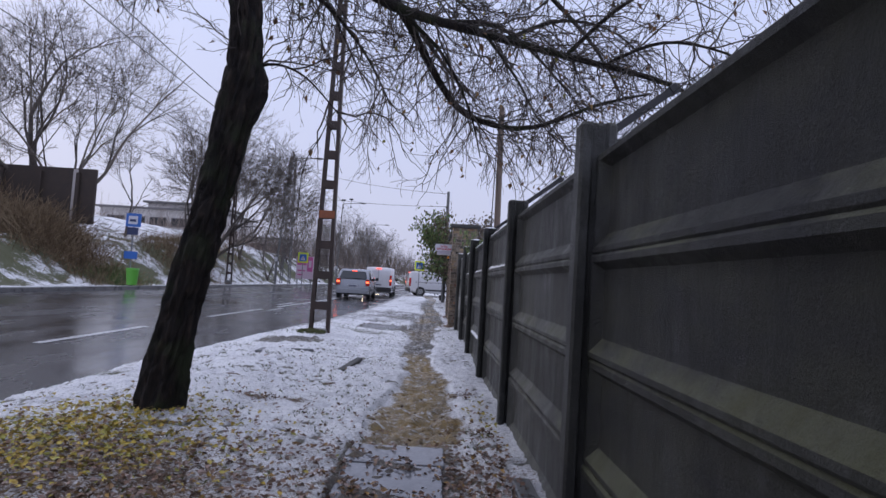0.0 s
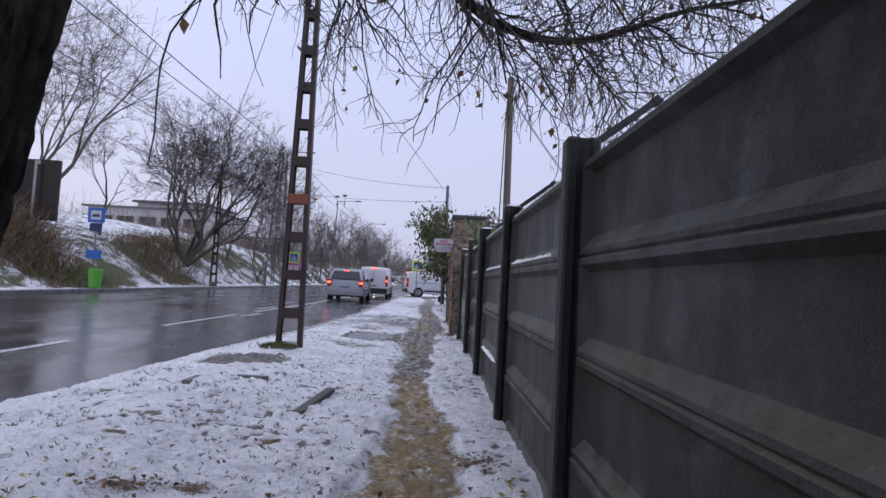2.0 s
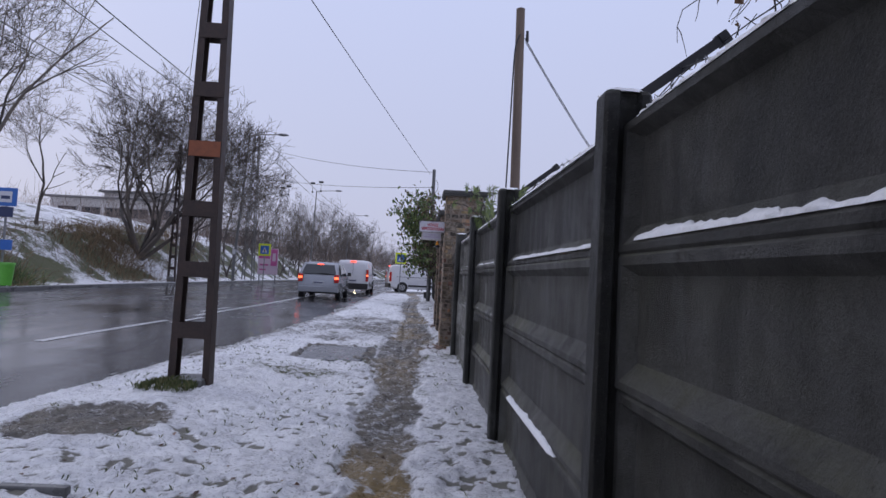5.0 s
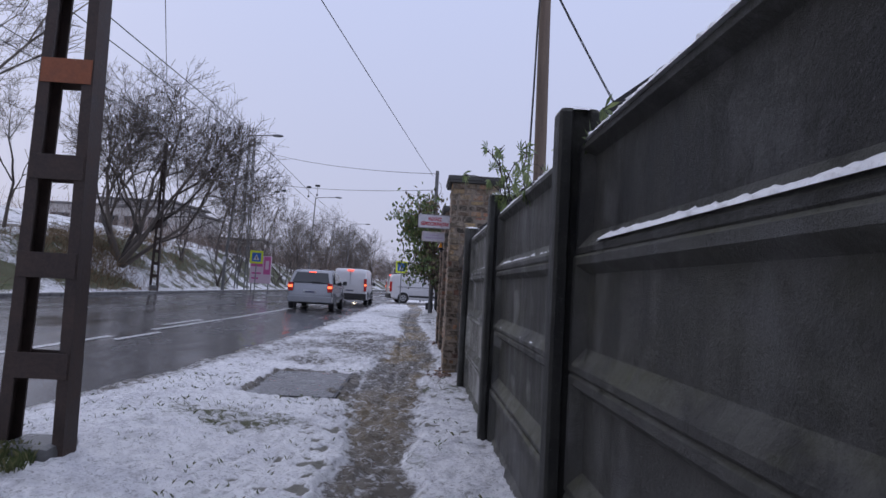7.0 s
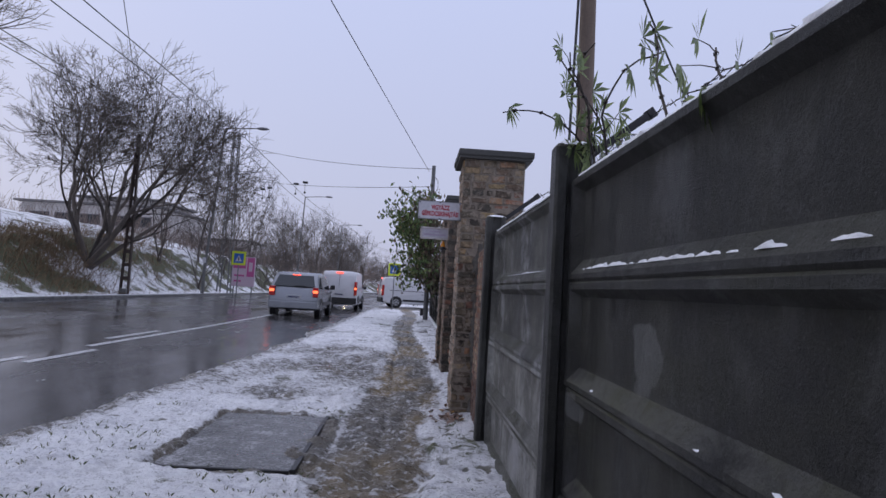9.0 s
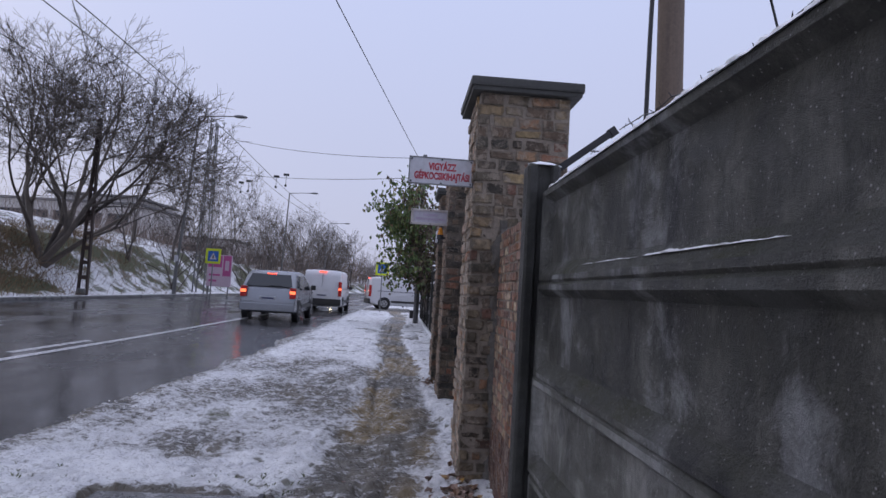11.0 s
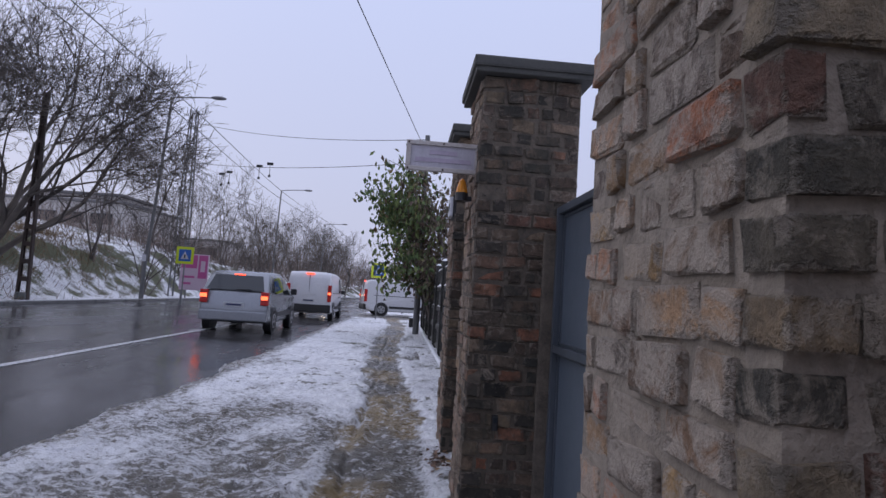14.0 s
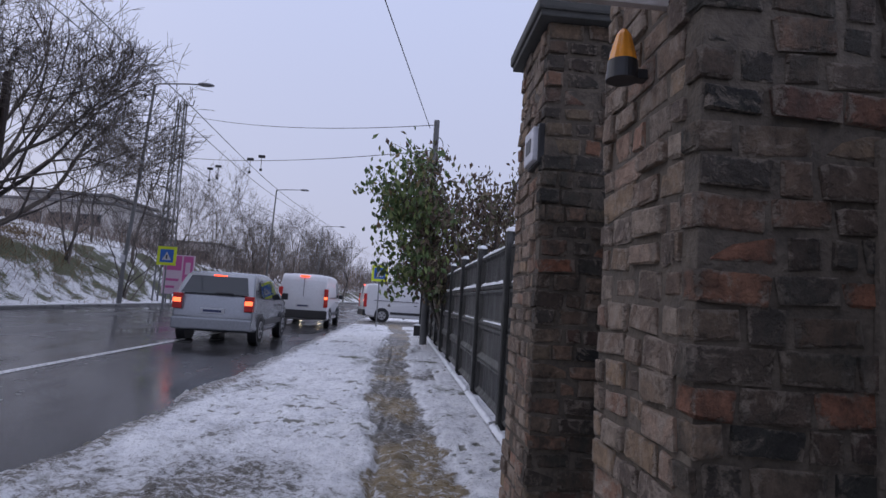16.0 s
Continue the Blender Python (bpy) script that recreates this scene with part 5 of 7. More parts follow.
limbs = [
    (bezier_line([(-1.55, 5.98, 4.0), (-1.0, 6.3, 4.15), (-0.27, 6.6, 3.9), (0.67, 7.0, 3.86), (1.58, 7.2, 3.76), (2.81, 7.4, 3.6), (3.6, 7.6, 3.3)], 26), 0.075, 0.02),
    (bezier_line([(-0.45, 6.55, 4.2), (-0.17, 7.0, 3.94), (0.364, 7.4, 3.23), (0.85, 7.6, 3.05), (1.39, 7.7, 3.09), (2.2, 8.0, 3.5), (2.9, 8.2, 3.75)], 26), 0.055, 0.015),
    (bezier_line([(-1.5, 6.0, 2.95), (-1.25, 6.0, 3.02), (-1.0, 6.05, 2.95), (-0.75, 6.1, 2.72), (-0.55, 6.2, 2.5)], 16), 0.016, 0.004),
    (bezier_line([(-1.5, 6.1, 4.6), (-0.9, 7.2, 4.9), (-0.3, 8.4, 4.7), (0.3, 9.6, 4.4), (0.8, 10.4, 4.2)], 22), 0.06, 0.015),
    (bezier_line([(-1.55, 6.0, 4.8), (-0.4, 6.6, 5.3), (0.9, 7.6, 5.1), (2.2, 8.8, 4.7), (3.0, 9.8, 4.3)], 22), 0.06, 0.015),
    (bezier_line([(-1.6, 6.0, 4.3), (-2.2, 6.6, 4.7), (-3.0, 7.3, 4.8), (-3.7, 8.0, 4.5)], 16), 0.05, 0.012),
    (bezier_line([(-1.5, 6.0, 5.0), (-0.9, 5.0, 5.6), (0.2, 4.6, 5.5), (1.4, 5.2, 5.1), (2.4, 5.9, 4.6)], 20), 0.055, 0.012),
    (bezier_line([(-1.6, 6.0, 4.5), (-2.1, 5.5, 5.0), (-2.8, 5.6, 5.0), (-3.4, 6.2, 4.6)], 14), 0.045, 0.012),
    (bezier_line([(-1.45, 6.1, 3.75), (-1.1, 6.7, 4.0), (-0.7, 7.5, 3.8), (-0.4, 8.3, 3.4)], 16), 0.035, 0.008),
    (bezier_line([(-1.5, 6.1, 4.2), (-1.3, 7.0, 4.5), (-1.1, 8.0, 4.3), (-0.8, 9.0, 3.8)], 16), 0.035, 0.008),
    (bezier_line([(-0.7, 6.4, 4.05), (-0.3, 7.0, 4.5), (0.5, 8.0, 4.6), (1.2, 9.0, 4.3)], 16), 0.03, 0.008),
    (bezier_line([(0.9, 7.05, 3.84), (1.6, 7.5, 4.3), (2.4, 8.0, 4.4), (3.2, 8.6, 4.1)], 16), 0.028, 0.007),
    (bezier_line([(1.58, 7.2, 3.76), (2.2, 6.9, 4.3), (3.0, 6.6, 4.5), (3.8, 6.4, 4.2)], 16), 0.028, 0.007),
    (bezier_line([(2.0, 7.3, 3.7), (2.6, 7.0, 3.9), (3.3, 6.8, 3.7), (3.9, 6.8, 3.3)], 16), 0.024, 0.007),
    (bezier_line([(-1.55, 5.9, 4.0), (-2.0, 5.6, 4.5), (-2.7, 5.9, 4.6), (-3.2, 6.4, 4.1)], 14), 0.03, 0.008),
    (bezier_line([(-0.3, 6.62, 3.92), (0.2, 6.9, 3.6), (0.55, 7.2, 3.1), (0.72, 7.4, 2.6)], 14), 0.026, 0.006),
    (bezier_line([(0.1, 6.85, 3.88), (0.9, 7.8, 4.3), (1.7, 8.8, 4.2), (2.4, 9.5, 3.8)], 16), 0.035, 0.008),
    (bezier_line([(0.67, 7.0, 3.86), (1.2, 8.2, 3.8), (1.7, 9.2, 3.55), (2.4, 9.9, 3.25)], 16), 0.022, 0.006),
]
limbs = [([np.array(nearer(p)) for p in pts], ra * 0.85, rb * 0.85) for pts, ra, rb in limbs]
fine, tips, mid_lines = [], [], []
for pts, ra, rb in limbs:
    P = np.asarray(pts)
    L = np.linalg.norm(np.diff(P, axis=0), axis=1).sum()
    for k in range(int(14 * L)):
        t = r0.uniform(0.12, 1.0)
        i = min(int(t * (len(P) - 1)), len(P) - 2)
        d = side_way(P[i + 1] - P[i], r0, 55)
        d[2] -= 0.1
        ln = r0.uniform(0.35, 1.15)
        if P[i][0] < -1.9:
            ln *= 0.7
        q = wander(P[i], d, ln, 9, r0, 0.085, 0.24)
        if P[i][0] < -0.8 and min(p[2] for p in q) < 2.45:
            continue
        rr = r0.uniform(0.0045, 0.0105)
        mid_lines.append((q, rr, 0.003))
        for j in range(r0.randrange(3, 8)):
            u = r0.randrange(2, 9)
            e = side_way(q[u] - q[u - 1], r0, 50)
            w = wander(q[u], e, r0.uniform(0.15, 0.5), 6, r0, 0.10, 0.26)
            if min(p[2] for p in w) < 2.05:
                continue
            fine.append((w, 0.0042, 0.0018))
            for s in range(r0.randrange(0, 4)):
                b = r0.randrange(1, 6)
                w2 = wander(w[b], side_way(w[b] - w[b - 1], r0, 42), r0.uniform(0.06, 0.2), 4, r0, 0.1, 0.15)
                fine.append((w2, 0.0028, 0.0014))
                tips.append(w2[-1])
            tips.append(w[-1])
for lim in limbs:
    part("limb", tubes("limb", [lim], 10), M["bark"], near_tree, "long dark limb")
tagged(part("crown", tubes("crown", mid_lines, 5), M["twig"], near_tree), kind="stuff")
tagged(part("twig", tubes("twig", fine, 3), M["twig"], near_tree, "fine hanging bare twigs"), kind="stuff")


def scatter_quads(name, spots, size, r, fold=0.3, flat=False, long=1.6):
    """Small folded leaves at the given spots."""
    V, F = [], []
    for p in spots:
        s = size * r.uniform(0.6, 1.3)
        a = r.uniform(0, 2 * math.pi)
        if flat:
            n = np.array([r.gauss(0, 0.35), r.gauss(0, 0.35), 1.0])
        else:
            n = np.array([r.gauss(0, 1), r.gauss(0, 1), r.gauss(0, 0.6)])
        n /= np.linalg.norm(n)
        u = np.cross(n, [math.cos(a), math.sin(a), 0.1])
        u /= np.linalg.norm(u)
        v = np.cross(n, u)
        p = np.asarray(p, float)
        k = len(V)
        f = n * s * fold * r.uniform(0.2, 1.2)
        V += [p - u * s * long / 2, p - u * s * 0.15 + v * s * 0.5 + f, p + u * s * long / 2 + f * 0.5, p - u * s * 0.15 - v * s * 0.5 + f, p + u * s * 0.0]
        F += [(k, k + 4, k + 1, k + 1), (k + 1, k + 4, k + 2, k + 2), (k, k + 3, k + 4, k + 4), (k + 3, k + 2, k + 4, k + 4)]
    V = np.asarray(V)
    F = np.asarray([(a, b, c) for a, b, c, _ in F])
    return quad_mesh(name, V, F, False)


r0.shuffle(tips)
bm_v, bm_f = [], []
for p in tips[: min(3600, len(tips))]:
    k = len(bm_v)
    s = r0.uniform(0.0045, 0.0075)
    p = np.asarray(p) + np.array([0, 0, -0.012])
    bm_v += [p + np.array(o) * s for o in ((1, 0, 0), (-1, 0, 0), (0, 1, 0), (0, -1, 0), (0, 0, 1), (0, 0, -1))]
    bm_f += [(k + a, k + b, k + c) for a, b, c in ((0, 2, 4), (2, 1, 4), (1, 3, 4), (3, 0, 4), (2, 0, 5), (1, 2, 5), (3, 1, 5), (0, 3, 5))]
tagged(part("berry", quad_mesh("berry", bm_v, bm_f), M["berry"], near_tree, "small dark dried berries"), kind="stuff")
tagged(part("withered_leaf", scatter_quads("withered_leaves", [p + np.array([0, 0, -0.03]) for p in tips[:520]], 0.040, r0, 0.5), M["hang_leaf"], near_tree, "few brown and yellow leaves still hanging"), kind="stuff")

# fallen leaves and grass tufts
def scatter(n, cx, cy, sx, sy, seed, keep):
    r = random.Random(seed)
    P = []
    while len(P) < n:
        x, y = r.gauss(cx, sx), r.gauss(cy, sy)
        if keep(x, y):
            P.append((x, y))
    A = np.array(P)
    z = land(A[:, 0], A[:, 1])[0]
    return [(x, y, zz + 0.012 + r.uniform(0, 0.012)) for (x, y), zz in zip(P, z)]


off_road = lambda x, y: x > float(road_edge(np.array(y))) + 0.3 and x < 0.88 and y > 1.6
single("fallen_leaves", scatter_quads("fallen_leaves", scatter(6200, -0.7, 3.6, 1.3, 0.95, 1, off_road) + scatter(800, 0.66, 4.2, 0.2, 1.0, 2, off_road) + scatter(200, -0.8, 7.6, 1.1, 1.8, 3, off_road) + scatter(60, -1.15, 6.3, 0.2, 0.1, 33, off_road) + scatter(40, 0.66, 7.2, 0.1, 0.12, 34, off_road), 0.027, random.Random(4), 0.45, True, 1.4), M["litter"], "wet brown and pinkish fallen leaves on the snow", "leaves", kind="stuff")
single("yellow_leaves", scatter_quads("yellow_leaves", scatter(2300, -1.95, 4.8, 0.5, 0.5, 5, off_road) + scatter(60, 0.8, 6.2, 0.08, 0.4, 6, off_road), 0.029, random.Random(8), 0.4, True, 1.4), M["litter_yellow"], "yellow-green fallen leaves round the trunk", "leaves", kind="stuff")
single("leaves_at_pillar", scatter_quads("leaves_at_pillar", scatter(120, 0.78, 16.75, 0.09, 0.18, 9, off_road) + scatter(60, 0.8, 21.2, 0.06, 0.15, 10, off_road), 0.04, random.Random(8), 0.4, True, 1.4), M["litter"], "small heap of brown leaves at the pillar foot", "leaves", kind="stuff")


def blades(n, box_, seed, h=0.06, lying=0.5):
    r = random.Random(seed)
    P = []
    while len(P) < n:
        x, y = r.uniform(box_[0], box_[1]), r.uniform(box_[2], box_[3])
        if off_road(x, y) and float(fbm(np.array(x * 1.6), np.array(y * 1.6), 55, 3)) > 0.50 and not (-0.15 < x < 0.55):
            P.append((x, y))
    A = np.array(P)
    Z = land(A[:, 0], A[:, 1])[0]
    V, F = [], []
    for (x, y), z in zip(P, Z):
        for b in range(3):
            a, k, hh = r.uniform(0, 6.28), len(V), h * r.uniform(0.4, 1.3)
            dx, dy = math.cos(a), math.sin(a)
            w = 0.0017
            l = hh * lying * r.uniform(0.3, 1.6)
            V += [(x - dy * w, y + dx * w, z - 0.01), (x + dy * w, y - dx * w, z - 0.01), (x + dx * l * 0.4 + dy * w * 0.8, y + dy * l * 0.4 - dx * w * 0.8, z + hh * 0.7), (x + dx * l, y + dy * l, z + hh)]
            F += [(k, k + 1, k + 2), (k, k + 2, k + 3)]
    return quad_mesh("grass_tufts", V, F, False)


single("grass_tufts", blades(1500, (-3.2, 0.8, 2.5, 17), 15, 0.024, 0.9), M["blade"], "thin grass blades poking through the snow", "grass", kind="stuff")
single("mast_grass", blades(380, (-2.15, -1.45, 11.75, 12.3), 16, 0.06), M["blade"], "green grass round the foot of the mast", "grass", kind="stuff")

# the spreading bare tree on the bank, and another beside the bus stop
big = forking_tree([(-0.55, 0.1, 1), (-0.25, -0.3, 1), (0.10, 0.2, 1), (0.45, 0.2, 1), (0.75, -0.1, 0.95), (0.95, -0.3, 0.9), (1.15, 0.1, 0.85)], 42, ((1.7, 0, 5.5), (6.1, 4.6, 4.4)), 0.15, 1.85, 10, 35, 0.010, 0.0085)
tall = forking_tree([(-0.4, 0.1, 1), (0.1, -0.25, 1), (0.5, 0.15, 1), (0.9, -0.1, 0.9), (-0.8, 0.0, 0.9)], 11, ((0.4, 0, 5.6), (5.8, 4.6, 5.2)), 0.17, 2.1, 10, 36, 0.010, 0.0075)
plant_tree(big, (-14.0, 37.4, z_at(-14.0, 37.4)), 0, (1.0, 1.0), "wide multi-stemmed bare tree on the grassy bank", M["twig_far"])
plant_tree(tall, (-17.4, 27.5, z_at(-17.4, 27.5) - 0.1), 0, (1.0, 1.05), "tall bare tree behind the billboard by the bus stop", M["twig_far"])
slim = [
    forking_tree([(0.05, 0.0, 1)], 7, ((0, 0, 4.6), (2.3, 2.3, 3.3)), 0.10, 1.45, 10, 34),
    forking_tree([(-0.3, 0.1, 1), (0.15, -0.25, 1), (0.3, 0.25, 1)], 8, ((0, 0, 4.2), (2.5, 2.5, 3.2)), 0.065, 1.3, 8, 33, thin=0.007),
    forking_tree([(-0.45, 0.0, 1), (-0.2, 0.35, 1), (0.1, -0.4, 1), (0.35, 0.2, 1), (0.55, -0.1, 1)], 9, ((0, 0, 3.3), (2.6, 2.6, 2.8)), 0.042, 1.05, 7, 31, thin=0.007),
]
rt = random.Random(77)
plant_tree(slim[2], (-12.6, 47.5, z_at(-12.6, 47.5)), 30, (1.2, 1.25), "many-stemmed bare shrub tree by the lamp post", M["twig_far"], "roadside trees")
plant_tree(slim[1], (-14.3, 45.5, z_at(-14.3, 45.5)), 80, (1.1, 1.1), "bare young tree on the bank", M["twig_far"], "roadside trees")
plant_tree(slim[0], (-16.5, 33.0, z_at(-16.5, 33.0)), 10, (0.9, 0.9), "bare young tree on the bank", M["twig_far"], "roadside trees")
plant_tree(slim[1], (-19.0, 24.0, z_at(-19.0, 24.0)), 50, (1.2, 1.25), "bare tree beside the bus stop", M["twig_far"], "roadside trees")
for k in range(28):
    y = 51 + k * 2.6 + rt.uniform(-1, 1)
    x = float(far_edge(np.array(y))) - rt.uniform(1.8, 8.5)
    s = rt.uniform(0.95, 1.35)
    # Past 70 m every tree takes the paler twigs in place of haze.
    plant_tree(slim[rt.randrange(3)], (x, y, z_at(x, y) - 0.1), rt.uniform(0, 360), (s, s * rt.uniform(0.9, 1.15)), "bare roadside tree with thin reddish branches" if k % 3 == 0 else "bare roadside tree with thin grey branches", M["twig_red_hazed"] if k % 3 == 0 or y > 70 else M["twig_far"], "roadside trees")
for k in range(40):
    y = 118 + rt.uniform(0, 60)
    x = -22 + k * 1.5 + rt.uniform(-2, 2)
    if abs(x - float(road_edge(np.array(y))) + 4) < 6 and y < 150:
        y += 45
    s = rt.uniform(1.0, 1.5)
    plant_tree(slim[rt.randrange(3)], (x, y, 0), rt.uniform(0, 360), (s, s), "distant bare tree where the road bends", M["twig_red_hazed"], "distant trees")
for x, y, s in ((6.5, 60, 1.0), (4.5, 72, 1.1), (9, 80, 1.2), (5, 88, 1.1), (8, 52, 0.8)):
    plant_tree(slim[rt.randrange(3)], (x, y, 0), rt.uniform(0, 360), (s, s), "bare tree beyond the side street", M["twig_far"], "distant trees")
plant_tree(slim[2], (6.5, 29.0, 0), 0, (0.62, 0.62), "bare bush behind the steel gate", M["twig_far"])


def woods(seed):
    """Distant brushwood: many thin stems, one mesh."""
    r = random.Random(seed)
    lines = []
    for k in range(4200):
        y = r.uniform(52, 230)
        side = r.random()
        xe, xf = float(road_edge(np.array(y))), float(far_edge(np.array(y)))
        x = xf - r.uniform(3.5, 26) if side < 0.75 else xe + r.uniform(7, 40)
        if y > 150:
            x = r.uniform(-40, 60)
        z = z_at(x, y) if y < 130 else 1.0
        h = r.uniform(1.2, 3.2) if y < 110 else r.uniform(3, 8)
        for s in range(4):
            lines.append((wander((x + r.uniform(-0.5, 0.5), y, z - 0.2), (r.gauss(0, 0.3), r.gauss(0, 0.3), 1), h * r.uniform(0.5, 1.1), 5, r, -0.02, 0.16), 0.011 + 0.00006 * y, 0.008))
    return tubes("brushwood", lines, 3)


single("brushwood", woods(6), M["twig_red_hazed"], "tangled leafless brushwood along the far road", "brushwood", kind="stuff")


def hedge(name, cx, cy, sx, sy, h, n, seed, material, label, leaf_like=0.5):
    r = random.Random(seed)
    lines = []
    for k in range(n):
        x, y = cx + r.gauss(0, sx), cy + r.gauss(0, sy)
        z = z_at(x, y)
        hh = h * r.uniform(0.4, 1.05) * math.exp(-((x - cx) / (2.2 * sx)) ** 2)
        lines.append((wander((x, y, z - 0.1), (r.gauss(0, 0.5), r.gauss(0, 0.5), 1.0), hh + 0.15, 5, r, 0.06, 0.25), 0.012, 0.006))
    return single(name, tubes(name, lines, 3), material, label, "shrub", kind="stuff")


hedge("brown_bush", -15.2, 24.6, 1.5, 1.0, 2.0, 2600, 3, M["weed"], "dense brown leafless bush beside the bus stop")
hedge("brown_bush", -18.8, 26.0, 1.8, 1.2, 2.4, 2600, 4, M["weed"], "dense brown leafless bush below the billboard")
hedge("dry_weeds", -14.4, 35.0, 1.1, 2.0, 0.9, 1600, 5, M["weed"], "dry brown weeds at the tree foot on the bank")
hedge("dry_weeds", -15.5, 43.5, 1.6, 2.4, 0.8, 1100, 6, M["weed"], "dry brown weeds on the bank")
hedge("green_bush", -12.6, 25.2, 0.5, 0.6, 0.9, 800, 7, M["leaf_green"], "low green bush behind the litter bin")

# the leafy tree over the second fence
leafy = thing("leafy_tree", "leaning small tree with green and browned leaves over the fence", "tree")
rl = random.Random(31)
stems, spots_g, spots_b = [], [], []
for k in range(9):
    base = (1.65 + rl.uniform(-0.1, 1.3), 34.6 + rl.uniform(-0.9, 0.9), 0.0)
    d = ((-0.46, -0.40, -0.30, -0.2, -0.1, 0.0, 0.1, 0.2, 0.3)[k], rl.uniform(-0.3, 0.3), 1.0)
    main = wander(base, d, rl.uniform(4.0, 5.6), 12, rl, -0.005, 0.06)
    stems.append((main, 0.06, 0.015))
    for j in range(16):
        i = rl.randrange(4, 12)
        w = wander(main[i], side_way(main[i] - main[i - 1], rl, 55), rl.uniform(0.5, 1.5), 6, rl, 0.05, 0.15)
        stems.append((w, 0.016, 0.006))
        for q in w[2:]:
            for m_ in range(13):
                s = np.asarray(q) + np.array([rl.gauss(0, 0.2), rl.gauss(0, 0.2), rl.gauss(-0.1, 0.2)])
                (spots_g if s[0] < 0.7 + rl.gauss(0, 0.5) else spots_b).append(s)
part("trunk", tubes("trunk", stems, 5), M["twig_far"], leafy)
part("green_leaves", scatter_quads("green_leaves", spots_g, 0.10, rl, 0.3, False, 1.9), M["leaf_green"], leafy, "dark green drooping leaves")
part("brown_leaves", scatter_quads("brown_leaves", spots_b, 0.085, rl, 0.4, False, 1.9), M["leaf_brown"], leafy, "browned withered leaves")

# climber over the concrete fence
def climber(y0, n_stems, tall, seed):
    r = random.Random(seed)
    t = thing("climbing_plant", "climbing plant with pale green lobed leaves over the fence", "plant")
    lines, spots = [], []
    for k in range(n_stems):
        p = (1.06 + r.uniform(-0.02, 0.05), y0 + r.uniform(-0.35, 0.35), 1.76)
        w = wander(p, (r.uniform(-0.5, 0.2), r.uniform(-0.8, 0.5), 1.0), tall * r.uniform(0.4, 1.0), 10, r, 0.01, 0.2)
        lines.append((w, 0.0055, 0.003))
        for q in w[3::2]:
            lines.append(([q - 0.004, q, q + 0.004], 0.008, 0.007))
            if r.random() < 0.85:
                e = np.asarray(q) + np.array([r.uniform(-0.09, 0.04), r.uniform(-0.1, 0.1), r.uniform(-0.02, 0.05)])
                lines.append(([q, (np.asarray(q) + e) / 2 + 0.01, e], 0.002, 0.0015))
                spots.append(e)
    tagged(part("stem", tubes("stem", lines, 5), M["twig"], t, "knobbly dark stems"), kind="stuff")
    V, F = [], []
    for e in spots:
        a0 = r.uniform(0, 6.28)
        for f in range(7):
            a = a0 + (f - 3) * 0.42 + r.uniform(-0.1, 0.1)
            ln = r.uniform(0.07, 0.115) * (1.15 - 0.1 * abs(f - 3))
            d = np.array([math.cos(a) * 0.5, math.cos(a) * 0.5 - 0.2, math.sin(a) * 0.8 - 0.25])
            d /= np.linalg.norm(d)
            s = np.cross(d, [0.6, -0.7, 0.3])
            s /= np.linalg.norm(s) + 1e-9
            k = len(V)
            V += [e, e + d * ln * 0.5 + s * 0.009, e + d * ln + np.array([0, 0, -0.012]), e + d * ln * 0.5 - s * 0.009]
            F += [(k, k + 1, k + 2, k + 3)]
    tagged(part("leaf", quad_mesh("leaf", V, F, False), M["leaf_climber"], t, "pale green finger-lobed leaves"), kind="stuff")


climber(13.2, 9, 0.85, 5)
climber(12.1, 5, 0.7, 6)
climber(11.2, 3, 0.4, 7)

# ---------------------------------------------------------------- masts, poles and wires
def battened_mast(at, height, w0, w1, step, label, group, red=None, rz=0.0, first=0.6):
    """Two steel channels joined by flat batten plates, standing on a footing."""
    t = thing("battened_mast", label, "mast", group, at=at, rz=rz)

    def half(z):
        return (w0 + (w1 - w0) * z / height) / 2

    for s in (-1, 1):
        bm = bmesh.new()
        rows = []
        for z in (-0.25, height):
            x = s * half(max(z, 0))
            o = [(x, -0.07), (x, 0.07), (x - s * 0.065, 0.07), (x - s * 0.065, 0.055), (x - s * 0.014, 0.055), (x - s * 0.014, -0.055), (x - s * 0.065, -0.055), (x - s * 0.065, -0.07)]
            rows.append([bm.verts.new((a, b, z)) for a, b in o])
        for i in range(8):
            bm.faces.new((rows[0][i], rows[0][(i + 1) % 8], rows[1][(i + 1) % 8], rows[1][i]))
        bm.faces.new(rows[1])
        bmesh.ops.recalc_face_normals(bm, faces=bm.faces)
        part("channel", bm, M["rust"], t, "rusty steel channel")
    z, k = first, 0
    while z < height:
        h = half(z) - 0.012
        for y in (-0.077, 0.071):
            part("batten", boxed(-h, h, y, y + 0.006, z - 0.075, z + 0.075, 0.002), M["rust_red"] if red == k and y < 0 else M["rust"], t)
        z += step
        k += 1
    part("footing", boxed(-w0 * 0.42, w0 * 0.42, -0.17, 0.17, -0.3, 0.1, 0.05), M["slab"], t, "mossy concrete footing")
    return t


battened_mast((-1.83, 12.22, 0.06), 8.4, 0.40, 0.12, 0.585, "tall rusty steel mast with batten plates on the verge", "steel masts", 3, first=0.54)
battened_mast((-12.1, 37.0, 0.45), 6.9, 0.40, 0.13, 0.585, "rusty steel mast with batten plates by the far kerb", "steel masts", first=0.54)


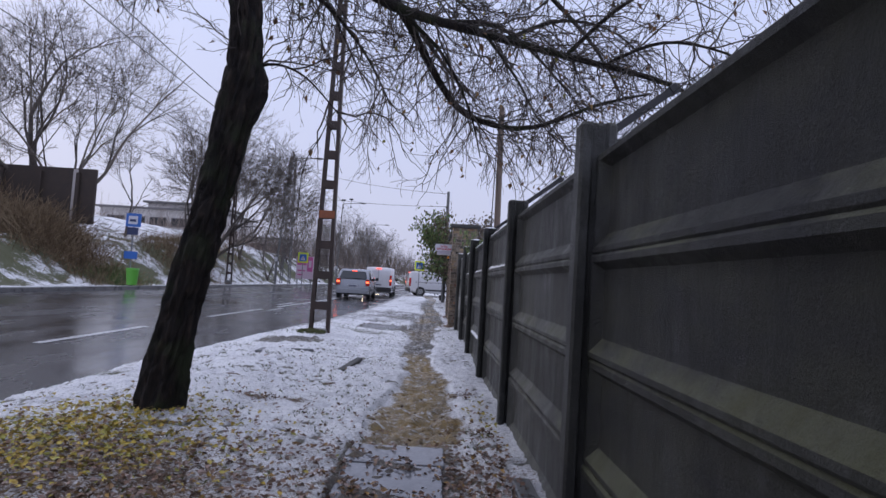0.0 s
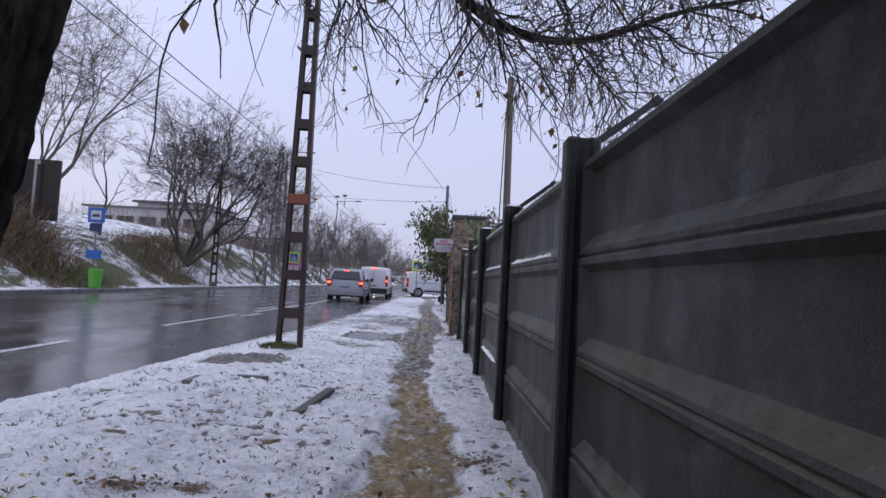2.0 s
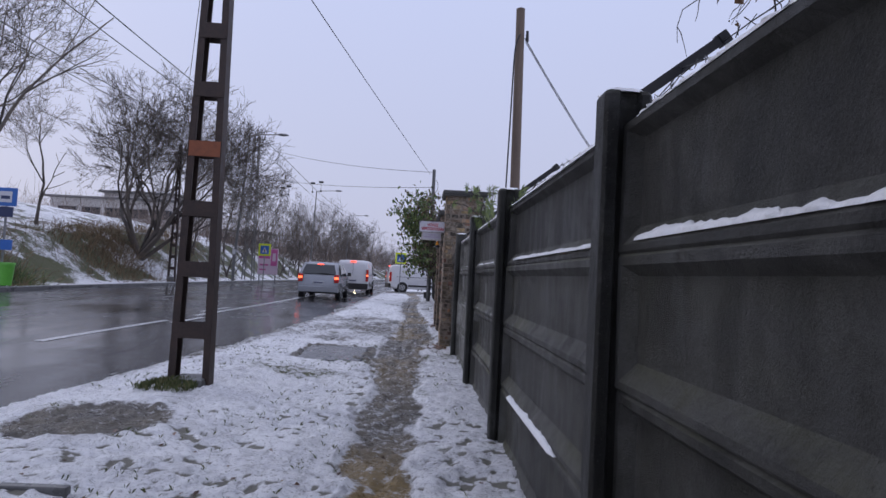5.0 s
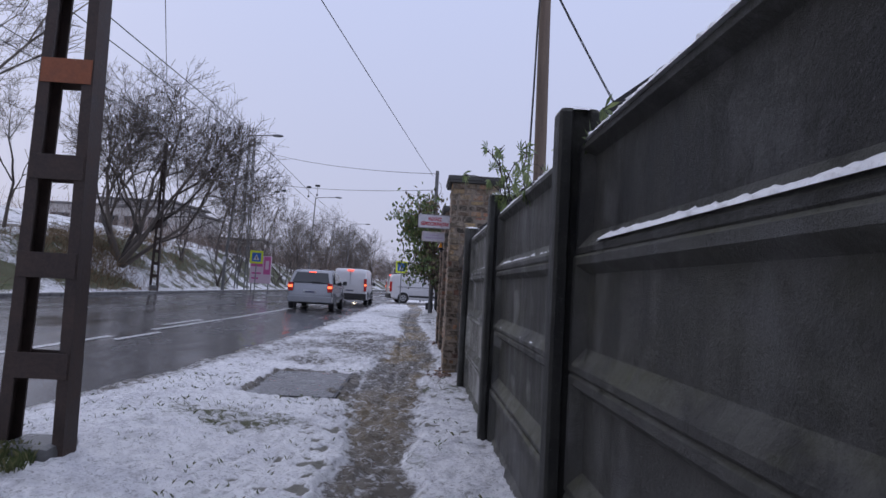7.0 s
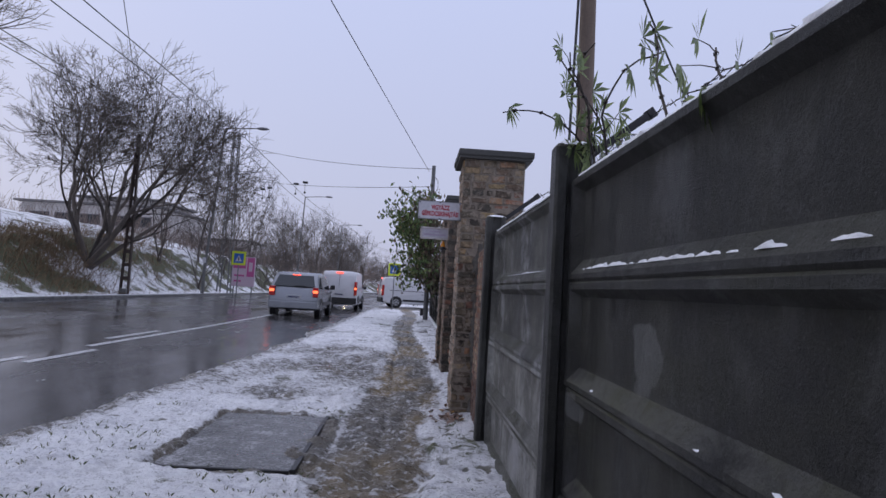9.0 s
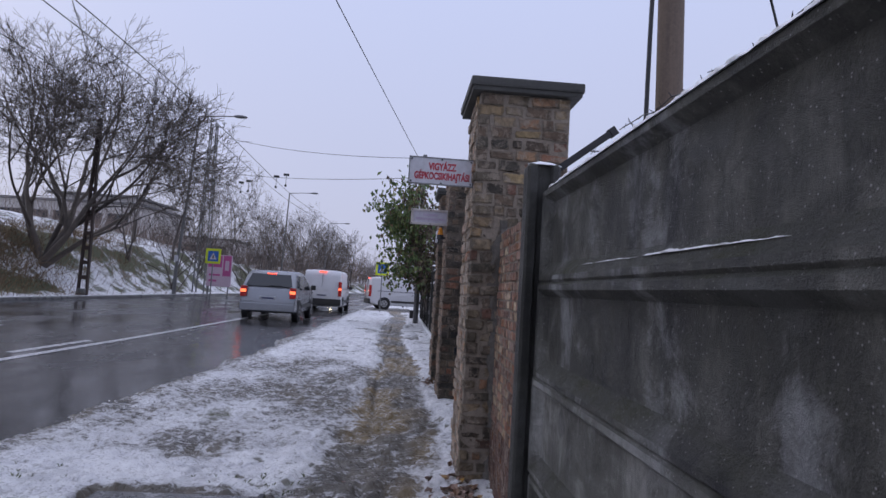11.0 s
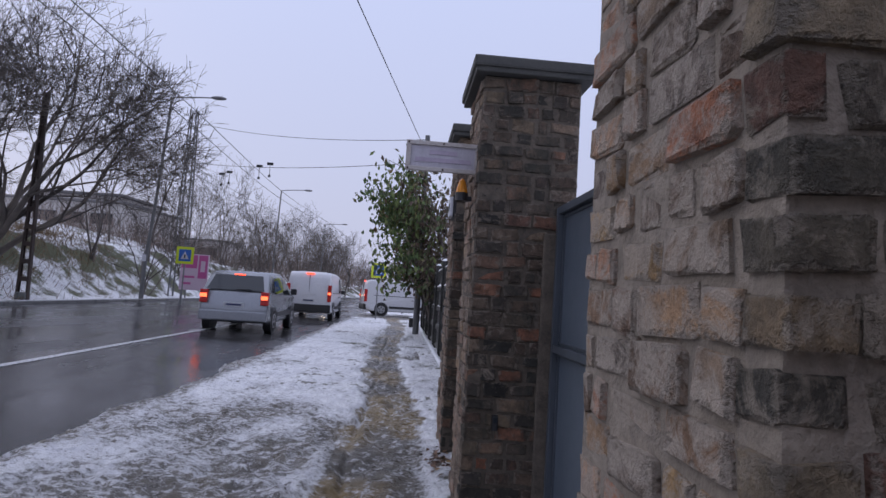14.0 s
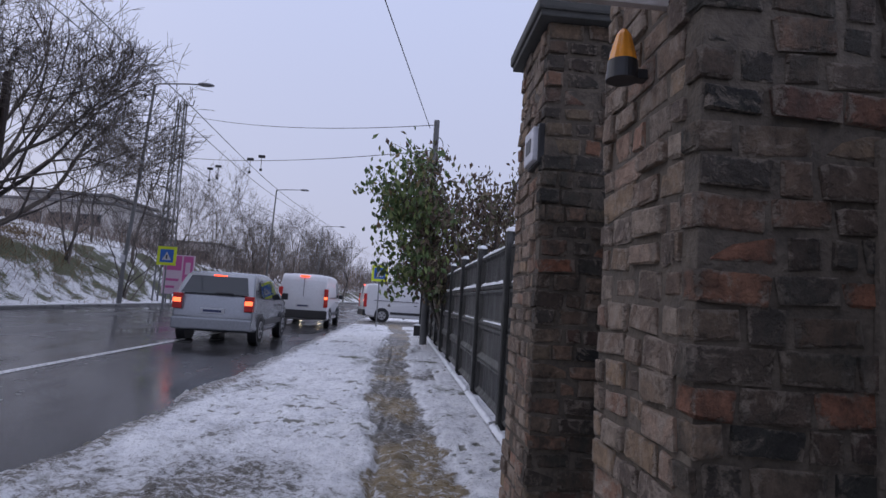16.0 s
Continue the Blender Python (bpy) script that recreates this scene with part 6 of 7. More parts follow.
def lattice_mast(at, height, w0, w1, label):
    t = thing("lattice_mast", label, "mast", at=at)
    for sx in (-1, 1):
        for sy in (-1, 1):
            part("leg", tubes("leg", [([(sx * w0, sy * w0, -0.3), (sx * w1, sy * w1, height)], 0.045, 0.04)], 4), M["lamp_pole"], t)
    lines, n = [], 16
    for k in range(n):
        a, b = k / n, (k + 1) / n
        wa, wb = w0 + (w1 - w0) * a, w0 + (w1 - w0) * b
        for s in (-1, 1):
            f = 1 if k % 2 else -1
            lines.append(([(-f * wa, s * wa, a * height), (f * wb, s * wb, b * height)], 0.02, 0.02))
            lines.append(([(s * wa, -f * wa, a * height), (s * wb, f * wb, b * height)], 0.02, 0.02))
    part("lacing", tubes("lacing", lines, 4), M["lamp_pole"], t, "zigzag steel lacing")
    part("bracket", tubes("bracket", [([(0, 0, height - 0.2), (0.55, 0, height - 0.2), (0.6, 0, height + 0.1)], 0.03, 0.03)], 5), M["steel_dark"], t)
    return t


lattice_mast((-11.9, 50.0, 0.5), 10.4, 0.34, 0.16, "grey lattice mast for the overhead wires")


def street_lamp(at, height, arm, label, lean=0.0):
    t = thing("street_lamp", label, "lamp post", "street lamps", at=at)
    part("pole", tubes("pole", [([(0, 0, -0.3), (0, 0, 1.2), (lean * 0.5, 0, height * 0.5), (lean, 0, height)], 0.10, 0.05)], 12), M["lamp_pole"], t, "grey tapered pole")
    part("arm", tubes("arm", [(bezier_line([(lean, 0, height - 0.05), (lean + 0.15, 0, height + 0.03), (lean + arm * 0.6, 0, height + 0.12), (lean + arm, 0, height + 0.16)], 12), 0.035, 0.028)], 8), M["lamp_pole"], t)
    bm = bmesh.new()
    bmesh.ops.create_uvsphere(bm, u_segments=16, v_segments=8, radius=0.5, matrix=Matrix.Translation((lean + arm + 0.3, 0, height + 0.17)) @ Matrix.Diagonal((0.72, 0.28, 0.17, 1)))
    part("lamp_head", bm, M["steel_grey"], t, "oval lamp head, not lit")
    part("notice", boxed(-0.09, 0.09, -0.112, -0.104, 1.55, 1.85), M["white_paint"], t, "small pale notice on the pole")
    return t


street_lamp((-10.95, 43.3, 0.45), 9.0, 1.75, "grey street lamp with a curved arm by the far kerb", 0.45)
street_lamp((-9.4, 88.0, 0.45), 8.6, 2.0, "far grey street lamp where the road bends", 0.2)
street_lamp((-10.3, 66.0, 0.45), 8.8, 1.9, "grey street lamp among the roadside trees", 0.2)

pole = thing("wooden_pole", "weathered wooden utility pole behind the fence", "utility pole")
part("pole", tubes("pole", [([(1.94, 16.5, -0.3), (1.92, 16.45, 2.0), (1.86, 16.4, 5.98)], 0.095, 0.075)], 14), M["wood"], pole)
bm = bmesh.new()
cyl(bm, (1.99, 16.36, 5.4), (1.99, 16.36, 5.58), 0.03, 0.022, 12)
part("insulator", bm, M["steel_dark"], pole)
part("downlead", tubes("downlead", [(bezier_line([(1.86, 16.33, 5.5), (1.78, 16.32, 5.2), (1.76, 16.35, 4.0), (1.74, 16.38, 2.5), (1.74, 16.4, 0.5)], 20), 0.014, 0.014)], 6), M["wire"], pole, "thick black cable down the pole")

far_pole = thing("concrete_pole", "slim grey pole with cross wires behind the leafy tree", "utility pole")
part("pole", tubes("pole", [([(0.98, 36.0, -0.2), (0.95, 35.9, 6.65)], 0.11, 0.085)], 10), M["lamp_pole"], far_pole)
part("fitting", tubes("fitting", [(bezier_line([(0.95, 35.9, 6.2), (1.15, 35.8, 6.0), (1.15, 35.8, 5.6), (0.95, 35.9, 5.4)], 10), 0.012, 0.012)], 5), M["wire"], far_pole)


def wire(name, a, b, sag, radius, label, category="wire", n=30):
    a, b = np.array(a, float), np.array(b, float)
    pts = [a + (b - a) * t - np.array([0, 0, sag * 4 * t * (1 - t)]) for t in np.linspace(0, 1, n)]
    return single(name, tubes(name, [(pts, radius, radius)], 5), M["wire"], label, category, "overhead wires")


wire("overhead_wire", (0.76, 35.9, 6.40), (-6.25, -5, 7.9), 0.15, 0.011, "thin slanting wire from the slim pole over the road")
wire("cross_wire", (0.95, 35.9, 6.52), (-11.8, 50.0, 10.2), 0.35, 0.012, "span wire across the road")
wire("cross_wire", (0.95, 35.9, 5.75), (-11.8, 50.0, 7.9), 0.25, 0.012, "lower span wire carrying the contact wires")
wire("house_wire", (1.95, 16.36, 5.45), (5.1, 19.5, 3.05), 0.1, 0.008, "cable pair from the wooden pole")
wire("house_wire", (1.97, 16.36, 5.38), (5.15, 19.5, 2.93), 0.1, 0.008, "cable pair from the wooden pole")
wire("cross_wire", (-1.8, 12.22, 7.8), (-12.1, 37.0, 8.2), 0.3, 0.010, "span wire between the steel masts")
for x in (-5.95, -6.6, -8.6, -9.2):
    pts = [(x + float(bend(np.array(y))), y, 6.15 + 0.12 * math.cos(y * 2 * math.pi / 31)) for y in np.linspace(-40, 120, 90)]
    single("contact_wire", tubes("contact_wire", [(pts, 0.012, 0.012)], 5), M["wire"], "trolley contact wire above the road", "wire", "contact wires")
for x, y in ((-5.95, 43.4), (-6.6, 44.1), (-8.6, 46.2), (-9.2, 46.9)):
    h = thing("wire_hanger", "small dark hanger holding a contact wire", "hanger", "wire hangers", at=(x + float(bend(np.array(y))), y, 6.25))
    bm = bmesh.new()
    cyl(bm, (0, 0, 0), (0, 0, 0.55), 0.012, 0.012, 8)
    part("rod", bm, M["steel_dark"], h)
    bm = bmesh.new()
    box(bm, -0.14, 0.14, -0.04, 0.04, 0.5, 0.62, 0.02)
    part("insulator", bm, M["steel_dark"], h)
    part("clamp", boxed(-0.05, 0.05, -0.03, 0.03, -0.06, 0.05, 0.01), M["steel_dark"], h)

# ---------------------------------------------------------------- street signs and furniture
def pedestrian_sign(at, rz, label, zc):
    t = thing("crossing_sign", label, "traffic sign", "crossing signs", at=at, rz=rz)
    bm = bmesh.new()
    cyl(bm, (0, 0.03, -0.3), (0, 0.03, zc + 0.42), 0.03, 0.03, 12)
    part("pole", bm, M["steel_grey"], t)
    part("border", boxed(-0.36, 0.36, -0.012, 0.0, zc - 0.36, zc + 0.36, 0.004), M["sign_yellow"], t, "bright yellow-green reflective border")
    part("face", boxed(-0.25, 0.25, -0.018, -0.0125, zc - 0.25, zc + 0.25, 0.002), M["sign_blue"], t, "blue square")
    bm = bmesh.new()
    v = [bm.verts.new(p) for p in ((-0.17, -0.021, zc - 0.16), (0.17, -0.021, zc - 0.16), (0.0, -0.021, zc + 0.16))]
    f = bm.faces.new(v)
    ex = bmesh.ops.extrude_face_region(bm, geom=[f])
    bmesh.ops.translate(bm, vec=(0, 0.002, 0), verts=[g for g in ex["geom"] if isinstance(g, bmesh.types.BMVert)])
    bmesh.ops.recalc_face_normals(bm, faces=bm.faces)
    part("triangle", bm, M["white_paint"], t, "white triangle")
    part("mark", boxed(-0.03, 0.03, -0.025, -0.0215, zc - 0.12, zc + 0.04), M["black_plastic"], t)
    return t


pedestrian_sign((-8.78, 42.0, 0.36), 0, "blue crossing sign with yellow-green border by the far kerb", 1.97)
pedestrian_sign((-0.72, 45.2, 0.0), 0, "blue crossing sign with yellow-green border below the leafy tree", 2.35)

bb = thing("poster_stand", "pink and white poster stand beyond the far kerb", "billboard", at=(-9.1, 44.2, 0.4))
part("board", boxed(-0.62, 0.62, 0.0, 0.09, 0.45, 2.1, 0.01), M["poster_pale"], bb)
part("poster_top", boxed(-0.58, 0.12, -0.006, -0.001, 1.45, 2.06), M["pink"], bb)
part("poster_side", boxed(0.18, 0.58, -0.006, -0.001, 1.0, 2.06), M["pink"], bb)
part("poster_text", boxed(-0.5, 0.05, -0.006, -0.001, 1.0, 1.1), M["pink"], bb)
part("poster_text", boxed(-0.5, -0.1, -0.006, -0.001, 0.7, 0.8), M["pink"], bb)
part("poster_text", boxed(0.28, 0.48, -0.010, -0.0065, 1.3, 1.8), M["poster_pale"], bb)
for x in (-0.5, 0.5):
    part("leg", boxed(x - 0.03, x + 0.03, 0.02, 0.07, -0.2, 0.45), M["steel_grey"], bb)

bus = thing("bus_stop_sign", "blue bus stop sign on a grey pole", "bus stop", at=(-11.0, 23.0, z_at(-11.1, 23.0) - 0.02))
bm = bmesh.new()
cyl(bm, (0, 0, -0.3), (0, 0, 2.8), 0.028, 0.028, 12)
part("pole", bm, M["steel_grey"], bus)
part("sign_box", boxed(-0.27, 0.27, -0.07, 0.0, 2.28, 2.78, 0.012), M["sign_blue"], bus, "blue sign box")
part("pictogram", boxed(-0.17, 0.17, -0.076, -0.0705, 2.38, 2.68), M["white_paint"], bus, "white field with a dark bar")
part("pictogram_bar", boxed(-0.12, 0.12, -0.08, -0.0765, 2.47, 2.56), M["sign_blue_dark"], bus)
part("line_board", boxed(-0.2, 0.2, -0.05, -0.01, 1.98, 2.26, 0.006), M["sign_blue_dark"], bus, "dark board below the sign")
part("timetable", boxed(-0.24, 0.24, -0.06, 0.0, 1.08, 1.36, 0.01), M["sign_blue"], bus, "blue timetable case")
bin_ = thing("litter_bin", "bright green plastic litter bin on the bus stop pole", "litter bin", at=(-10.86, 22.95, z_at(-11.0, 23.0)))
bm = bmesh.new()
cyl(bm, (0, 0, 0.10), (0, 0, 0.66), 0.17, 0.215, 24)
part("tub", bm, M["bin_green"], bin_)
bm = bmesh.new()
cyl(bm, (0, 0, 0.66), (0, 0, 0.72), 0.235, 0.225, 24)
part("rim", bm, M["bin_green"], bin_)
bm = bmesh.new()
cyl(bm, (0, 0, -0.1), (0, 0, 0.11), 0.05, 0.05, 12)
part("foot", bm, M["steel_dark"], bin_)

board = thing("billboard", "large dark billboard seen from behind on the bank", "billboard")
part("back", boxed(-18.9, -14.3, 26.0, 26.15, 2.75, 5.1, 0.02), M["hedge_board"], board)
for x in (-18.2, -16.6, -15.0):
    part("support", boxed(x - 0.07, x + 0.07, 25.86, 26.0, 0.6, 4.9, 0.01), M["hedge_board"], board)
part("edge_batten", boxed(-15.25, -15.05, 25.97, 25.998, 2.8, 5.05), M["sign_rusty"], board)

stand = thing("roadside_post", "thin dark post with a square black foot on the footpath", "post", at=(1.02, 40.3, 0))
part("post", boxed(-0.03, 0.03, -0.03, 0.03, 0.0, 2.3, 0.004), M["steel_dark"], stand)
part("foot", boxed(-0.2, 0.2, -0.2, 0.2, -0.02, 0.36, 0.02), M["steel_dark"], stand, "black box-shaped foot with snow")
ridges("snow_on_post", [(40.12, 40.48, 1.02, 0.36, 0.36, 0.04, 3, -0.3)], M["snow"], "snow on the foot of the post")
for k, (x, y, h) in enumerate(((0.6, 55.5, 2.6), (0.9, 58.0, 1.1), (0.2, 62, 2.4), (1.2, 66, 3.0))):
    single("street_post", boxed(x - 0.06, x + 0.06, y - 0.06, y + 0.06, -0.1, h, 0.01), M["steel_dark"], "dark post beside the far footpath", "post", "far posts")

# covers in the verge and wet paving
cover = thing("inspection_cover", "large wet grey inspection cover in the snow", "cover")
part("slab", boxed(-1.42, -0.48, 14.92, 16.62, -0.14, -0.032, 0.006), M["slab_snowy"], cover)
part("edge", boxed(-0.475, -0.44, 14.9, 16.64, -0.1, -0.022, 0.006), M["steel_dark"], cover, "dark steel edge angle")
part("edge", boxed(-1.42, -0.48, 14.87, 14.90, -0.1, -0.024, 0.004), M["steel_dark"], cover, "dark steel edge angle")
single("slab_edge", boxed(-0.05, 0.04, -0.54, 0.54, -0.08, 0.045, 0.014, m=pose(-0.74, 8.75, 0.0, 0.6, 0, -5.5)), M["cap"], "raised dark concrete edge showing through the snow", "slab")
for x0, x1, y0, y1 in ((-1.72, -1.38, 9.42, 9.47), (-1.24, -0.86, 9.40, 9.45), (-2.05, -1.98, 8.85, 9.2)):
    z = z_at((x0 + x1) / 2, (y0 + y1) / 2)
    single("slab_edge", boxed(x0, x1, y0, y1, z - 0.08, z + 0.006, 0.012), M["slab"], "broken dark concrete frame of a cover under snow", "slab")
pav = thing("paving", "soaked concrete paving slabs with a dark joint in the path", "paving", kind="structure")
part("slab", boxed(-0.26, 0.42, 4.80, 5.22, -0.12, -0.026, 0.008), M["slab_wet"], pav)
part("slab", boxed(-0.24, 0.40, 4.05, 4.785, -0.12, -0.030, 0.008), M["slab_wet"], pav)

# ---------------------------------------------------------------- the hall on the bank
hall = thing("flat_building", "low cream building with flat dark roof beyond the bank", "building", at=(-31, 78, 4.9), rz=-4)
part("wall", boxed(-13, 3, 0, 12, -2.5, 3.6), M["render_wall"], hall)
part("roof", boxed(-13.5, 3.5, -0.7, 12.6, 3.6, 3.82, 0.03), M["roof_dark"], hall, "dark flat roof with overhang")
part("wing", boxed(-8, 1, 2.5, 12, 3.82, 4.7), M["render_wall"], hall)
part("wing_roof", boxed(-8.5, 1.5, 2.0, 12.5, 4.7, 4.95), M["roof_dark"], hall)
for k in range(5):
    x = -12 + k * 2.9
    w = part("window", boxed(x, x + 2.3, -0.05, 0.02, 1.4, 2.6), M["steel_grey"], hall)
    for j in range(2):
        part("pane", boxed(x + 0.06 + j * 1.13, x + 1.1 + j * 1.13, -0.07, -0.051, 1.48, 2.52), M["glass"], w)
low = thing("low_building", "long pale low building behind the roadside trees", "building", at=(-37, 88, 3.5), rz=2)
part("wall", boxed(-2, 16, 0, 8, -2, 2.6), M["render_wall"], low)
part("roof", boxed(-2.4, 16.4, -0.4, 8.4, 2.6, 2.8), M["roof_dark"], low)
for k in range(6):
    x = -1 + k * 2.8
    w = part("window", boxed(x, x + 2.2, -0.05, 0.02, 0.6, 1.8), M["steel_grey"], low)
    part("pane", boxed(x + 0.06, x + 2.14, -0.07, -0.051, 0.67, 1.73), M["glass"], w)

# ---------------------------------------------------------------- vehicles
def loft(profile, width, belt, taper, nose=0.0):
    """Body from a side outline (y, z), rounded at the flanks and drawn in above the belt."""
    bm = bmesh.new()
    cy, cz = sum(p[0] for p in profile) / len(profile), sum(p[1] for p in profile) / len(profile)
    top = max(p[1] for p in profile)
    stations = [(-1.0, 0.10), (-0.985, 0.045), (-0.93, 0.0), (0, -0.012), (0.93, 0.0), (0.985, 0.045), (1.0, 0.10)]
    L = max(p[0] for p in profile)
    rings = []
    for s, inset in stations:
        ring = []
        for y, z in profile:
            k = max(0.0, (z - belt) / (top - belt))
            x = s * width / 2 * (1 - taper * k) * (1 - nose * smooth(L - 0.7, L, np.array(y)) - 0.03 * smooth(0.35, 0.0, np.array(y)))
            ring.append(bm.verts.new((float(x), y + (cy - y) * inset * 0.28, z + (cz - z) * inset)))
        rings.append(ring)
    n = len(profile)
    for a, b in zip(rings, rings[1:]):
        for i in range(n):
            bm.faces.new((a[i], a[(i + 1) % n], b[(i + 1) % n], b[i]))
    bm.faces.new(rings[0][::-1])
    bm.faces.new(rings[-1])
    bmesh.ops.recalc_face_normals(bm, faces=bm.faces)
    for f in bm.faces:
        f.smooth = len(f.verts) == 4
    return bm


def panel_of(points, thickness_dir):
    """A thin plate from a polygon, thickened along a direction."""
    bm = bmesh.new()
    f = bm.faces.new([bm.verts.new(p) for p in points])
    ex = bmesh.ops.extrude_face_region(bm, geom=[f])
    bmesh.ops.translate(bm, vec=thickness_dir, verts=[g for g in ex["geom"] if isinstance(g, bmesh.types.BMVert)])
    bmesh.ops.recalc_face_normals(bm, faces=bm.faces)
    return bm


def wheel_parts(t, x, y, r):
    s = 1 if x > 0 else -1
    bm = bmesh.new()
    cyl(bm, (x - s * 0.20, y, r), (x, y, r), r, r, 28)
    bmesh.ops.bevel(bm, geom=[e for e in bm.edges if len(e.link_faces) == 2 and any(len(f.verts) > 4 for f in e.link_faces)], offset=0.025, segments=2, affect="EDGES")
    w = part("wheel", bm, M["tyre"], t)
    bm = bmesh.new()
    cyl(bm, (x - s * 0.02, y, r), (x + s * 0.006, y, r), r * 0.66, r * 0.63, 28)
    part("rim", bm, M["rim"], w)
    for k in range(5):
        a = 2 * math.pi * k / 5
        bm = bmesh.new()
        box(bm, 0, 0.012, -r * 0.09, r * 0.09, r * 0.22, r * 0.52, 0.0, m=pose(x + (0.004 if s > 0 else -0.016), y, r) @ pose(0, 0, 0, math.degrees(a), 0, 0))
        part("vent", bm, M["black_plastic"], w)


def vehicle(name, label, category, profile, width, belt, taper, paint, wheels, wr, side_glass, rear_glass, front_glass, at, rz, tail=None, head=None, nose=0.12, extra=None, bumper=0.62):
    t = thing(name, label, category, at=at, rz=rz)
    part("body", loft(profile, width, belt, taper, nose), paint, t)
    top = max(p[1] for p in profile)
    L = max(p[0] for p in profile)

    def flank(z):
        return width / 2 * (1 - taper * max(0.0, (z - belt) / (top - belt)))

    for s in (-1, 1):
        for poly in side_glass:
            part("side_window", panel_of([(s * (flank(z) + 0.001), y, z) for y, z in poly], (s * 0.006, 0, 0)), M["glass"], t)
        for y in wheels:
            wheel_parts(t, s * (width / 2 + 0.008), y, wr)
            bm = bmesh.new()
            cyl(bm, (s * (width / 2 - 0.2), y, wr + 0.01), (s * (width / 2 + 0.003), y, wr + 0.01), wr * 1.16, wr * 1.16, 32)
            part("wheel_arch", bm, M["black_plastic"], t)
        bm = bmesh.new()
        box(bm, -0.05, 0.13, -0.05, 0.05, -0.09, 0.09, 0.03, m=pose(s * (width / 2 + 0.06), L - 1.35, belt + 0.12) @ Matrix.Diagonal((s, 1, 1, 1)))
        part("wing_mirror", bm, M["black_plastic"], t)
        part("side_moulding", boxed(*sorted((s * (width / 2 - 0.01), s * (width / 2 + 0.006))), wheels[0] + wr * 1.25, wheels[1] - wr * 1.25, 0.42, 0.55, 0.004), M["black_plastic"], t)
        for yh in (L * 0.55, L * 0.68):
            part("door_handle", boxed(*sorted((s * (width / 2 - 0.01), s * (width / 2 + 0.02))), yh - 0.08, yh + 0.06, belt - 0.14, belt - 0.10, 0.006), M["black_plastic"], t)
    y0, z0, y1, z1, w0, w1 = rear_glass
    part("rear_window", panel_of([(-w0, y0, z0), (w0, y0, z0), (w1, y1, z1), (-w1, y1, z1)], (0, -0.006, 0)), M["glass"], t)
    y0, z0, y1, z1, w0, w1 = front_glass
    part("windscreen", panel_of([(-w0, y0, z0), (w0, y0, z0), (w1, y1, z1), (-w1, y1, z1)], (0, 0.012, 0.008)), M["glass"], t)
    part("rear_bumper", boxed(-width / 2 + 0.03, width / 2 - 0.03, -0.055, 0.14, 0.30, bumper, 0.035), M["black_plastic"] if paint == M["van_white"] else paint, t)
    part("front_bumper", boxed(-width / 2 + 0.12, width / 2 - 0.12, L - 0.18, L + 0.03, 0.26, 0.58, 0.05), M["black_plastic"], t)
    pz = bumper + 0.16
    pl = part("number_plate", boxed(-0.26, 0.26, -0.022, -0.004, pz - 0.055, pz + 0.055, 0.004), M["plate"], t)
    part("plate_bar", boxed(-0.2, 0.2, -0.026, -0.0225, pz - 0.025, pz + 0.025), M["sign_blue_dark"], pl)
    pl = part("number_plate", boxed(-0.26, 0.26, L + 0.028, L + 0.04, 0.40, 0.51, 0.004), M["plate"], t)
    part("plate_bar", boxed(-0.2, 0.2, L + 0.0405, L + 0.044, 0.43, 0.48), M["sign_blue_dark"], pl)
    for s in (-1, 1):
        x0, x1, za, zb, mid = tail
        lamp = part("tail_lamp", boxed(*sorted((s * x0, s * x1)), -0.03, 0.13, za, zb, 0.015), M["tail_dull"], t)
        part("lit_lamp", boxed(*sorted((s * (x0 + 0.015), s * (x1 - 0.012))), -0.036, -0.0305, mid - 0.05, mid + 0.045), M["tail_warm"], lamp, "lit brake lamp")
        x0, x1, za, zb = head
        lamp = part("headlamp", boxed(*sorted((s * x0, s * x1)), L - 0.35, L - 0.03, za, zb, 0.03), M["steel_grey"], t)
        part("lit_lamp", boxed(*sorted((s * (x0 + 0.05), s * (x1 - 0.06))), L - 0.034, L - 0.012, za + 0.03, zb - 0.03, 0.01), M["head_lit"], lamp, "lit headlamp")
    part("grille", boxed(-head[0] + 0.04, head[0] - 0.04, L - 0.12, L - 0.005, head[2] - 0.04, head[3] - 0.06, 0.01), M["black_plastic"], t)
    for nm, arg, mat in extra or ():
        part(nm, boxed(*arg), mat, t)
    return t


VAN = [(0.02, 0.32), (0.0, 0.6), (0.0, 1.1), (0.05, 1.7), (0.12, 1.9), (0.3, 1.97), (2.6, 1.98), (3.45, 1.93), (3.75, 1.80), (4.35, 1.22), (4.6, 1.10), (4.93, 0.92), (5.0, 0.7), (4.98, 0.3), (4.6, 0.24), (0.4, 0.24)]
VAN_SIDE = [[(3.0, 1.12), (4.05, 1.16), (3.62, 1.74), (3.0, 1.78)]]
van_args = dict(profile=VAN, width=1.92, belt=1.05, taper=0.10, paint=M["van_white"], wheels=(0.95, 4.05), wr=0.34, side_glass=VAN_SIDE, rear_glass=(0.012, 1.24, 0.05, 1.66, 0.02, 0.018), front_glass=(4.31, 1.25, 3.78, 1.79, 0.80, 0.70), tail=(0.78, 0.93, 0.75, 1.45, 1.1), head=(0.55, 0.86, 0.78, 1.02))
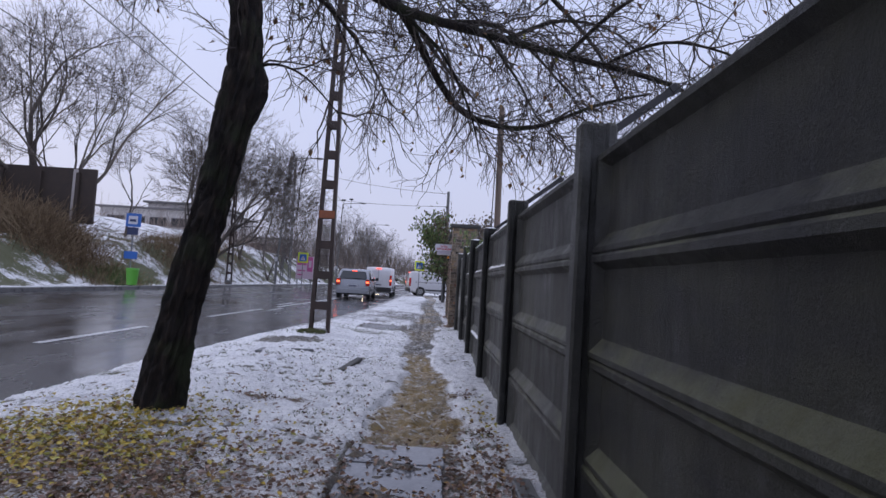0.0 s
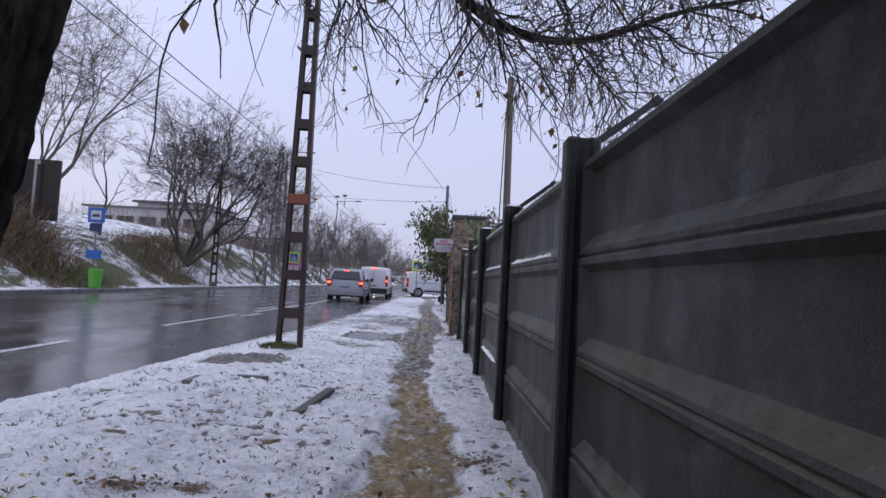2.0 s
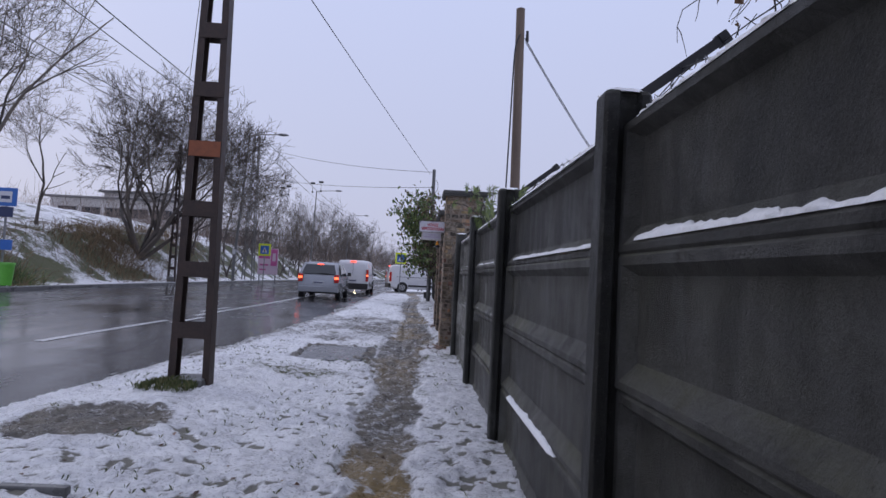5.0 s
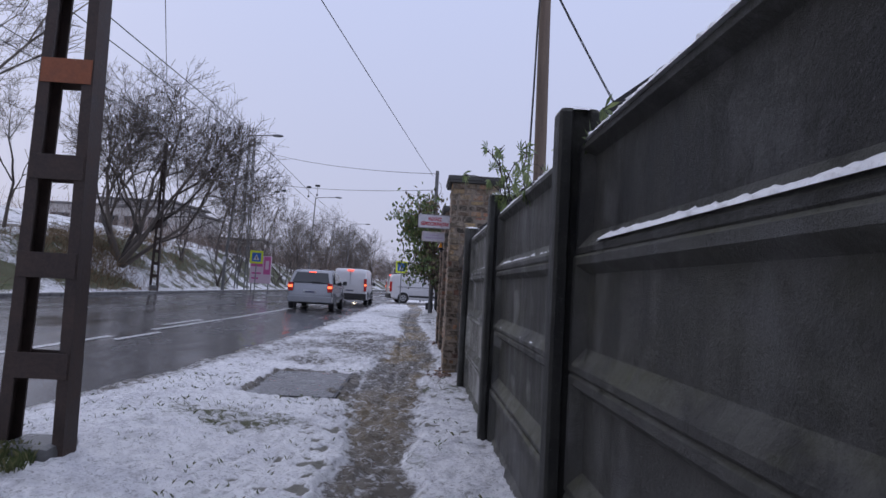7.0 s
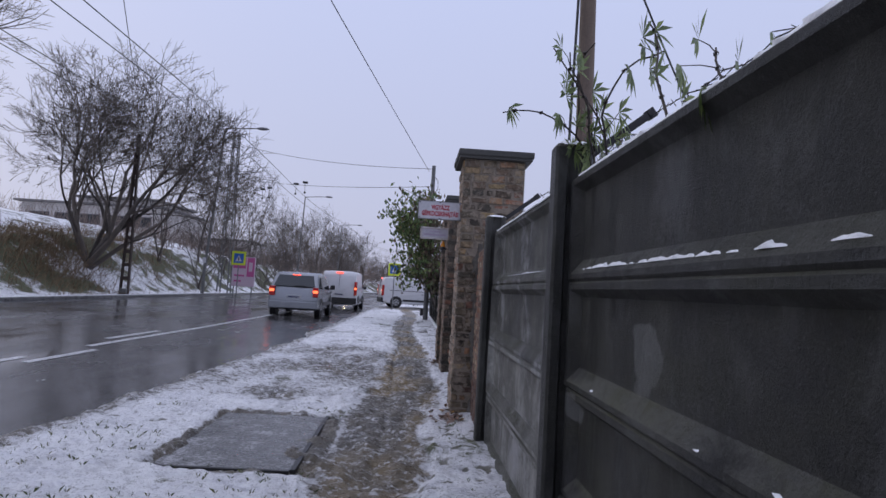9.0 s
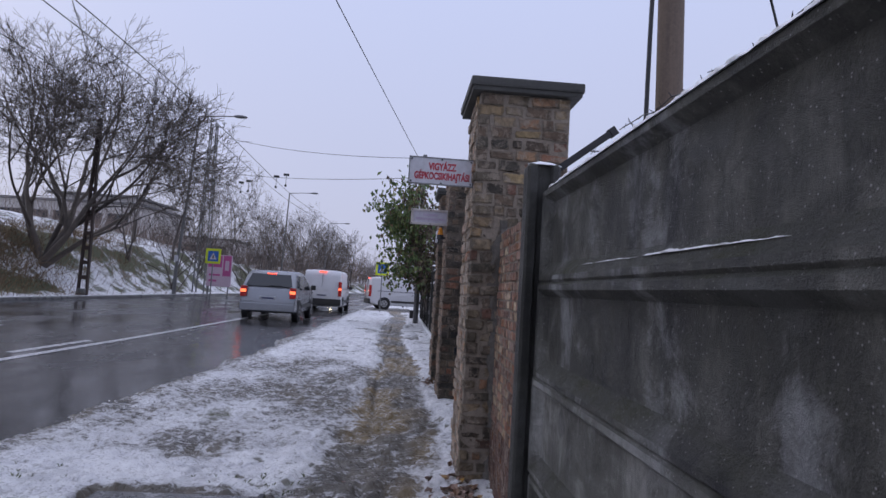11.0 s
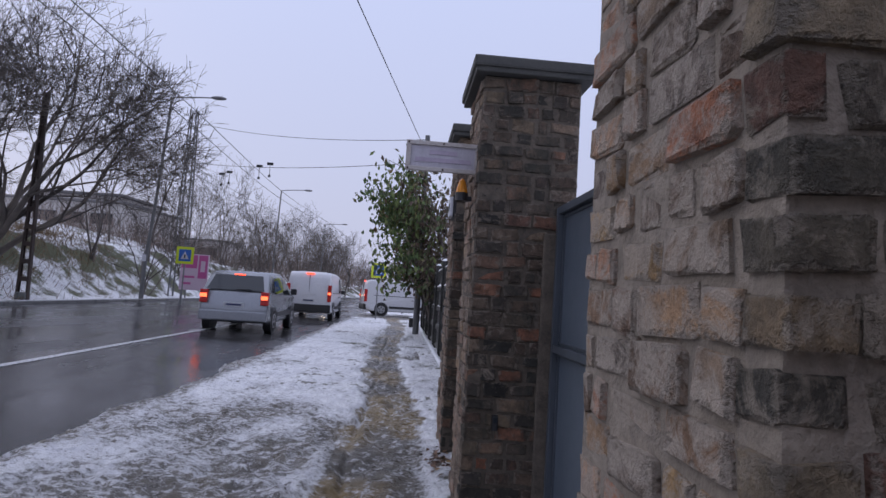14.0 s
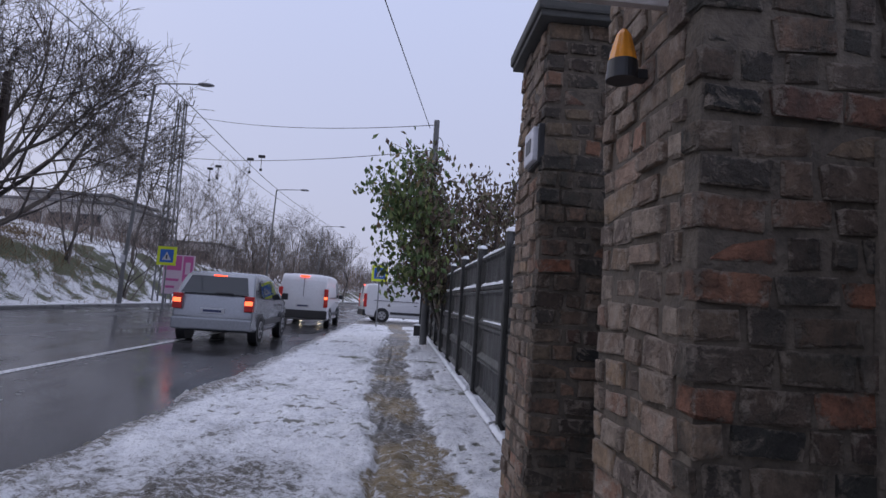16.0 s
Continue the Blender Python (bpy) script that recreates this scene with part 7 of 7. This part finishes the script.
van_extra = [("door_seam", (-0.006, 0.006, -0.006, 0.05, 0.66, 1.85), M["black_plastic"]), ("handle_bar", (-0.32, 0.32, -0.02, 0.02, 0.98, 1.06), M["van_white"]), ("high_brake_lamp", (-0.17, 0.17, 0.06, 0.10, 1.88, 1.93), M["tail_lit"]), ("side_rail", (0.955, 0.972, 0.5, 2.9, 1.10, 1.13), M["black_plastic"]), ("roof_snow", (-0.55, 0.55, 0.5, 2.4, 1.965, 2.0), M["snow"])]


def lane(y, off):
    return float(np.interp(y, [0, 15, 25, 60], [-5.15, -4.98, -4.66, -4.5]) + bend(np.array(y))) + off


def on_road(y, off):
    x = lane(y, off)
    return (x, y, float(road_z(np.array(x), np.array(y))) + 0.004)


vehicle("panel_van", "white panel van with lit brake lamps on the wet road", "van", at=on_road(41.5, 1.15), rz=0, extra=van_extra, **van_args)
HATCH = [(0.10, 0.30), (0.0, 0.42), (-0.02, 0.62), (0.03, 0.74), (0.05, 0.98), (0.14, 1.12), (0.30, 1.38), (0.42, 1.52), (0.62, 1.59), (1.4, 1.63), (2.0, 1.60), (2.45, 1.50), (3.0, 1.22), (3.35, 1.06), (3.8, 0.94), (4.1, 0.80), (4.25, 0.62), (4.25, 0.38), (4.05, 0.26), (0.4, 0.24)]
HATCH_SIDE = [[(0.72, 1.10), (0.98, 1.06), (0.98, 1.46), (0.86, 1.44)], [(1.03, 1.05), (1.86, 1.02), (1.86, 1.51), (1.03, 1.48)], [(1.92, 1.02), (2.95, 1.02), (2.4, 1.42), (1.92, 1.51)]]
vehicle("hatchback_car", "silver compact people carrier with glowing brake lamps", "car", HATCH, 1.80, 1.0, 0.16, M["car_silver"], (0.75, 3.4), 0.315, HATCH_SIDE, (0.065, 1.10, 0.345, 1.50, 0.74, 0.62), (3.06, 1.24, 2.52, 1.51, 0.72, 0.62), on_road(32.2, 0.72), 0, tail=(0.68, 0.875, 0.74, 1.08, 0.93), head=(0.52, 0.82, 0.62, 0.80), bumper=0.56, extra=[("high_brake_lamp", (-0.14, 0.14, 0.36, 0.42, 1.50, 1.53), M["tail_lit"]), ("rear_wiper", (0.02, 0.42, 0.035, 0.055, 1.11, 1.135), M["black_plastic"])])
vehicle("panel_van", "white panel van turning into the side street", "van", at=(-1.75, 50.6, 0.0), rz=-78, extra=van_extra, **van_args)
vehicle("panel_van", "small white van with lit headlamps coming along the wet road", "van", at=on_road(66.0, -2.2), rz=180, extra=None, **van_args)
vehicle("estate_car", "dark car with lit headlamps far along the road", "car", HATCH, 1.76, 1.0, 0.16, M["car_blue"], (0.75, 3.4), 0.315, HATCH_SIDE, (0.065, 1.10, 0.345, 1.50, 0.74, 0.62), (3.06, 1.24, 2.52, 1.51, 0.72, 0.62), on_road(104.0, -2.0), 180, tail=(0.66, 0.86, 0.72, 1.06, 0.92), head=(0.52, 0.82, 0.62, 0.80), bumper=0.56)

# ---------------------------------------------------------------- bricks, last
for t, y, x0, x1, dp, top, sd in ((p1, 17.02, 0.775, 1.44, 0.62, 2.72, 1), (p2, 19.99, 0.825, 1.44, 0.62, 2.68, 2), (p3, 21.5, 0.825, 1.42, 0.60, 2.70, 3)):
    # Darker brick copies on the fronts, paler ones on the road sides.
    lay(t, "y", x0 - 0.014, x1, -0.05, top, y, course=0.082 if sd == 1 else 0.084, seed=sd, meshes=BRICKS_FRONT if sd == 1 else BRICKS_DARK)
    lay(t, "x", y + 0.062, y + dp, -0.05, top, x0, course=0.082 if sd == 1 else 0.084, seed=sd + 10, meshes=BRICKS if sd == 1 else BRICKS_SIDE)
r = random.Random(50)
k, rest = 0, bmesh.new()
for z in np.arange(-0.05, 1.66, 0.0585):
    y = 15.885 - (0.045 if k % 2 else 0)
    while y < 17.0:
        w = 0.067 * r.uniform(0.8, 1.15) if r.random() < 0.72 else 0.135
        a, b = max(y, 15.885), min(y + w, 17.025)
        y += w
        if b - a < 0.025:
            continue
        cy = (a + b) / 2
        x = 0.955 + (cy - 15.885) / 1.145 * 0.03
        m = pose(x + 0.032 - r.uniform(-0.2, 1.0) * 0.008, cy, z + 0.03, r.uniform(-2, 2), 0, r.uniform(-2, 2)) @ Matrix.Diagonal((0.07, b - a - r.uniform(0.006, 0.014), 0.0585 - r.uniform(0.006, 0.013), 1))
        if z > 0.38:
            ob = part("brick", BRICKS_RED[r.randrange(7)], None, wall)
            ob.matrix_local = m
        else:
            bmesh.ops.create_cube(rest, size=1.0, matrix=m)
    k += 1
tagged(part("lower_brick", rest, M["brick_red"], wall), kind="stuff")
